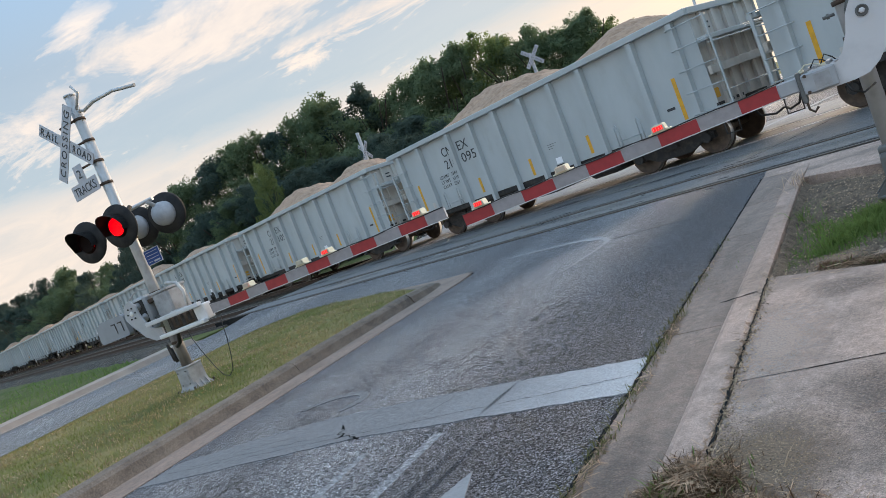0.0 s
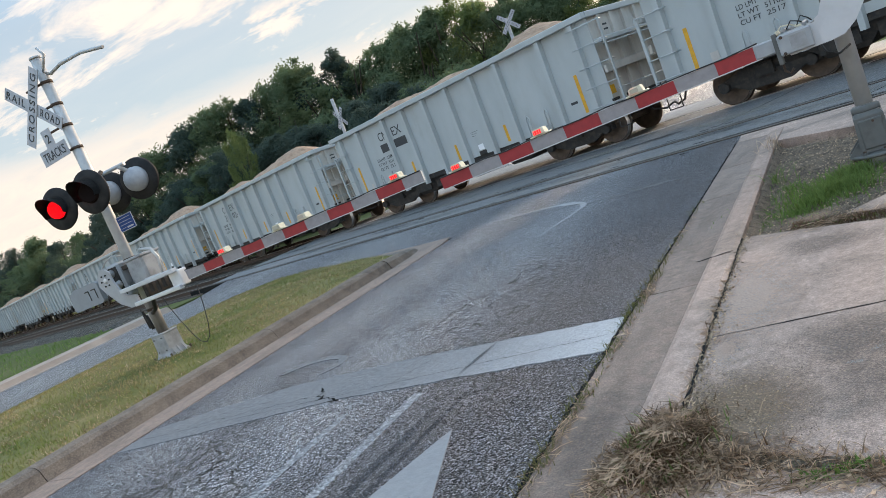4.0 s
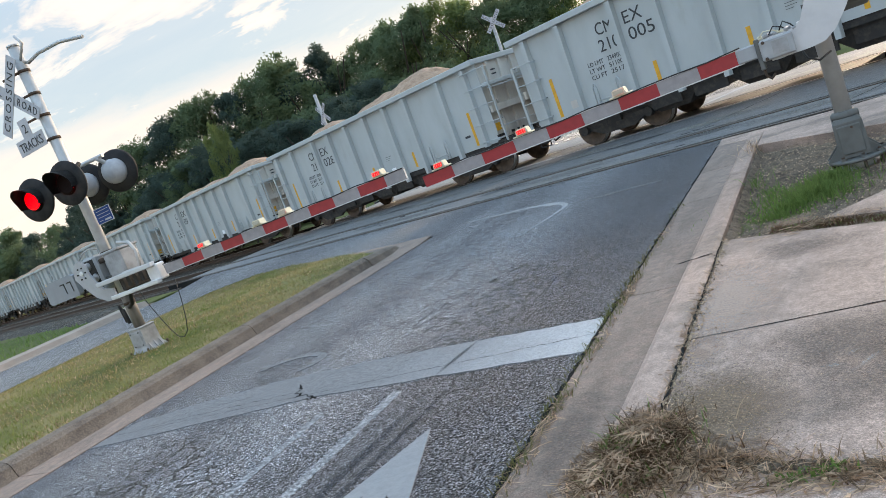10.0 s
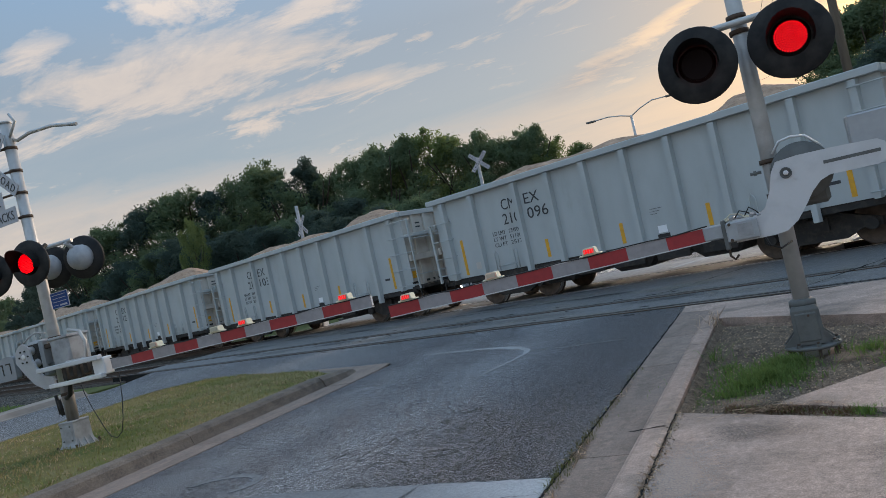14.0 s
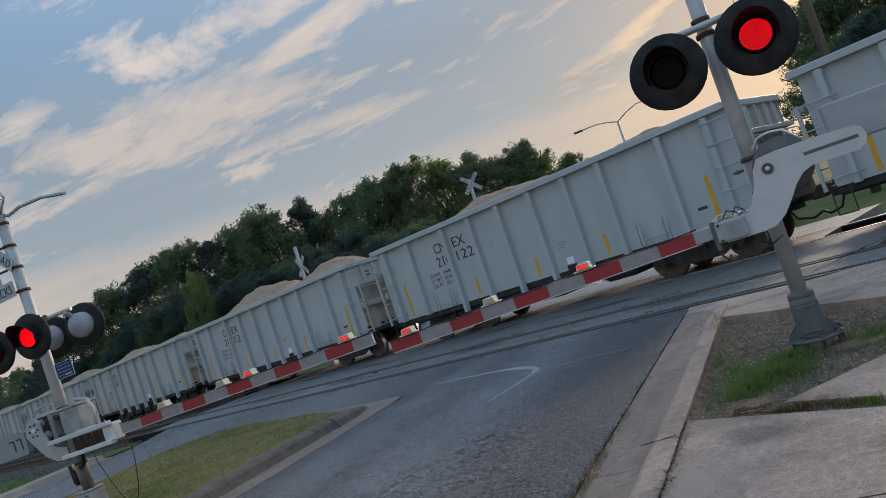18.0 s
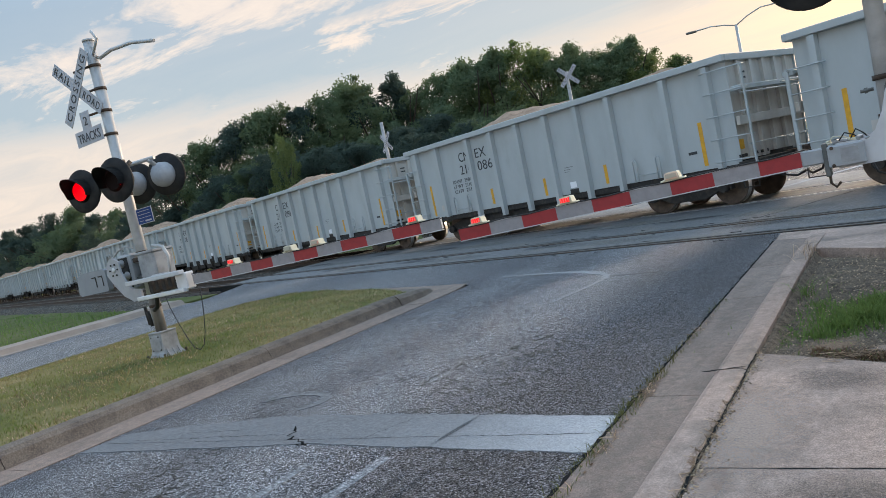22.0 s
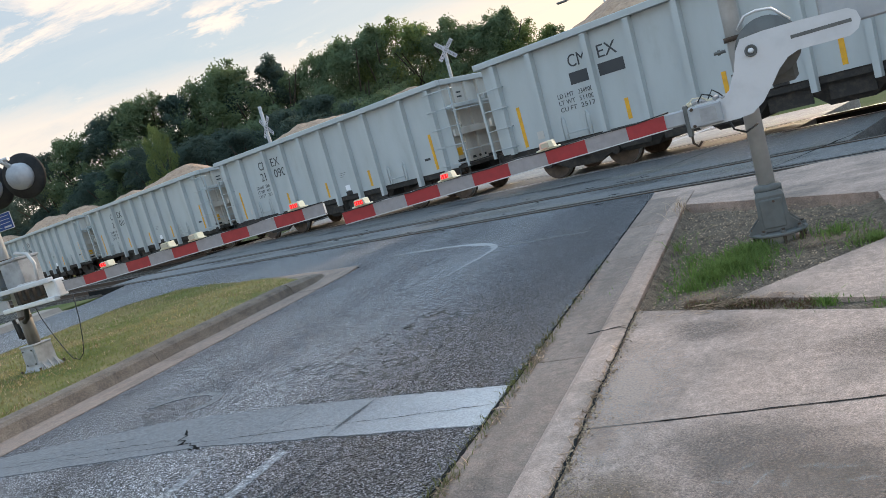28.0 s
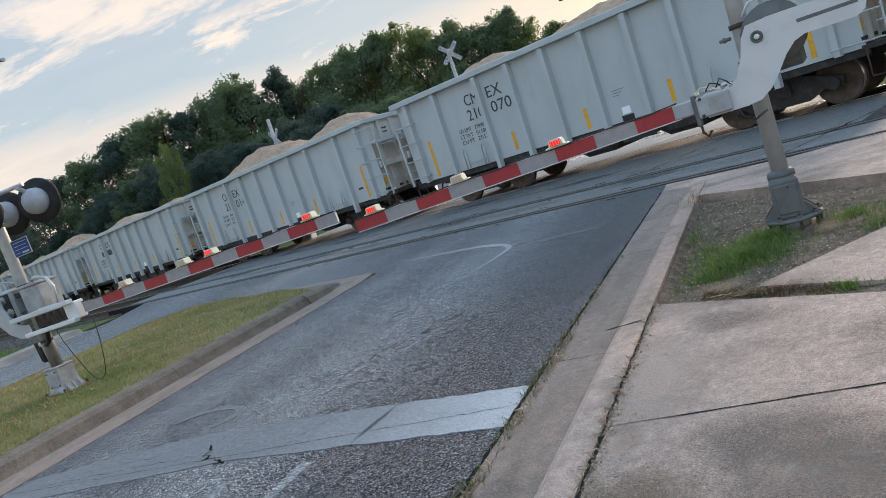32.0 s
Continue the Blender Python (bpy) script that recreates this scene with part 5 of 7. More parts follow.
    part("reflector_patch", B(SHEET - 0.04, SHEET - 0.03, -1.36, -1.18, 1.14, 1.34), M_YELLOW, car, "faded orange reflector patch")
    for k in range(2):
        part("stencil_line", B(SHEET - 0.044, SHEET - 0.04, -0.84, -0.66, 2.55 + 0.11 * k, 2.59 + 0.11 * k), M_LETTER, car, "unreadable stencilled line")
    # centre sill, hopper bottoms, brake gear
    part("centre_sill", B(-0.2, BODY + 0.2, -0.22, 0.22, 0.62, 0.98), M_CAR_DARK, car)
    for x in (3.55, 5.55, 7.55):
        bm = bmesh.new()
        vs = [bm.verts.new(p) for p in ((x - 0.95, -1.4, 0.9), (x + 0.95, -1.4, 0.9), (x + 0.95, 1.4, 0.9), (x - 0.95, 1.4, 0.9),
                                           (x - 0.35, -1.15, 0.32), (x + 0.35, -1.15, 0.32), (x + 0.35, 1.15, 0.32), (x - 0.35, 1.15, 0.32))]
        for f in ((0, 1, 5, 4), (1, 2, 6, 5), (2, 3, 7, 6), (3, 0, 4, 7), (4, 5, 6, 7)):
            bm.faces.new([vs[j] for j in f])
        bmesh.ops.recalc_face_normals(bm, faces=bm.faces)
        part("hopper_bottom", bm, M_CAR_DARK, car)
    part("brake_cylinder", R((8.4, -0.9, 0.6), (8.9, -0.9, 0.6), 0.14, 10), M_CAR_DARK, car)
    part("air_reservoir", R((2.2, -0.95, 0.62), (3.0, -0.95, 0.62), 0.17, 10), M_CAR_DARK, car)
    # bogies
    for xc in (TRUCK, 11.45 - TRUCK):
        bm = B(xc - 0.18, xc + 0.18, -1.15, 1.15, 0.42, 0.66)
        bogie = part("bogie", bm, M_CAR_DARK, car, "dark cast steel bogie with rusty wheels")
        for sg in (-1, 1):
            bm = bmesh.new()
            y0, y1 = sorted((sg * 0.93, sg * 1.06))
            pts = [(-1.05, 0.50), (-1.05, 0.36), (-0.72, 0.36), (-0.42, 0.22), (0.42, 0.22), (0.72, 0.36), (1.05, 0.36), (1.05, 0.50), (0.62, 0.62), (0.30, 0.72), (-0.30, 0.72), (-0.62, 0.62)]
            plate_xz(bm, [(xc + a, z) for a, z in pts], y0, y1)
            part("side_frame", bm, M_CAR_DARK, bogie)
            bm = bmesh.new()
            for dx in (-0.14, 0, 0.14):
                rod(bm, (xc + dx, sg * 1.0, 0.28), (xc + dx, sg * 1.0, 0.60), 0.06, 8)
            part("spring_nest", bm, M_RUST, bogie)
            for dx in (-0.89, 0.89):
                part("axle_box", R((xc + dx, sg * 1.02, 0.42), (xc + dx, sg * 1.17, 0.42), 0.11, 10), M_CAR_DARK, bogie)
        for dx in (-0.89, 0.89):
            for sg in (-1, 1):
                ob = part("wheel", bogie_wheel(sg * 0.76), [M_WHEEL, M_TREAD], bogie)
                ob.matrix_basis = pose(xc + dx, 0, 0.418)
            part("axle", R((xc + dx, -0.9, 0.42), (xc + dx, 0.9, 0.42), 0.075, 8), M_WHEEL, bogie)
    # painted mark, the same on every car
    for txt, x0, x1 in (("CM", 2.45, 2.895), ("EX", 3.18, 3.63)):
        me = letters(txt, 0.38, M_LETTER, width=x1 - x0)
        ob = part("reporting_mark", me, M_LETTER, car, "black stencilled letters")
        ob.matrix_basis = pose((x0 + x1) / 2, -HALF + 0.119, 2.46)
    for k, (txt, num) in enumerate((("LD LMT", "234900"), ("LT WT", "51100"), ("CU FT", "2517"))):
        for t2, x in ((txt, 2.20), (num, 2.70)):
            me = letters(t2, 0.14, M_LETTER, width=0.42 if t2 is txt else 0.36)
            ob = tagged(part("weight_stencil", me, M_LETTER, car, "small black stencilled figures"), kind="stuff")
            ob.matrix_basis = pose(x, -HALF + 0.119, 1.80 - 0.145 * k)
    return car


def load_mesh(seed, amount):
    """A heap of crushed stone: two or three mounds with loose stones on the surface."""
    r = random.Random(seed)
    humps = [(r.uniform(2.4, 3.6), r.uniform(0.45, 0.70), r.uniform(1.0, 1.5)), (r.uniform(5.0, 6.2), r.uniform(0.45, 0.75), r.uniform(1.2, 1.7)), (r.uniform(7.8, 9.0), r.uniform(0.55, 0.95), r.uniform(1.0, 1.5))]
    bm = bmesh.new()
    nx, ny = 74, 18
    rows = []
    for i in range(nx + 1):
        x = 0.12 + (SHEET - 0.24) * i / nx
        row = []
        for j in range(ny + 1):
            y = -1.40 + 2.80 * j / ny
            h = sum((a * math.exp(-((x - c) / w) ** 2)) for c, a, w in humps) * max(0.0, 1 - (abs(y + 0.1) / 1.5) ** 1.6)
            edge = 0.16 * max(0, abs(x - BODY / 2) - 4.4)
            z = 2.90 + h * amount - edge + 0.07 * noise.noise((x * 2.2 + seed, y * 2.2, 0)) + 0.025 * r.uniform(-1, 1)
            row.append(bm.verts.new((x, y, z)))
        rows.append(row)
    for a, b in zip(rows, rows[1:]):
        for j in range(ny):
            bm.faces.new((a[j], b[j], b[j + 1], a[j + 1]))
    bmesh.ops.recalc_face_normals(bm, faces=bm.faces)
    return finish(bm, "gravel_load", M_LOAD)


TRUCK = 2.0
car0 = make_car()
HEAPS = (1.0, 0.66, 0.52, 0.74, 0.86)        # how full the five kinds of load are
loads = [load_mesh(i, a) for i, a in enumerate(HEAPS)]
LOAD_OF = {0: 0, 1: 0, 6: 3, 7: 3, 11: 1, 12: 1, 13: 1, 17: 2, 18: 0, 19: 2, 20: 1, 21: 2, 22: 2, 23: 1, 24: 0, 25: 3, 28: 3, 29: 0, 30: 3}
NUMBERS = {0: "095", 1: "105", 2: "091", 3: "092", 5: "024", 6: "067", 7: "077", 8: "036", 9: "005", 10: "028", 11: "097", 12: "100", 13: "096", 14: "103",
           15: "124", 16: "125", 17: "122", 18: "121", 19: "071", 20: "114", 21: "086", 22: "098", 23: "065", 24: "022", 25: "093", 27: "090", 28: "010",
           29: "064", 30: "070", 31: "014"}
first = letters("210", 0.38, M_LETTER, width=0.52)
CARS = {}
for k in range(-2, 43):
    car = car0 if k == -2 else copy_thing(car0, Matrix.Identity(4))
    CARS[k] = car
for k, car in CARS.items():
    part("gravel_load", loads[LOAD_OF.get(k, (k * 7 + 3) % 5)], M_LOAD, car, "heaped tan crushed stone")
    if k in NUMBERS:
        ob = part("car_number", first, M_LETTER, car, "black stencilled number")
        ob.matrix_basis = pose(2.68, -HALF + 0.119, 2.10)
        ob = part("car_number", letters(NUMBERS[k], 0.38, M_LETTER, width=0.62), M_LETTER, car, "black stencilled number")
        ob.matrix_basis = pose(3.51, -HALF + 0.119, 2.10)
    else:
        for x0, x1 in ((2.40, 2.90), (3.12, 3.72)):
            part("car_number", B(x0, x1, -HALF + 0.119, -HALF + 0.123, 1.97, 2.22), M_LETTER, car, "unreadable black number")


def train_pose(k, t):
    """Where car k stands at t seconds: its trailing end on the far track's centre line."""
    s = SPEED[0] + SPEED[1] * t + SPEED[2] * t * t + SPEED[3] * t ** 3 + PITCH * k
    return pose(*tr(s, 0.0), 0.0, 0, 0, TRAVEL)


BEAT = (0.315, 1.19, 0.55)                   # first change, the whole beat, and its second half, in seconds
SPEED = (7.6686, -11.78135, -0.000956, 0.0001368)

# ---- crossing gates ----
STRIPE = 0.3222


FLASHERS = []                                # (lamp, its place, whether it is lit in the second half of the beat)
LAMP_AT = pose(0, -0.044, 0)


def signal_head(parent, at, turn, flash="", rim=0.296):
    """A round black background with a hooded lamp; flash: the half of the beat in which it is lit."""
    head = part("signal_head", lathe(bmesh.new(), [(0.05, 0.08), (rim - 0.014, 0.03), (rim, 0.0), (rim - 0.01, -0.012), (0.16, -0.02), (0.15, -0.02)], 32), M_BLACK, parent, "round black signal with a hooded red lamp")
    head.matrix_basis = at @ pose(0, 0, 0, 0, 0, turn)
    part("housing", lathe(bmesh.new(), [(0.16, 0.03), (0.155, 0.12), (0.10, 0.20), (0.03, 0.22)], 20), M_DOME if turn > 90 else M_BLACK, head)
    bm = bmesh.new()
    rows = []
    for i in range(15):
        a = math.radians(-25 + 230 * i / 14)
        rows.append([bm.verts.new((0.155 * math.cos(a), -0.02, 0.155 * math.sin(a))), bm.verts.new((0.165 * math.cos(a), -0.13 - 0.13 * max(0.0, math.sin(a)), 0.165 * math.sin(a)))])
    for a, b in zip(rows, rows[1:]):
        bm.faces.new((a[0], a[1], b[1], b[0])).smooth = True
    bmesh.ops.solidify(bm, geom=bm.faces, thickness=0.006)
    part("hood", bm, M_BLACK, head)
    part("lens", lathe(bmesh.new(), [(0.145, -0.012), (0.14, -0.020), (0.05, -0.024), (0.01, -0.025)], 24), M_LENS_OFF, head, "dark red lens")
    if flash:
        # a round board of diodes: lit on one face, an added blank back for off
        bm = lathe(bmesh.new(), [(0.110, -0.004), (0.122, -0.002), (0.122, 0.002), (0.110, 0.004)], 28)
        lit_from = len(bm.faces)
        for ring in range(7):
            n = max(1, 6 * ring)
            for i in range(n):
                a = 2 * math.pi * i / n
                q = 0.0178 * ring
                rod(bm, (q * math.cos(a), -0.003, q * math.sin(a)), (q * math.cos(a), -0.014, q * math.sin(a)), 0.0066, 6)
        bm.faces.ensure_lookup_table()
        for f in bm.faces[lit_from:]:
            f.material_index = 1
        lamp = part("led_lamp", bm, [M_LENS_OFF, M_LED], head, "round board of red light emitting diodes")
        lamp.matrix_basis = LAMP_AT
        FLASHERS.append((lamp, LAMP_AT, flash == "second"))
    return head


def crossbuck(parent, at, scale=1.0, turn=0.0):
    sign = part("crossbuck", B(-0.01, 0.01, -0.005, 0.005, -0.01, 0.01), M_SIGN, parent, "white crossed blades with black words")
    sign.matrix_basis = at @ pose(0, 0, 0, 0, 0, turn)
    L, W = 0.518 * scale, 0.081 * scale
    for ang, y, words in ((-43, 0.010, (("RAIL", -0.31), ("ROAD", 0.31))), (49, 0.0, (("CROSSING", 0.0),))):
        blade = part("blade", B(-L, L, y - 0.004, y + 0.004, -W, W), M_SIGN, sign)
        blade.matrix_basis = pose(0, 0, 0, 0, -ang, 0)
        for w, x in words:
            ob = part("lettering", letters(w, 0.14, M_LETTER, 1.3, width=(0.34 if len(w) < 5 else 0.90) * scale), M_LETTER, sign)
            ob.matrix_basis = pose(0, 0, 0, 0, -ang, 0) @ pose(x * scale, y - 0.006, 0)
    return sign


def tracks_sign(parent, at):
    sign = part("track_count_sign", plate_xz(bmesh.new(), [(-0.33, -0.13), (0.33, -0.13), (0.33, 0.10), (0.11, 0.10), (0.11, 0.36), (-0.11, 0.36), (-0.11, 0.10), (-0.33, 0.10)], -0.004, 0.004), M_SIGN, parent, "white sign with the number of tracks")
    sign.matrix_basis = at
    for w, z, wd in (("2", 0.22, 0.09), ("TRACKS", -0.015, 0.55)):
        ob = part("lettering", letters(w, 0.19, M_LETTER, width=wd), M_LETTER, sign)
        ob.matrix_basis = pose(0, -0.007, z)


def gate_arm(parent, x0, x1, y, z, lights, first_red=True, droop=0.0, H=0.052):
    """Striped arm from x0 (root) to x1 (tip)."""
    sg = 1 if x1 > x0 else -1
    n = int(abs(x1 - x0) / STRIPE + 0.98)
    arm = part("gate_arm", B(min(x0, x1), max(x0, x1), y + 0.004, y + 0.03, z - 0.045, z + 0.045), M_ALU, parent, "red and silver striped gate arm with red lamps")
    for i in range(n):
        a, b = x0 + sg * STRIPE * i, x0 + sg * min(STRIPE * (i + 1), abs(x1 - x0))
        if abs(b - a) < 0.02:
            continue
        part("stripe", B(min(a, b), max(a, b), y - 0.002, y + 0.003, z - H, z + H), M_RED if (i % 2 == 0) == first_red else M_SILVER, arm, "red reflective band" if (i % 2 == 0) == first_red else "silver reflective band")
    part("edge_trim", B(min(x0, x1), max(x0, x1), y - 0.006, y + 0.034, z - H - 0.008, z - H - 0.001), M_ALU_WHITE, arm)
    part("edge_trim", B(min(x0, x1), max(x0, x1), y - 0.006, y + 0.034, z + H + 0.001, z + H + 0.006), M_ALU_WHITE, arm)
    part("lamp_cable", tube(bmesh.new(), [(x0 + (x1 - x0) * i / 12, y - 0.004, z + H + 0.012 - 0.012 * math.sin(i * 1.9) ** 2) for i in range(13)], 0.006, 5), M_RUBBER, arm)
    for f, lit in lights:
        x, b = x0 + (x1 - x0) * f, z + H + 0.008
        lamp = part("arm_lamp", B(x - 0.095, x + 0.095, y - 0.02, y + 0.05, b, b + 0.014, 0.005), M_LAMP_BODY, arm, "small box lamp on the arm")
        part("lamp_case", plate_xz(bmesh.new(), [(x - 0.060, b + 0.014), (x + 0.060, b + 0.014), (x + 0.050, b + 0.060), (x + 0.036, b + 0.067), (x - 0.036, b + 0.067), (x - 0.050, b + 0.060)], y - 0.03, y + 0.06), M_LAMP_BODY, lamp)
        # the lens: a small block with its diodes on the front and an added blank back for off
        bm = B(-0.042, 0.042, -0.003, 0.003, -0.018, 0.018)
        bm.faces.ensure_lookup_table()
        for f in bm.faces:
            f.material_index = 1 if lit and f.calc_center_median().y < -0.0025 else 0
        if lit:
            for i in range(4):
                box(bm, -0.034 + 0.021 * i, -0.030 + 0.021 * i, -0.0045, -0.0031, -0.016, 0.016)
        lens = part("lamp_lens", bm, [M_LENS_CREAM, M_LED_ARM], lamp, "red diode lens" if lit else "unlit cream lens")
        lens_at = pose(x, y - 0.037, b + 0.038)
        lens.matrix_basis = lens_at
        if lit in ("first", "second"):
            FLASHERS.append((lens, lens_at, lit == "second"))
    arm.matrix_basis = Matrix.Translation((x0, 0, z)) @ pose(0, 0, 0, 0, droop, 0) @ Matrix.Translation((-x0, 0, -z))
    return arm


def pole_bands(parent, x, y, zs):
    for z in zs:
        part("pole_band", R((x, y, z - 0.018), (x, y, z + 0.018), 0.075, 14), M_RUST, parent)


def east_gate():
    """The gate mast on the footway: its near face carries the mechanism and the counterweight."""
    X, Y = 0.27, 6.63
    g = thing("crossing_gate", "lowered crossing gate on a galvanised mast in the planting bed", "crossing gate", "crossing gates")
    part("mast", R((X, Y, 0.1), (X + 0.01, Y, 4.62), 0.062, 18), M_GALV, g, "galvanised steel pole")
    part("base_stub", R((X, Y, 0.05), (X, Y, 0.15), 0.12, 16), M_GALV, g, "short round stub under the flange")
    for k in range(8):
        a = 2 * math.pi * k / 8 + 0.2
        bx, by = X + 0.01 + 0.18 * math.cos(a), Y + 0.18 * math.sin(a)
        part("anchor_bolt", R((bx, by, 0.05), (bx, by, 0.195), 0.012, 6), M_RUST, g)
        part("anchor_nut", R((bx, by, 0.163), (bx, by, 0.182), 0.022, 6), M_CABINET, g)
    bm = bmesh.new()
    vs = [bm.verts.new((X + dx, Y + dy, z)) for z, w in ((0.175, 0.108), (0.44, 0.10), (0.47, 0.082)) for dx, dy in ((-w, -w - 0.03), (w, -w - 0.03), (w, w), (-w, w))]
    for k in (0, 4):
        for i in range(4):
            bm.faces.new((vs[k + i], vs[k + (i + 1) % 4], vs[k + 4 + (i + 1) % 4], vs[k + 4 + i]))
    bm.faces.new(vs[8:])
    bm.faces.new(vs[3::-1])
    part("junction_box", bm, M_CABINET, g, "dark grey junction box at the foot")
    part("mast_collar", lathe(bmesh.new(), [(0.098, 0.46), (0.098, 0.50), (0.082, 0.515), (0.07, 0.52)], 16, "Z", (X, Y, 0)), M_CABINET, g)
    part("footing", B(X - 0.17, X + 0.20, Y - 0.17, Y + 0.2, 0.02, 0.068, 0.02), M_KERB, g, "rough concrete footing")
    part("base_flange", lathe(bmesh.new(), [(0.10, 0.136), (0.195, 0.136), (0.205, 0.142), (0.205, 0.158), (0.195, 0.163), (0.13, 0.168), (0.10, 0.19)], 20, "Z", (X + 0.01, Y, 0)), M_CABINET, g, "round cast flange under the box")
    for sx in (-1, 1):
        for dy in (-0.08, 0.06):
            bm = bmesh.new()
            plate_xz(bm, [(X + sx * 0.10, 0.163), (X + sx * 0.20, 0.163), (X + sx * 0.10, 0.27)][::sx], Y + dy - 0.008, Y + dy + 0.008)
            part("gusset", bm, M_CABINET, g)
    part("box_panel", B(X - 0.08, X + 0.08, Y - 0.146, Y - 0.11, 0.20, 0.42, 0.008), M_CABINET, g)
    part("box_screw", R((X + 0.02, Y - 0.152, 0.40), (X + 0.02, Y - 0.12, 0.40), 0.010, 6), M_RUST, g)
    pole_bands(g, X, Y, (1.35, 1.62, 2.66, 2.78, 3.45, 4.05, 4.45))
    # mechanism behind the mast
    part("gate_motor", B(X + 0.02, X + 0.36, Y - 0.16, Y + 0.20, 1.22, 1.64, 0.03), M_CABINET, g, "dark gate motor housing")
    bm = bmesh.new()
    lathe(bm, [(0.10, Y - 0.30), (0.215, Y - 0.28), (0.215, Y - 0.12), (0.10, Y - 0.10)], 24, "Y", (0.47, 0, 1.49))
    part("motor_drum", bm, M_CABINET, g)
    # counterweight arm, a bent plate
    ARM_Z = 1.168
    sheet = [(-0.075, 1.062), (0.20, 1.064), (0.29, 1.078), (0.37, 1.135), (0.44, 1.225), (0.51, 1.325), (0.575, 1.388), (0.645, 1.415), (0.96, 1.412), (1.015, 1.445), (1.038, 1.50), (1.02, 1.56), (0.975, 1.59),
             (0.69, 1.603), (0.45, 1.605), (0.305, 1.592), (0.262, 1.52), (0.227, 1.395), (0.165, 1.265), (0.12, 1.238), (-0.075, 1.236)]
    for y in (Y - 0.34, Y + 0.22):
        part("counterweight_plate", plate_xz(bmesh.new(), sheet, y - 0.012, y + 0.012), M_ALU_WHITE, g, "bent white aluminium arm plate")
    PX, PZ = 0.36, 1.497
    part("pivot_ring", lathe(bmesh.new(), [(0.042, Y - 0.352), (0.042, Y - 0.362), (0.032, Y - 0.364), (0.030, Y - 0.356)], 20, "Y", (PX, 0, PZ)), M_CABINET, g)
    part("pivot_nut", lathe(bmesh.new(), [(0.020, Y - 0.352), (0.020, Y - 0.372), (0.010, Y - 0.375)], 6, "Y", (PX, 0, PZ)), M_ALU, g)
    for k in range(6):
        a = 2 * math.pi * k / 6 + 0.3
        part("bolt_head", R((PX + 0.075 * math.cos(a), Y - 0.352, PZ + 0.075 * math.sin(a)), (PX + 0.075 * math.cos(a), Y - 0.360, PZ + 0.075 * math.sin(a)), 0.012, 6), M_ALU_WHITE, g)
    part("slot", B(0.616, 0.985, Y - 0.3535, Y - 0.3505, 1.498, 1.522), M_CABINET, g)
    part("counterweight", B(0.82, 1.62, Y - 0.30, Y - 0.12, 1.49, 1.80, 0.012), M_ALU_GREY, g, "flat grey counterweight slab")
    part("contact_rod", tube(bmesh.new(), [(0.30, Y - 0.22, 1.66), (0.36, Y - 0.22, 1.74), (0.44, Y - 0.22, 1.755), (0.54, Y - 0.22, 1.74), (0.64, Y - 0.22, 1.63)], 0.010, 6), M_ALU, g)
    part("stop_bolt", R((0.20, Y - 0.24, 1.545), (0.12, Y - 0.24, 1.545), 0.012, 8), M_CABINET, g)
    part("stop_nut", R((0.165, Y - 0.24, 1.545), (0.145, Y - 0.24, 1.545), 0.022, 6), M_CABINET, g)
    # arm adapter and arm
    part("arm_adapter", B(-0.13, 0.10, Y - 0.40, Y - 0.36, 1.075, 1.225, 0.01), M_ALU_GREY, g, "cast adapter that holds the arm")
    part("id_plate", B(-0.05, 0.06, Y - 0.405, Y - 0.402, 1.10, 1.20), M_CABINET_PALE, g, "small pale maker plate")
    for z in (1.09, 1.21):
        part("adapter_bolt", R((-0.10, Y - 0.415, z), (-0.10, Y - 0.25, z), 0.013, 6), M_RUST, g)
    part("shear_bracket", B(-0.16, -0.125, Y - 0.38, Y - 0.27, 1.02, 1.25, 0.006), M_CABINET, g)
    part("hook", tube(bmesh.new(), [(-0.14, Y - 0.33, 1.03), (-0.14, Y - 0.33, 0.97), (-0.11, Y - 0.33, 0.94), (-0.08, Y - 0.33, 0.97)], 0.010, 5), M_RUST, g)
    clutter = random.Random(18)
    for i in range(6):
        x, w, h = -0.11 + 0.045 * i, clutter.uniform(0.012, 0.026), clutter.uniform(0.014, 0.034)
        ob = part("cable_terminal", B(-w, w, -0.035, 0.03, 0.0, h, 0.004), M_LAMP_BODY if i % 3 == 0 else M_CABINET_PALE, g)
        ob.matrix_basis = pose(x, Y - 0.32, 1.235, clutter.uniform(-12, 12), clutter.uniform(-25, 25), clutter.uniform(-30, 30))
    for k in range(3):
        part("loose_wire", tube(bmesh.new(), [(-0.12 + 0.07 * k, Y - 0.35, 1.25), (-0.08 + 0.07 * k, Y - 0.36, 1.285 + 0.012 * k), (-0.02 + 0.06 * k, Y - 0.35, 1.275), (0.02 + 0.05 * k, Y - 0.33, 1.245)], 0.005, 5), M_RUBBER if k else M_LAMP_BODY, g)
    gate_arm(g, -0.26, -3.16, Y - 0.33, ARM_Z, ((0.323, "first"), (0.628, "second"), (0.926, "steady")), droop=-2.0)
    part("arm_neck", B(-0.30, -0.12, Y - 0.345, Y - 0.29, ARM_Z - 0.055, ARM_Z + 0.055, 0.01), M_ALU_GREY, g)
    part("drop_cable", tube(bmesh.new(), [(0.13, Y - 0.36, 1.06), (0.15, Y - 0.38, 1.0), (0.22, Y - 0.3, 0.955), (0.30, Y - 0.12, 0.98)], 0.008, 6), M_RUBBER, g)
    # lamps
    part("cross_arm", R((-0.12, Y - 0.10, 2.72), (0.66, Y - 0.10, 2.72), 0.028, 10), M_GALV, g)
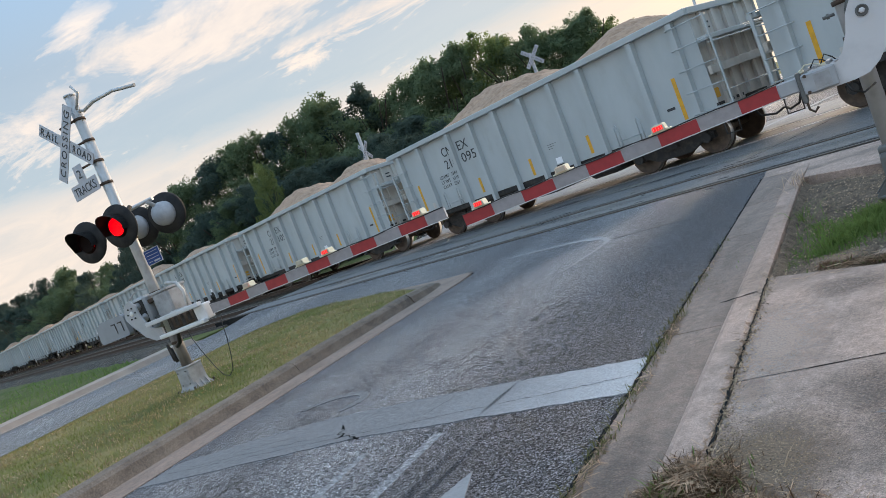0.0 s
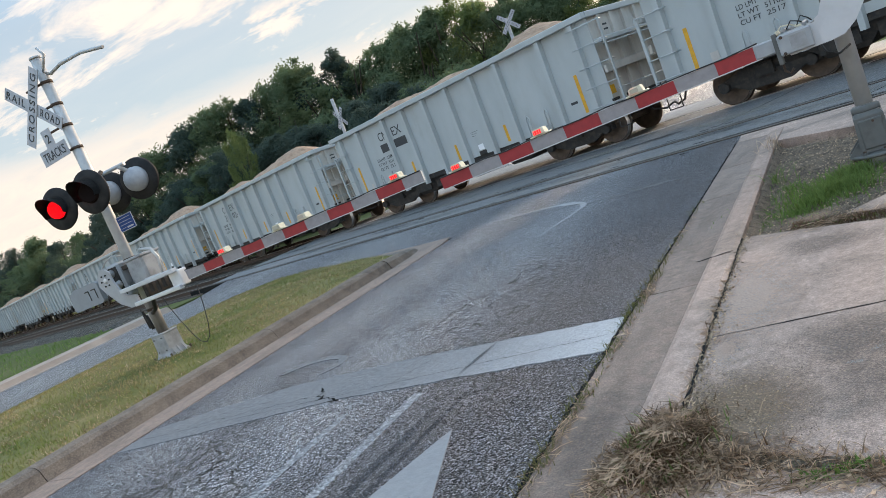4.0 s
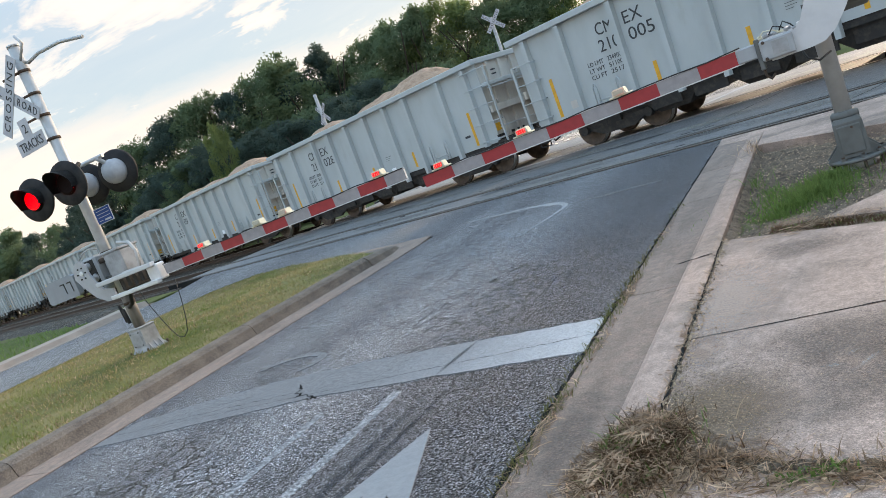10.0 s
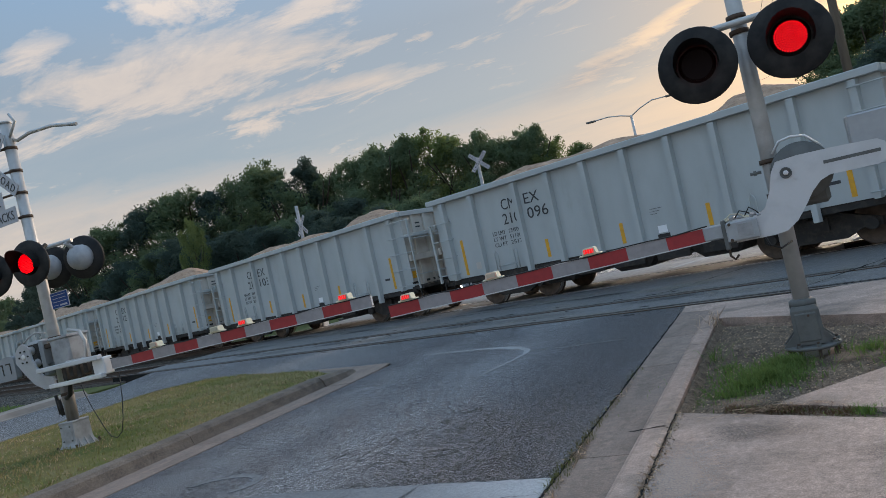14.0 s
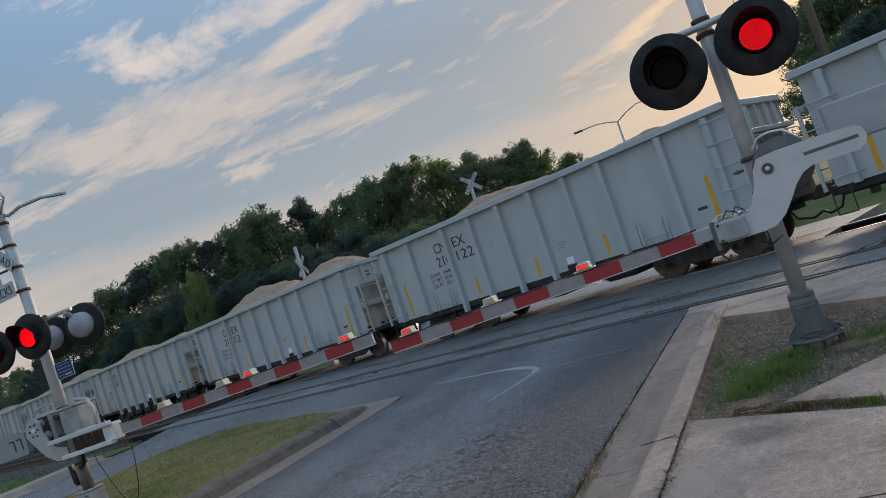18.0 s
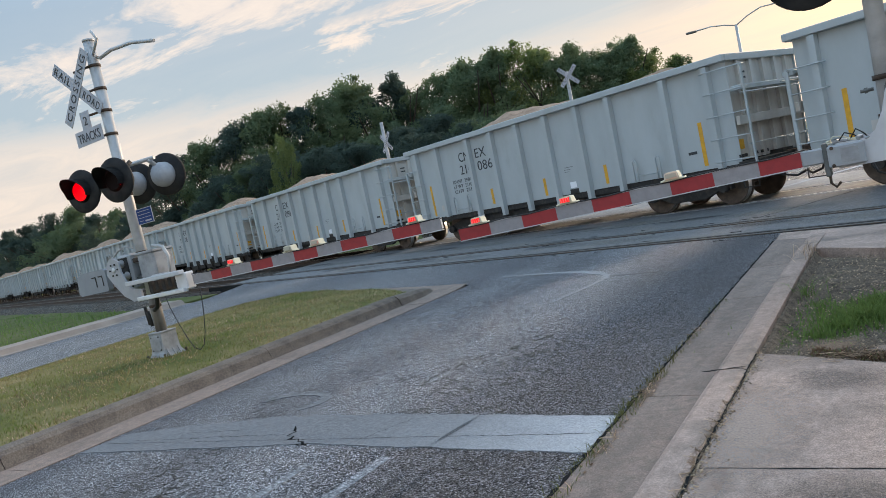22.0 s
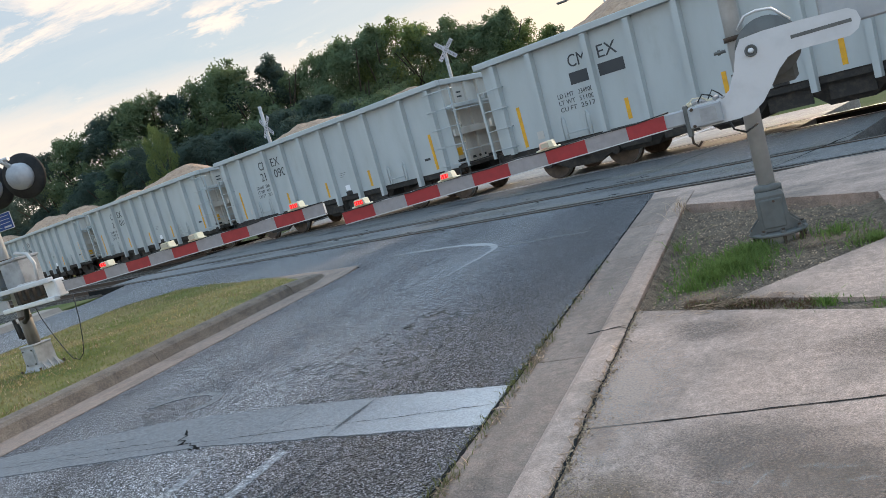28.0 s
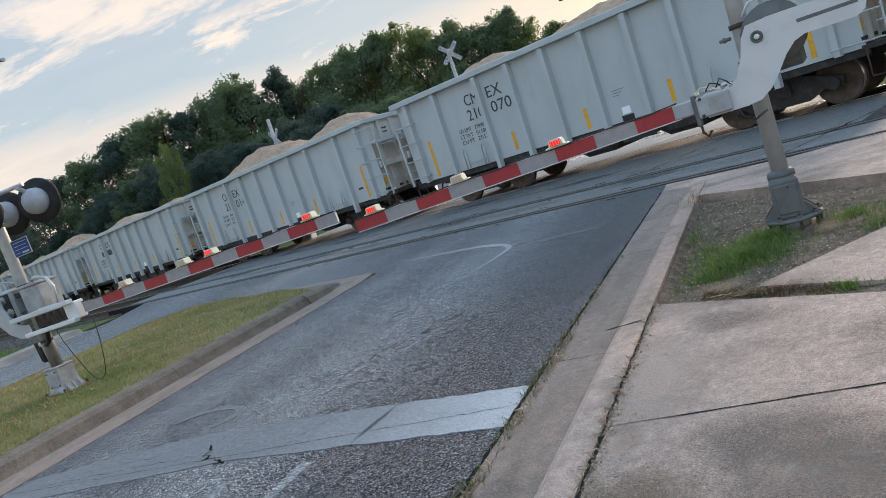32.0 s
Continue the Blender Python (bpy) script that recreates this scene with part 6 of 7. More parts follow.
    for x in (-0.07, 0.595):
        part("lamp_bracket", R((x, Y - 0.10, 2.72), (x, Y - 0.20, 2.50), 0.025, 8), M_BLACK, g)
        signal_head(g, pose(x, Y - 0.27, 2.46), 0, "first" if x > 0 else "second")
    crossbuck(g, pose(0.27, Y - 0.09, 4.20), 1.12)
    tracks_sign(g, pose(0.275, Y - 0.085, 3.635) @ Matrix.Scale(0.94, 4))


def median_gate():
    X, Y = -7.945, 6.57
    lean = Matrix.Translation((X, Y, 0.2)) @ pose(0, 0, 0, 0, -1.2, 0) @ Matrix.Translation((-X, -Y, -0.2))
    g = thing("crossing_gate", "lowered crossing gate on a galvanised mast in the grassy island", "crossing gate", "crossing gates")
    g.matrix_world = lean
    part("mast", R((X, Y, 0.15), (X, Y, 4.26), 0.068, 18), M_GALV, g, "galvanised steel pole")
    part("mast_cap", R((X, Y, 4.26), (X, Y, 4.285), 0.074, 18), M_GALV, g)
    # cast foot: a plate, a skirt that flares out to it, a square box and its lid
    part("base_plate", B(X - 0.19, X + 0.19, Y - 0.19, Y + 0.19, 0.14, 0.19, 0.012), M_CABINET_PALE, g)
    bm = bmesh.new()
    rings = [[bm.verts.new((X + w * cx, Y + w * cy, z)) for cx, cy in ((-1, -1), (1, -1), (1, 1), (-1, 1))] for z, w in ((0.19, 0.175), (0.215, 0.15), (0.25, 0.13), (0.29, 0.122), (0.50, 0.118))]
    for lo, hi in zip(rings, rings[1:]):
        for i in range(4):
            bm.faces.new((lo[i], lo[(i + 1) % 4], hi[(i + 1) % 4], hi[i]))
    bm.faces.new(rings[0][::-1])
    bm.faces.new(rings[-1])
    part("junction_box", bm, M_CABINET_PALE, g, "worn grey cast junction box with a flared foot")
    part("box_lid", B(X - 0.128, X + 0.128, Y - 0.128, Y + 0.128, 0.495, 0.52, 0.008), M_CABINET_PALE, g)
    part("box_door", B(X - 0.09, X + 0.09, Y - 0.130, Y - 0.117, 0.275, 0.475, 0.008), M_CABINET_PALE, g)
    for dx, z in ((-0.075, 0.29), (0.075, 0.29), (-0.075, 0.46), (0.075, 0.46)):
        part("door_screw", R((X + dx, Y - 0.138, z), (X + dx, Y - 0.129, z), 0.010, 6), M_CAR_DARK, g)
    for sy in (-0.085, 0.0, 0.085):
        part("foot_rib", plate_xz(bmesh.new(), [(X + 0.118, 0.19), (X + 0.18, 0.19), (X + 0.118, 0.31)], Y + sy - 0.008, Y + sy + 0.008), M_CABINET_PALE, g)
    for dx in (-0.165, 0.165):
        for dy in (-0.165, 0.165):
            part("anchor_bolt", R((X + dx, Y + dy, 0.18), (X + dx, Y + dy, 0.24), 0.014, 6), M_RUST, g)
    part("stained_sleeve", R((X, Y, 0.51), (X, Y, 0.98), 0.0715, 18), M_SLEEVE, g, "brown stained lower length of the pole")
    for dx, z0, z1 in ((-0.11, 0.62, 0.86), (-0.075, 0.60, 0.80)):
        part("cable_gland", R((X + dx, Y - 0.06, z0), (X + dx - 0.02, Y - 0.06, z1), 0.022, 8), M_CAR_DARK, g)
    pole_bands(g, X, Y, (0.85, 1.55, 2.30, 2.72, 3.08, 3.38, 3.66, 3.95))
    for z in (3.08, 3.38, 3.66, 3.95):
        part("sign_bracket", R((X, Y - 0.06, z), (X - 0.30, Y - 0.10, z), 0.015, 6), M_RUST, g)
    # open conduit at the top
    part("bell_wire", tube(bmesh.new(), [(X, Y, 4.08), (X + 0.12, Y + 0.02, 4.02), (X + 0.35, Y + 0.02, 4.05), (X + 0.75, Y + 0.02, 4.02), (X + 1.15, Y + 0.02, 3.92)], 0.022, 6), M_GALV, g, "bare grey conduit end")
    part("bell_wire", tube(bmesh.new(), [(X, Y, 4.05), (X + 0.14, Y - 0.05, 4.12), (X + 0.24, Y - 0.05, 4.22), (X + 0.16, Y - 0.05, 4.34)], 0.018, 6), M_GALV, g)
    crossbuck(g, pose(X - 0.30, Y - 0.12, 3.745))
    tracks_sign(g, pose(X - 0.275, Y - 0.12, 3.14) @ Matrix.Scale(0.84, 4))
    # lamps: a pair towards each approach
    part("cross_arm", R((X - 0.50, Y - 0.12, 2.64), (X + 0.50, Y + 0.14, 2.66), 0.025, 10), M_GALV, g)
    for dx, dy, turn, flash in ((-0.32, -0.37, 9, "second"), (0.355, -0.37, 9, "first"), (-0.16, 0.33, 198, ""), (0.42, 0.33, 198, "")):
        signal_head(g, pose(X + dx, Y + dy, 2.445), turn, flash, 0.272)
        part("lamp_bracket", R((X + dx, Y + dy * 0.3, 2.65), (X + dx, Y + dy * 0.8, 2.52), 0.028, 8), M_GALV if dy > 0 else M_BLACK, g)
    sign = part("notice", B(X + 0.215, X + 0.515, Y - 0.10, Y - 0.094, 1.875, 2.07), M_SIGN, g, "small blue notice with a white rim and unreadable lines")
    part("notice_field", B(X + 0.223, X + 0.507, Y - 0.103, Y - 0.1005, 1.883, 2.062), M_SIGN_BLUE, sign)
    for k in range(4):
        part("text_bar", B(X + 0.25, X + (0.48 if k < 3 else 0.33), Y - 0.1055, Y - 0.1035, 2.030 - 0.040 * k, 2.036 - 0.040 * k), M_SIGN, sign)
    part("text_bar", B(X + 0.36, X + 0.48, Y - 0.1055, Y - 0.1035, 1.898, 1.918), M_SIGN, sign)
    # mechanism
    sheet = [(-7.62, 0.966), (-7.80, 0.972), (-7.965, 1.06), (-8.10, 1.21), (-8.205, 1.355), (-8.17, 1.47), (-8.09, 1.545), (-8.01, 1.555), (-7.93, 1.49), (-7.92, 1.36), (-7.86, 1.22), (-7.78, 1.13), (-7.62, 1.10)]
    for y in (Y - 0.37, Y + 0.22):
        part("counterweight_plate", plate_xz(bmesh.new(), sheet, y - 0.012, y + 0.012), M_PLATE, g, "bent grey aluminium arm plate")
    part("gate_motor", B(-8.29, -8.03, Y - 0.15, Y + 0.16, 1.10, 1.57, 0.03), M_ALU_GREY, g, "grey gate motor housing with bolted ports")
    # dark plate on the face stands for the shade in the open housing
    part("motor_recess", B(-8.25, -8.06, Y - 0.158, Y - 0.151, 1.14, 1.53), M_CAR_DARK, g)
    for z, x in ((1.46, -8.17), (1.30, -8.11), (1.22, -8.17)):
        part("motor_boss", lathe(bmesh.new(), [(0.052, Y - 0.158), (0.052, Y - 0.175), (0.030, Y - 0.178), (0.030, Y - 0.225), (0.016, Y - 0.232)], 12, "Y", (x, 0, z)), M_CABINET_PALE, g)
    part("control_box", B(-7.86, -7.54, Y - 0.16, Y + 0.14, 1.17, 1.53, 0.025), M_CABINET_PALE, g, "worn grey control box beside the pole")
    part("control_lid", B(-7.87, -7.53, Y - 0.17, Y + 0.15, 1.515, 1.55, 0.008), M_CABINET_PALE, g)
    part("clamp", B(-8.04, -7.85, Y - 0.10, Y + 0.10, 1.44, 1.50, 0.01), M_RUST, g, "rusty clamp round the pole")
    part("clamp", B(-8.04, -7.85, Y - 0.10, Y + 0.10, 1.20, 1.26, 0.01), M_CABINET, g)
    part("contact_rod", tube(bmesh.new(), [(-8.26, Y - 0.2, 1.56), (-8.12, Y - 0.2, 1.63), (-7.98, Y - 0.2, 1.66), (-7.90, Y - 0.14, 1.62)], 0.010, 6), M_GALV, g)
    part("pivot_cap", lathe(bmesh.new(), [(0.035, Y - 0.382), (0.03, Y - 0.392), (0.012, Y - 0.395)], 14, "Y", (-8.04, 0, 1.40)), M_ALU, g)
    for k in range(6):
        a = 2 * math.pi * k / 6
        part("bolt_head", R((-8.04 + 0.075 * math.cos(a), Y - 0.382, 1.40 + 0.075 * math.sin(a)), (-8.04 + 0.075 * math.cos(a), Y - 0.392, 1.40 + 0.075 * math.sin(a)), 0.012, 6), M_BLACK, g)
    slab = part("counterweight", plate_xz(bmesh.new(), [(-8.87, 1.20), (-8.83, 1.165), (-8.255, 1.165), (-8.235, 1.19), (-8.235, 1.43), (-8.30, 1.452), (-8.74, 1.452), (-8.78, 1.425), (-8.84, 1.42)], Y - 0.38, Y - 0.31), M_SLAB, g, "flat grey counterweight with dark marks")
    for x in (-8.46, -8.32):
        part("text_bar", B(x, x + 0.016, Y - 0.386, Y - 0.383, 1.24, 1.36), M_CAR_DARK, slab)
        part("text_bar", B(x - 0.075, x + 0.016, Y - 0.386, Y - 0.383, 1.36, 1.375), M_CAR_DARK, slab)
    part("arm_channel", B(-7.79, -6.775, Y - 0.46, Y - 0.38, 1.17, 1.225, 0.008), M_ALU_WHITE, g, "white channel that carries the arm")
    part("arm_channel", B(-7.63, -6.77, Y - 0.46, Y - 0.38, 0.965, 1.015, 0.008), M_ALU, g)
    part("arm_adapter", B(-6.93, -6.74, Y - 0.41, Y - 0.28, 0.99, 1.19, 0.012), M_ALU, g, "cast adapter that holds the arm")
    for i in range(5):
        part("linkage", B(-7.50 + 0.12 * i, -7.43 + 0.12 * i, Y - 0.36, Y - 0.12, 1.02 + 0.03 * (i % 2), 1.17, 0.01), M_CAR_DARK, g)
    part("guard_hoop", tube(bmesh.new(), [(-7.45, Y - 0.3, 1.22), (-7.12, Y - 0.3, 1.22), (-7.08, Y - 0.3, 1.42), (-7.14, Y - 0.3, 1.54), (-7.32, Y - 0.3, 1.585)], 0.020, 8), M_GALV, g)
    part("conduit", tube(bmesh.new(), [(X + 0.26, Y - 0.16, 1.12), (X + 0.27, Y - 0.14, 0.98), (X + 0.20, Y - 0.12, 0.84), (X + 0.07, Y - 0.08, 0.80)], 0.028, 8), M_RUBBER, g)
    part("hanging_cable", tube(bmesh.new(), [(-7.22, Y - 0.37, 0.96), (-7.19, Y - 0.37, 0.82), (-7.10, Y - 0.37, 0.60), (-7.0, Y - 0.37, 0.40), (-6.93, Y - 0.37, 0.30), (-6.84, Y - 0.37, 0.27), (-6.75, Y - 0.37, 0.33), (-6.69, Y - 0.37, 0.47), (-6.63, Y - 0.37, 0.70), (-6.59, Y - 0.37, 0.98)], 0.005, 6), M_RUBBER, g)
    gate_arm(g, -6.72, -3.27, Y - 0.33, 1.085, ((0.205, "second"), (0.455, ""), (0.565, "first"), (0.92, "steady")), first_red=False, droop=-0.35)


east_gate()
median_gate()


def far_mast(x, y, z, label, top, turn):
    m = thing("crossing_mast", label, "crossing sign", "far crossing masts")
    part("mast", R((x, y, -0.3), (x, y, top), 0.065, 12), M_CABINET_PALE, m)
    part("mast_base", B(x - 0.2, x + 0.2, y - 0.2, y + 0.2, -0.3, 0.3, 0.03), M_ALU, m)
    crossbuck(m, pose(x + 0.10, y - 0.10, z, 0, 0, turn), 0.88)
    for dx in (-0.38, 0.38):
        ob = part("signal_head", lathe(bmesh.new(), [(0.05, 0.10), (0.29, 0.03), (0.30, 0.0), (0.15, -0.03)], 20), M_BLACK, m)
        ob.matrix_basis = pose(x + dx, y - 0.2, 2.5)


far_mast(-9.6, 27.0, 4.82, "far crossing sign on a grey mast beyond the train", 5.0, 25)
far_mast(-16.3, 24.4, 3.95, "far crossing sign on a grey mast beside the other carriageway", 4.75, -22)


def street_lamp(x, y, h):
    m = thing("street_lamp", "tall grey street lamp with two curved arms", "street lamp")
    part("pole", R((x, y, -0.3), (x, y, h), 0.11, 10, r2=0.07), M_GALV, m)
    for sg, hx in ((-1, 0.35), (1, 0.7)):
        part("lamp_arm", tube(bmesh.new(), [(x, y, h - 0.05), (x + sg * 0.6, y, h + 0.2 * hx * 2), (x + sg * 1.3, y, h + 0.75 * hx), (x + sg * 2.1, y, h + 0.72 * hx)], 0.035, 6), M_GALV, m)
        part("lamp_head", B(min(x + sg * 2.05, x + sg * 2.6), max(x + sg * 2.05, x + sg * 2.6), y - 0.13, y + 0.13, h + 0.70 * hx - 0.05, h + 0.70 * hx + 0.05, 0.02), M_CABINET, m)


street_lamp(-6.25, 44.5, 7.25)


def utility_pole(x, y, h):
    m = thing("utility_pole", "dark wooden utility pole with crossarm and wires", "utility pole")
    part("pole", R((x, y, -0.3), (x, y, h), 0.17, 12, r2=0.12), M_POLE, m)
    part("crossarm", B(x - 0.75, x + 0.75, y - 0.06, y + 0.06, h - 0.45, h - 0.33), M_POLE, m)
    for dx in (-0.7, 0.7, 0.0):
        zz = h - 0.33 if dx else h
        part("insulator", R((x + dx, y, zz), (x + dx, y, zz + 0.16), 0.045, 8), M_CABINET, m)
    part("transformer", R((x - 0.32, y, h - 5.0), (x - 0.32, y, h - 4.2), 0.2, 12), M_CABINET, m)
    for dx, zz in ((-0.7, h - 0.17), (0.0, h + 0.16), (0.7, h - 0.17), (0.1, h - 2.0), (0.15, h - 2.4), (-0.1, h - 2.9)):
        bm = bmesh.new()
        for y1, x1 in ((-60, 5.5), (70, 1.2)):
            pts = []
            for i in range(13):
                f = i / 12
                pts.append((x + dx + (x1 - x) * f, y + (y1 - y) * f, zz - 1.6 * math.sin(math.pi * f)))
            tube(bm, pts, 0.013, 4)
        part("wire", bm, M_RUBBER, m)


utility_pole(3.35, 30.1, 13.4)

# ---- trees ----


def tree_meshes(seed, height, spread, leaf, spire=False):
    """Trunk with limbs, and a crown of leaf clumps, around the origin."""
    r = random.Random(seed)
    wood = bmesh.new()
    rod(wood, (0, 0, -0.4), (r.uniform(-.2, .2), r.uniform(-.2, .2), height * 0.45), 0.24, 8, r2=0.14)
    tips = []
    for i in range(11):
        z0 = height * r.uniform(0.22, 0.5)
        a = r.uniform(0, 6.283)
        ln = spread * r.uniform(0.5, 0.95)
        zt = z0 + height * r.uniform(0.12, 0.42)
        tip = (ln * math.cos(a), ln * math.sin(a), min(zt, height * 0.93))
        rod(wood, (0, 0, z0), tip, 0.09, 5, r2=0.03)
        tips.append(tip)
    rod(wood, (0, 0, height * 0.4), (0, 0, height * 0.92), 0.13, 6, r2=0.03)
    verts, faces = [], []
    clumps = []
    n = 58 if not spire else 34
    for i in range(n):
        f = r.random() ** 0.8
        z = height * (0.2 + 0.745 * f)
        lim = spread * (math.sin(math.pi * min(1, 0.22 + 0.78 * f)) ** 0.6 if not spire else (1 - f) * 0.8 + 0.12)
        a, q = r.uniform(0, 6.283), r.random() ** 0.5
        clumps.append((lim * q * math.cos(a), lim * q * math.sin(a), z, r.uniform(0.55, 1.15) * (0.6 if spire else 1.0)))
    # sprays of twigs that stand out of the crown
    for cx, cy, cz, cr in list(clumps):
        a = math.atan2(cy, cx) + r.gauss(0, 0.6)
        k = cr * r.uniform(0.7, 1.15)
        clumps.append((cx + 0.7 * k * math.cos(a), cy + 0.7 * k * math.sin(a), cz + k * r.uniform(0.1, 0.75), r.uniform(0.2, 0.42)))
    for cx, cy, cz, cr in clumps:
        for _ in range(int(330 * cr)):
            d = Vector((r.gauss(0, 1), r.gauss(0, 1), r.gauss(0, 0.8)))
            d = d.normalized() * cr * r.random() ** 0.6
            p = Vector((cx, cy, cz)) + d
            ax = Vector((r.gauss(0, 1), r.gauss(0, 1), r.gauss(0, 1))).normalized()
            bx = ax.orthogonal().normalized()
            s = r.uniform(0.055, 0.12)
            i0 = len(verts)
            verts += [p - ax * s, p + ax * s + bx * s * 0.55, p + ax * s * 0.8 - bx * s * 0.55]
            faces.append((i0, i0 + 1, i0 + 2))
    me = bpy.data.meshes.new("crown")
    me.from_pydata([tuple(v) for v in verts], [], faces)
    me.materials.append(M_LEAF[leaf])
    return finish(wood, "trunk", M_BARK), me


VARIANTS = [tree_meshes(11, 10, 3.6, 0), tree_meshes(12, 10, 3.2, 0), tree_meshes(13, 10, 4.0, 1), tree_meshes(14, 10, 2.9, 1), tree_meshes(15, 10, 2.0, 0, True), tree_meshes(16, 10, 3.4, 2), tree_meshes(17, 10, 3.8, 1)]
WORDS = ["dark green broad tree in the wood behind the railway", "dark green dense tree in the wood behind the railway", "broad leafy green tree behind the railway", "slim leafy green tree behind the railway",
         "dark pointed tree rising above the wood", "bright green sunlit tree behind the railway", "wide leafy green tree behind the railway"]


def tree(v, x, y, h, turn, wide=1.0):
    t = thing("tree", WORDS[v], "tree", "wood behind the railway")
    for nm, me in zip(("trunk", "crown"), VARIANTS[v]):
        part(nm, me, None, t)
    t.matrix_world = Matrix.Translation((x, y, -0.35)) @ pose(0, 0, 0, 0, 0, turn) @ Matrix.Diagonal((h / 10 * wide, h / 10 * wide, h / 10, 1))


r = random.Random(21)
# skyline of the wood: bearing (degrees west of north), and the height that shows at 60 m
SKY = [(67.5, 3.4), (66.6, 4.0), (65.6, 4.6), (64.6, 5.2), (63.6, 4.4), (62.6, 5.0), (61.4, 5.4), (60, 5.7), (58.6, 6.1), (57.2, 6.3), (55.8, 5.6), (54.4, 5.6), (53, 6.4), (51.5, 7.6), (49.6, 8.6), (47.6, 9.4), (45.6, 10.5), (43.8, 10.9),
       (42.0, 11.2), (40.2, 10.8), (38.5, 11.3), (36.6, 12.0), (35.0, 10.4), (33.2, 12.4), (31.5, 10.3), (29.5, 11.0), (27.6, 11.6), (25.6, 11.8), (23.7, 12.0), (21.8, 11.0), (19.7, 10.9),
       (17.8, 10.0), (16.2, 10.3), (14.4, 9.0), (12.8, 8.0), (11.4, 6.8), (-5.5, 12.4), (-7.5, 12.6), (-9, 12.4), (-11.5, 11.6), (-14, 10.4), (-17, 9.6), (-21, 9.6), (-26, 10.0)]


def wood_distance(b, least):
    """Beyond the railway, which runs off to the west at 69.7 degrees."""
    k = math.cos(radians(b)) - 0.37 * math.sin(radians(b))
    return max(least, 17.1 / k * 1.12 + 9) if k > 0.02 else 400.0


for i, (b, h) in enumerate(SKY):
    # darker leaves to the west, paler and hazier ones towards the sun
    v = 4 if abs(b - 33.2) < 0.1 else [0, 1, 0, 3, 1, 6][i % 6] if b > 42 else [6, 1, 2, 3, 0, 6][i % 6] if b > 30 else [2, 6, 3, 5, 2][i % 5]
    a, d = radians(b), wood_distance(b, 60)
    tree(v, 0.3 - d * math.sin(a), 0.3 + d * math.cos(a), 1.75 + (h - 1.4) * d / 60, r.uniform(0, 360), r.uniform(0.85, 1.1))
# fuller, lower trees in front that close the wood
for i in range(54):
    b = 67 - 56 * i / 53
    a, d = radians(b + r.uniform(-0.5, 0.5)), wood_distance(b, r.uniform(45, 54)) * 0.97
    hs = np.interp(b, [11, 20, 30, 45, 52, 67], [4.5, 6.6, 7.5, 7.0, 4.6, 2.4])
    tree(r.choice([0, 1, 0, 1, 0, 3]) if b > 27 else r.choice([2, 3, 0, 6]), 0.3 - d * math.sin(a), 0.3 + d * math.cos(a), 1.75 + (hs - 1.4) * d / 60 * r.uniform(0.85, 1.1), r.uniform(0, 360), 1.15)
for i in range(18):
    b = 69.5 - 12.5 * i / 17
    a, d = radians(b), wood_distance(b, 60) * r.uniform(0.98, 1.06)
    hs = np.interp(b, [57, 60, 63, 66, 70], [5.2, 5.0, 4.4, 3.9, 3.2])
    tree(r.choice([0, 1, 2]), 0.3 - d * math.sin(a), 0.3 + d * math.cos(a), 1.75 + (hs - 1.4) * d / 60, r.uniform(0, 360), 1.5)
for i in range(12):
    a = radians(-4.5 - 24 * i / 11)
    d = r.uniform(48, 66)
    tree(r.choice([0, 1, 2]), 0.3 - d * math.sin(a), 0.3 + d * math.cos(a), r.uniform(7, 9), r.uniform(0, 360), 1.2)
tree(5, -30.0, 33.6, 7.4, 40, 0.42)               # a young pale tree at the edge of the wood

# ---- grass and weeds ----


def blades(name, spots, material, label, lean=0.5):
    """Blades of grass: spots of (x, y, z, height, width)."""
    q = random.Random(len(spots))
    verts, faces = [], []
    for x, y, z, h, w in spots:
        a = q.uniform(0, 6.283)
        dx, dy = math.cos(a), math.sin(a)
        k = q.uniform(0, lean) * h
        i0 = len(verts)
        verts += [(x - dy * w, y + dx * w, z), (x + dy * w, y - dx * w, z), (x + dx * k * 0.4 + dy * w * 0.7, y + dy * k * 0.4 - dx * w * 0.7, z + h * 0.6),
                  (x + dx * k * 0.4 - dy * w * 0.7, y + dy * k * 0.4 + dx * w * 0.7, z + h * 0.6), (x + dx * k, y + dy * k, z + h * q.uniform(0.75, 1.0))]
        faces += [(i0, i0 + 1, i0 + 2, i0 + 3), (i0 + 3, i0 + 2, i0 + 4)]
    me = bpy.data.meshes.new(name)
    me.from_pydata(verts, [], faces)
    me.materials.append(material)
    return tagged(new(name, me), label, "grass", kind="stuff")


def kerb_top(x):
    """Height of the slab, kerb or gutter across the kerb line."""
    return float(np.interp(x, [-1.25, -0.84, -0.77, -0.735, -0.62, -0.6], [0.008, 0.006, 0.129, 0.15, 0.152, 0.135]))


r = random.Random(5)
spots = []
while len(spots) < 42000:
    x, y = r.uniform(-11.7, -6.45), 1.5 + 10.8 * r.random() ** 1.1
    top = np.interp(-x, [6.44, 6.6, 7.1, 9.4, 11.2, 11.8], [9.8, 10.15, 10.5, 11.5, 12.3, 11.7])
    if y < top:
        spots.append((x, y, lawn_z(x, y) - 0.005, r.uniform(0.02, 0.06), r.uniform(0.0025, 0.0045)))
blades("lawn_straw", [(x + 0.01, y, z, h * 0.9, w) for x, y, z, h, w in spots if noise.noise((x * 1.1, y * 1.1, 3.0)) + 0.5 * noise.noise((x * 3.1, y * 3.1, 7.0)) > -0.02][::2], M_BLADE_DRY, "dry straw among the mown grass of the island", 2.4)
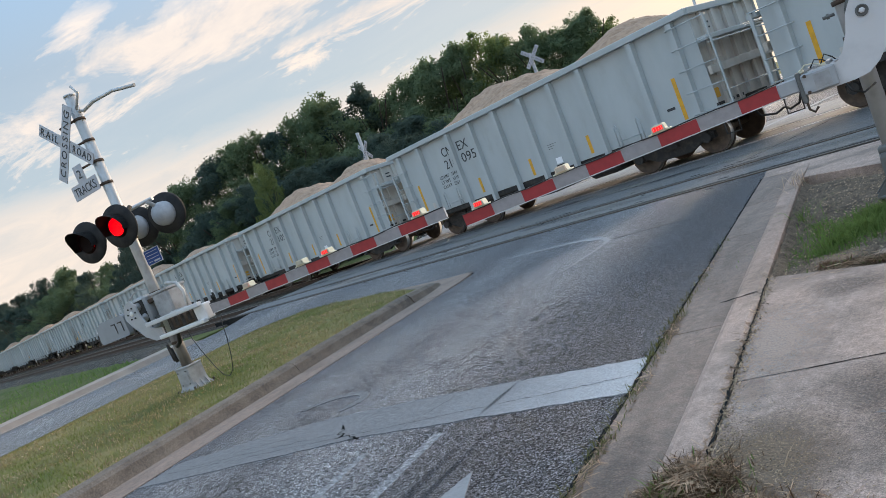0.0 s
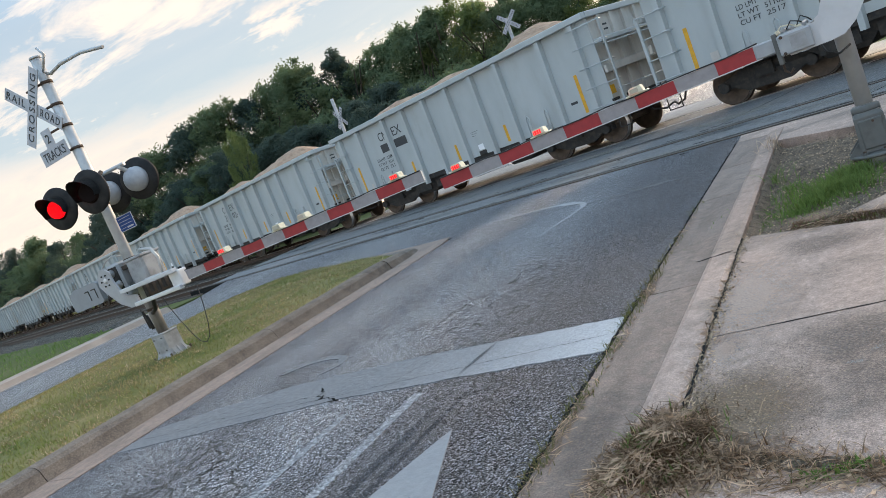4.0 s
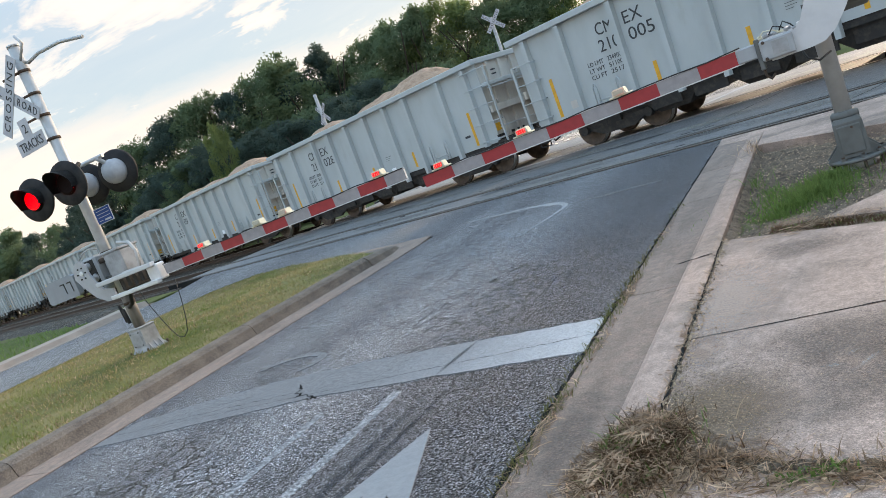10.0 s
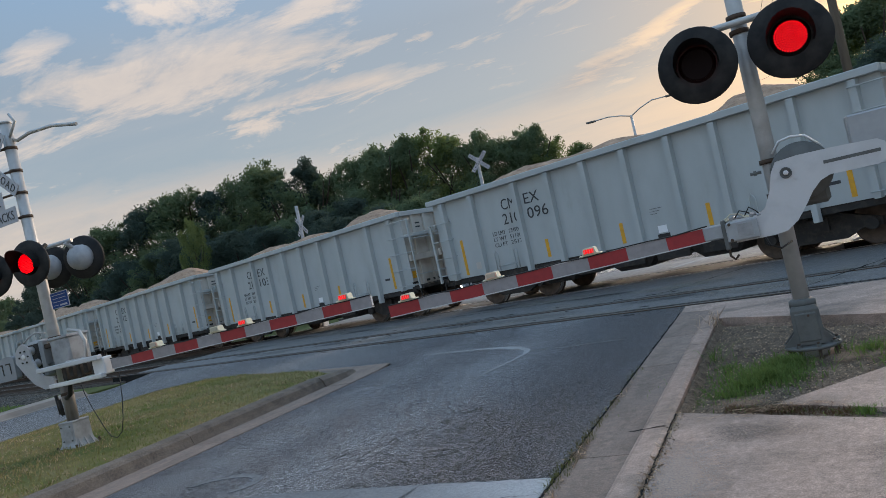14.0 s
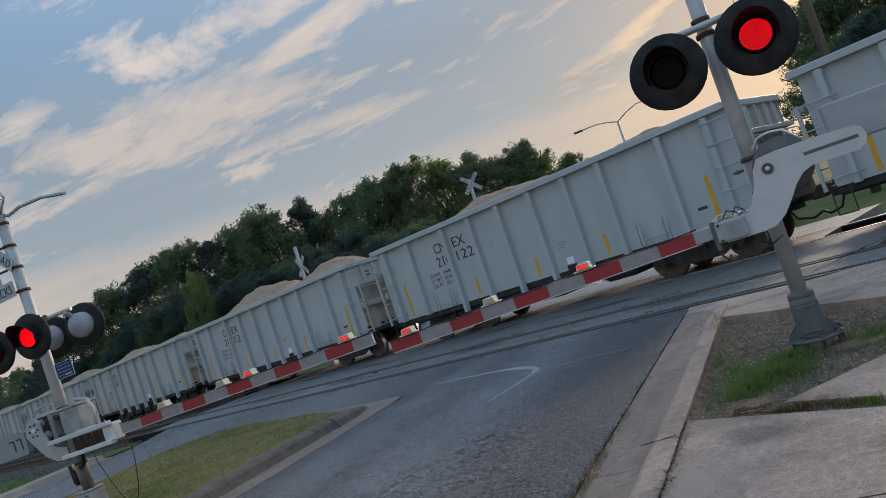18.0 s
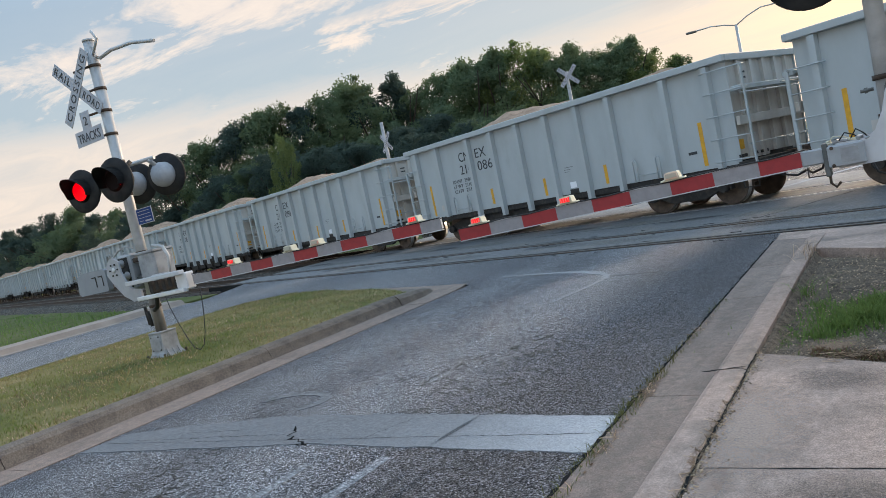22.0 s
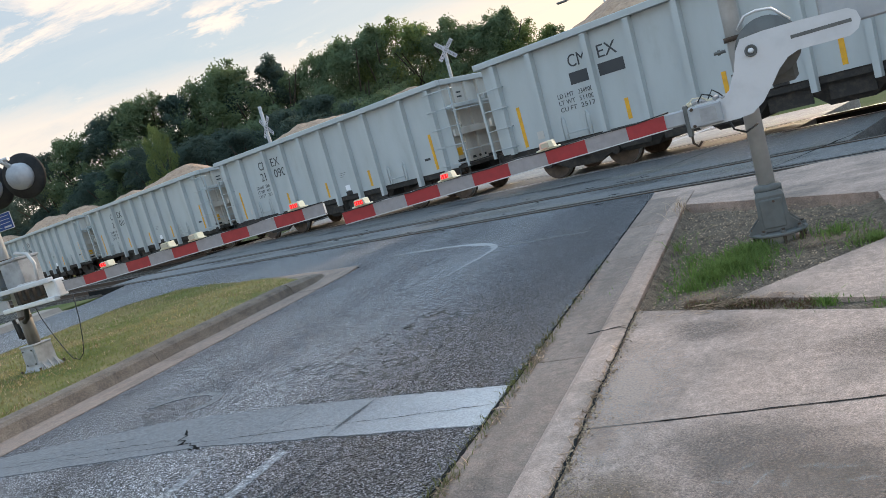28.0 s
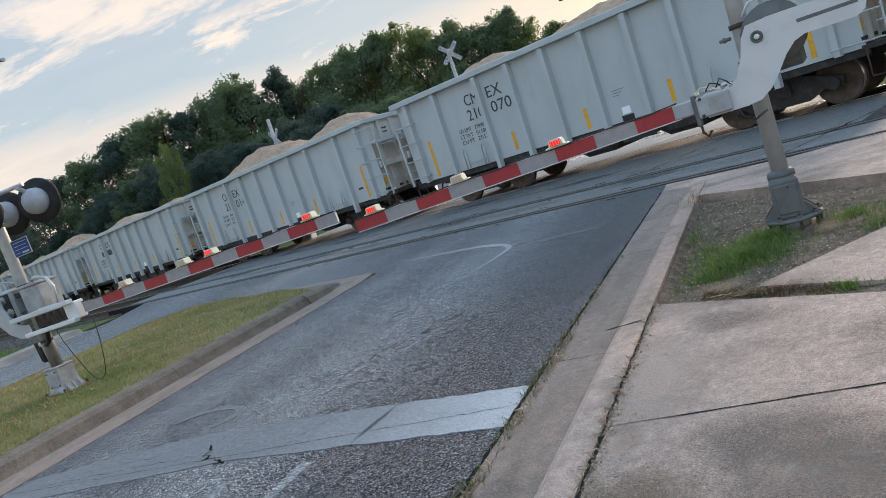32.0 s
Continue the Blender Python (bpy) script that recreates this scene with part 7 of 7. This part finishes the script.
blades("lawn_grass", spots, M_BLADE_LAWN, "short mown green and straw grass of the island", 1.8)
spots = []
for cx, cy, n, rad, h in ((-0.30, 5.65, 480, 0.42, 0.05), (-0.05, 6.0, 1300, 0.36, 0.115), (-0.2, 5.8, 400, 0.3, 0.10), (0.06, 6.35, 800, 0.28, 0.12), (-0.5, 6.9, 45, 0.2, 0.2), (-0.35, 6.3, 220, 0.6, 0.06), (-0.2, 6.0, 420, 0.7, 0.035), (0.66, 6.5, 230, 0.25, 0.12), (-0.38, 6.5, 90, 0.2, 0.08), (0.85, 6.1, 260, 0.26, 0.10), (0.45, 4.75, 260, 0.14, 0.06), (0.75, 4.55, 260, 0.14, 0.06), (1.1, 4.4, 260, 0.2, 0.07), (-0.12, 2.20, 70, 0.10, 0.03), (-0.02, 2.22, 80, 0.06, 0.035), (0.25, 2.18, 70, 0.12, 0.03), (0.6, 2.15, 110, 0.2, 0.035)):
    for _ in range(n):
        a, q = r.uniform(0, 6.283), abs(r.gauss(0, 0.5))
        spots.append((cx + rad * q * math.cos(a), cy + rad * q * math.sin(a) * 0.9, 0.06 if cy > 5 else 0.13 if cy < 3 else 0.10, h * r.uniform(0.4, 1.0), r.uniform(0.002, 0.005)))
blades("weeds", spots, M_BLADE, "tufts of green weeds in the bed and the joints", 1.7)
spots = []
for cy, n, rad in ((4.62, 150, 0.10), (4.36, 90, 0.08), (5.15, 170, 0.14), (6.0, 60, 0.2), (3.25, 170, 0.12), (2.75, 190, 0.16), (2.1, 190, 0.15), (3.75, 60, 0.09), (7.2, 50, 0.2), (1.5, 150, 0.2), (5.55, 60, 0.1), (3.95, 60, 0.06)):
    for _ in range(n):
        spots.append((ROAD_R + r.gauss(0.012, 0.03), cy + r.gauss(0, rad), 0.0, r.uniform(0.01, 0.045), r.uniform(0.0018, 0.0036)))
blades("seam_weeds", spots, M_BLADE_SEAM, "short brown and green weeds along the gutter seam", 1.9)
spots = []
for _ in range(800):
    a, q = r.uniform(0, 6.283), abs(r.gauss(0, 0.5))
    x, y = -0.62 + 0.22 * q * math.cos(a), 2.42 + 0.26 * q * math.sin(a)
    spots.append((x, y, kerb_top(x) - 0.004, r.uniform(0.015, 0.05), r.uniform(0.0012, 0.003)))
for _ in range(1900):
    x = r.uniform(-0.55, 1.6)
    spots.append((x, float(np.interp(x, [p[0] for p in JOINT], [p[1] for p in JOINT])) + r.gauss(-0.01, 0.05), 0.132, r.uniform(0.01, 0.035), r.uniform(0.0015, 0.003)))
for _ in range(300):
    spots.append((-0.59 + r.gauss(0, 0.012), r.uniform(2.4, 5.2), 0.11, r.uniform(0.02, 0.06), 0.002))
for _ in range(60):
    spots.append((-0.62 + r.gauss(0, 0.06), 8.55 + r.gauss(0, 0.22), 0.13, r.uniform(0.05, 0.16), 0.0025))


def straw(name, heaps, material, label):
    """Dead stalks that lie across one another: heaps of (x, y, reach in x, reach in y, height, count)."""
    q = random.Random(91)
    verts, faces = [], []
    for cx, cy, rx, ry, high, count in heaps:
        for _ in range(count):
            u, v = q.gauss(0, 0.45), q.gauss(0, 0.45)
            x, y = cx + rx * u, cy + ry * v
            z = kerb_top(x) + 0.003 + high * max(0.0, 1 - u * u - v * v) * q.random()
            a, ln, w = math.atan2(ry * v, rx * u) + q.gauss(0, 0.7), q.uniform(0.03, 0.13), q.uniform(0.0009, 0.0022)
            if q.random() < 0.14:
                ln, w = q.uniform(0.015, 0.045), q.uniform(0.003, 0.006)
            dx, dy, rise, bend = math.cos(a), math.sin(a), q.gauss(0.0, 0.16), q.gauss(0, 0.22)
            i0 = len(verts)
            for f in (-0.5, 0.0, 0.5):
                px, py = x + ln * (dx * f - dy * bend * f * f), y + ln * (dy * f + dx * bend * f * f)
                pz = max(kerb_top(px) + 0.002, z + ln * (rise * f - 0.3 * f * f))
                verts.extend([(px - dy * w, py + dx * w, pz), (px + dy * w, py - dx * w, pz + 0.001)])
            faces.extend([(i0, i0 + 1, i0 + 3, i0 + 2), (i0 + 2, i0 + 3, i0 + 5, i0 + 4)])
    me = bpy.data.meshes.new(name)
    me.from_pydata(verts, [], faces)
    me.materials.append(material)
    return tagged(new(name, me), label, "grass", kind="stuff")


straw("straw", ((-0.59, 2.52, 0.14, 0.22, 0.06, 800), (-0.66, 2.32, 0.24, 0.18, 0.05, 800), (-0.90, 2.56, 0.09, 0.30, 0.02, 260), (-0.42, 2.32, 0.28, 0.15, 0.012, 520), (0.4, 2.18, 1.0, 0.08, 0.012, 800), (0.05, 4.93, 0.4, 0.10, 0.02, 160),
               (-0.60, 3.5, 0.012, 1.1, 0.004, 120), (-1.21, 4.85, 0.05, 0.35, 0.015, 90), (-1.20, 4.1, 0.04, 0.4, 0.01, 50), (-1.21, 3.1, 0.05, 0.6, 0.012, 120), (-1.21, 2.1, 0.05, 0.6, 0.012, 100), (-1.22, 6.2, 0.04, 0.9, 0.01, 60)), M_BLADE_DRY, "matted dead straw lying at the kerb and in the joints")
blades("dry_grass", spots, M_BLADE_DRY, "clump of dead straw coloured grass at the kerb", 3.2)
for count, size, m, lab, lean in ((3000, (0.012, 0.05), M_BLADE_BROWN, "dead reddish brown grass litter at the kerb", 3.5), (420, (0.03, 0.06), M_BLADE, "green grass growing through dead straw at the kerb", 1.4)):
    spots = []
    for _ in range(count):
        a, q = r.uniform(0, 6.283), abs(r.gauss(0, 0.5))
        x = -0.63 + 0.24 * q * math.cos(a)
        spots.append((x, 2.42 + 0.30 * q * math.sin(a), kerb_top(x) - 0.004, r.uniform(*size), r.uniform(0.0012, 0.003)))
    for _ in range(count // 3):
        spots.append((r.uniform(-0.3, 0.4), 0, 0.12, r.uniform(0.01, 0.03), 0.002))
        x = spots[-1][0]
        spots[-1] = (x, 4.93 - 0.5 * x + r.gauss(0, 0.05), 0.12, r.uniform(0.01, 0.03), 0.002)
    blades("kerb_grass", spots, m, lab, lean)
spots = []
for _ in range(9000):
    x, y = -18.4 - 22 * r.random() ** 1.3, r.uniform(3, 24)
    if y < line_y(x, -9.2):
        spots.append((x, y, -0.05, r.uniform(0.06, 0.18), r.uniform(0.006, 0.012)))
blades("rough_grass", spots, M_BLADE, "rough tall grass on the slope to the railway", 0.7)


def motions():
    for k, car in CARS.items():
        walk(car, [(t, train_pose(k, t)) for t in (0, 8, 16, 24, 32)])
    # the signals flash in turn: at each change of the beat a lamp swings its lit or its blank face to the road, in
    # place of switching on and off
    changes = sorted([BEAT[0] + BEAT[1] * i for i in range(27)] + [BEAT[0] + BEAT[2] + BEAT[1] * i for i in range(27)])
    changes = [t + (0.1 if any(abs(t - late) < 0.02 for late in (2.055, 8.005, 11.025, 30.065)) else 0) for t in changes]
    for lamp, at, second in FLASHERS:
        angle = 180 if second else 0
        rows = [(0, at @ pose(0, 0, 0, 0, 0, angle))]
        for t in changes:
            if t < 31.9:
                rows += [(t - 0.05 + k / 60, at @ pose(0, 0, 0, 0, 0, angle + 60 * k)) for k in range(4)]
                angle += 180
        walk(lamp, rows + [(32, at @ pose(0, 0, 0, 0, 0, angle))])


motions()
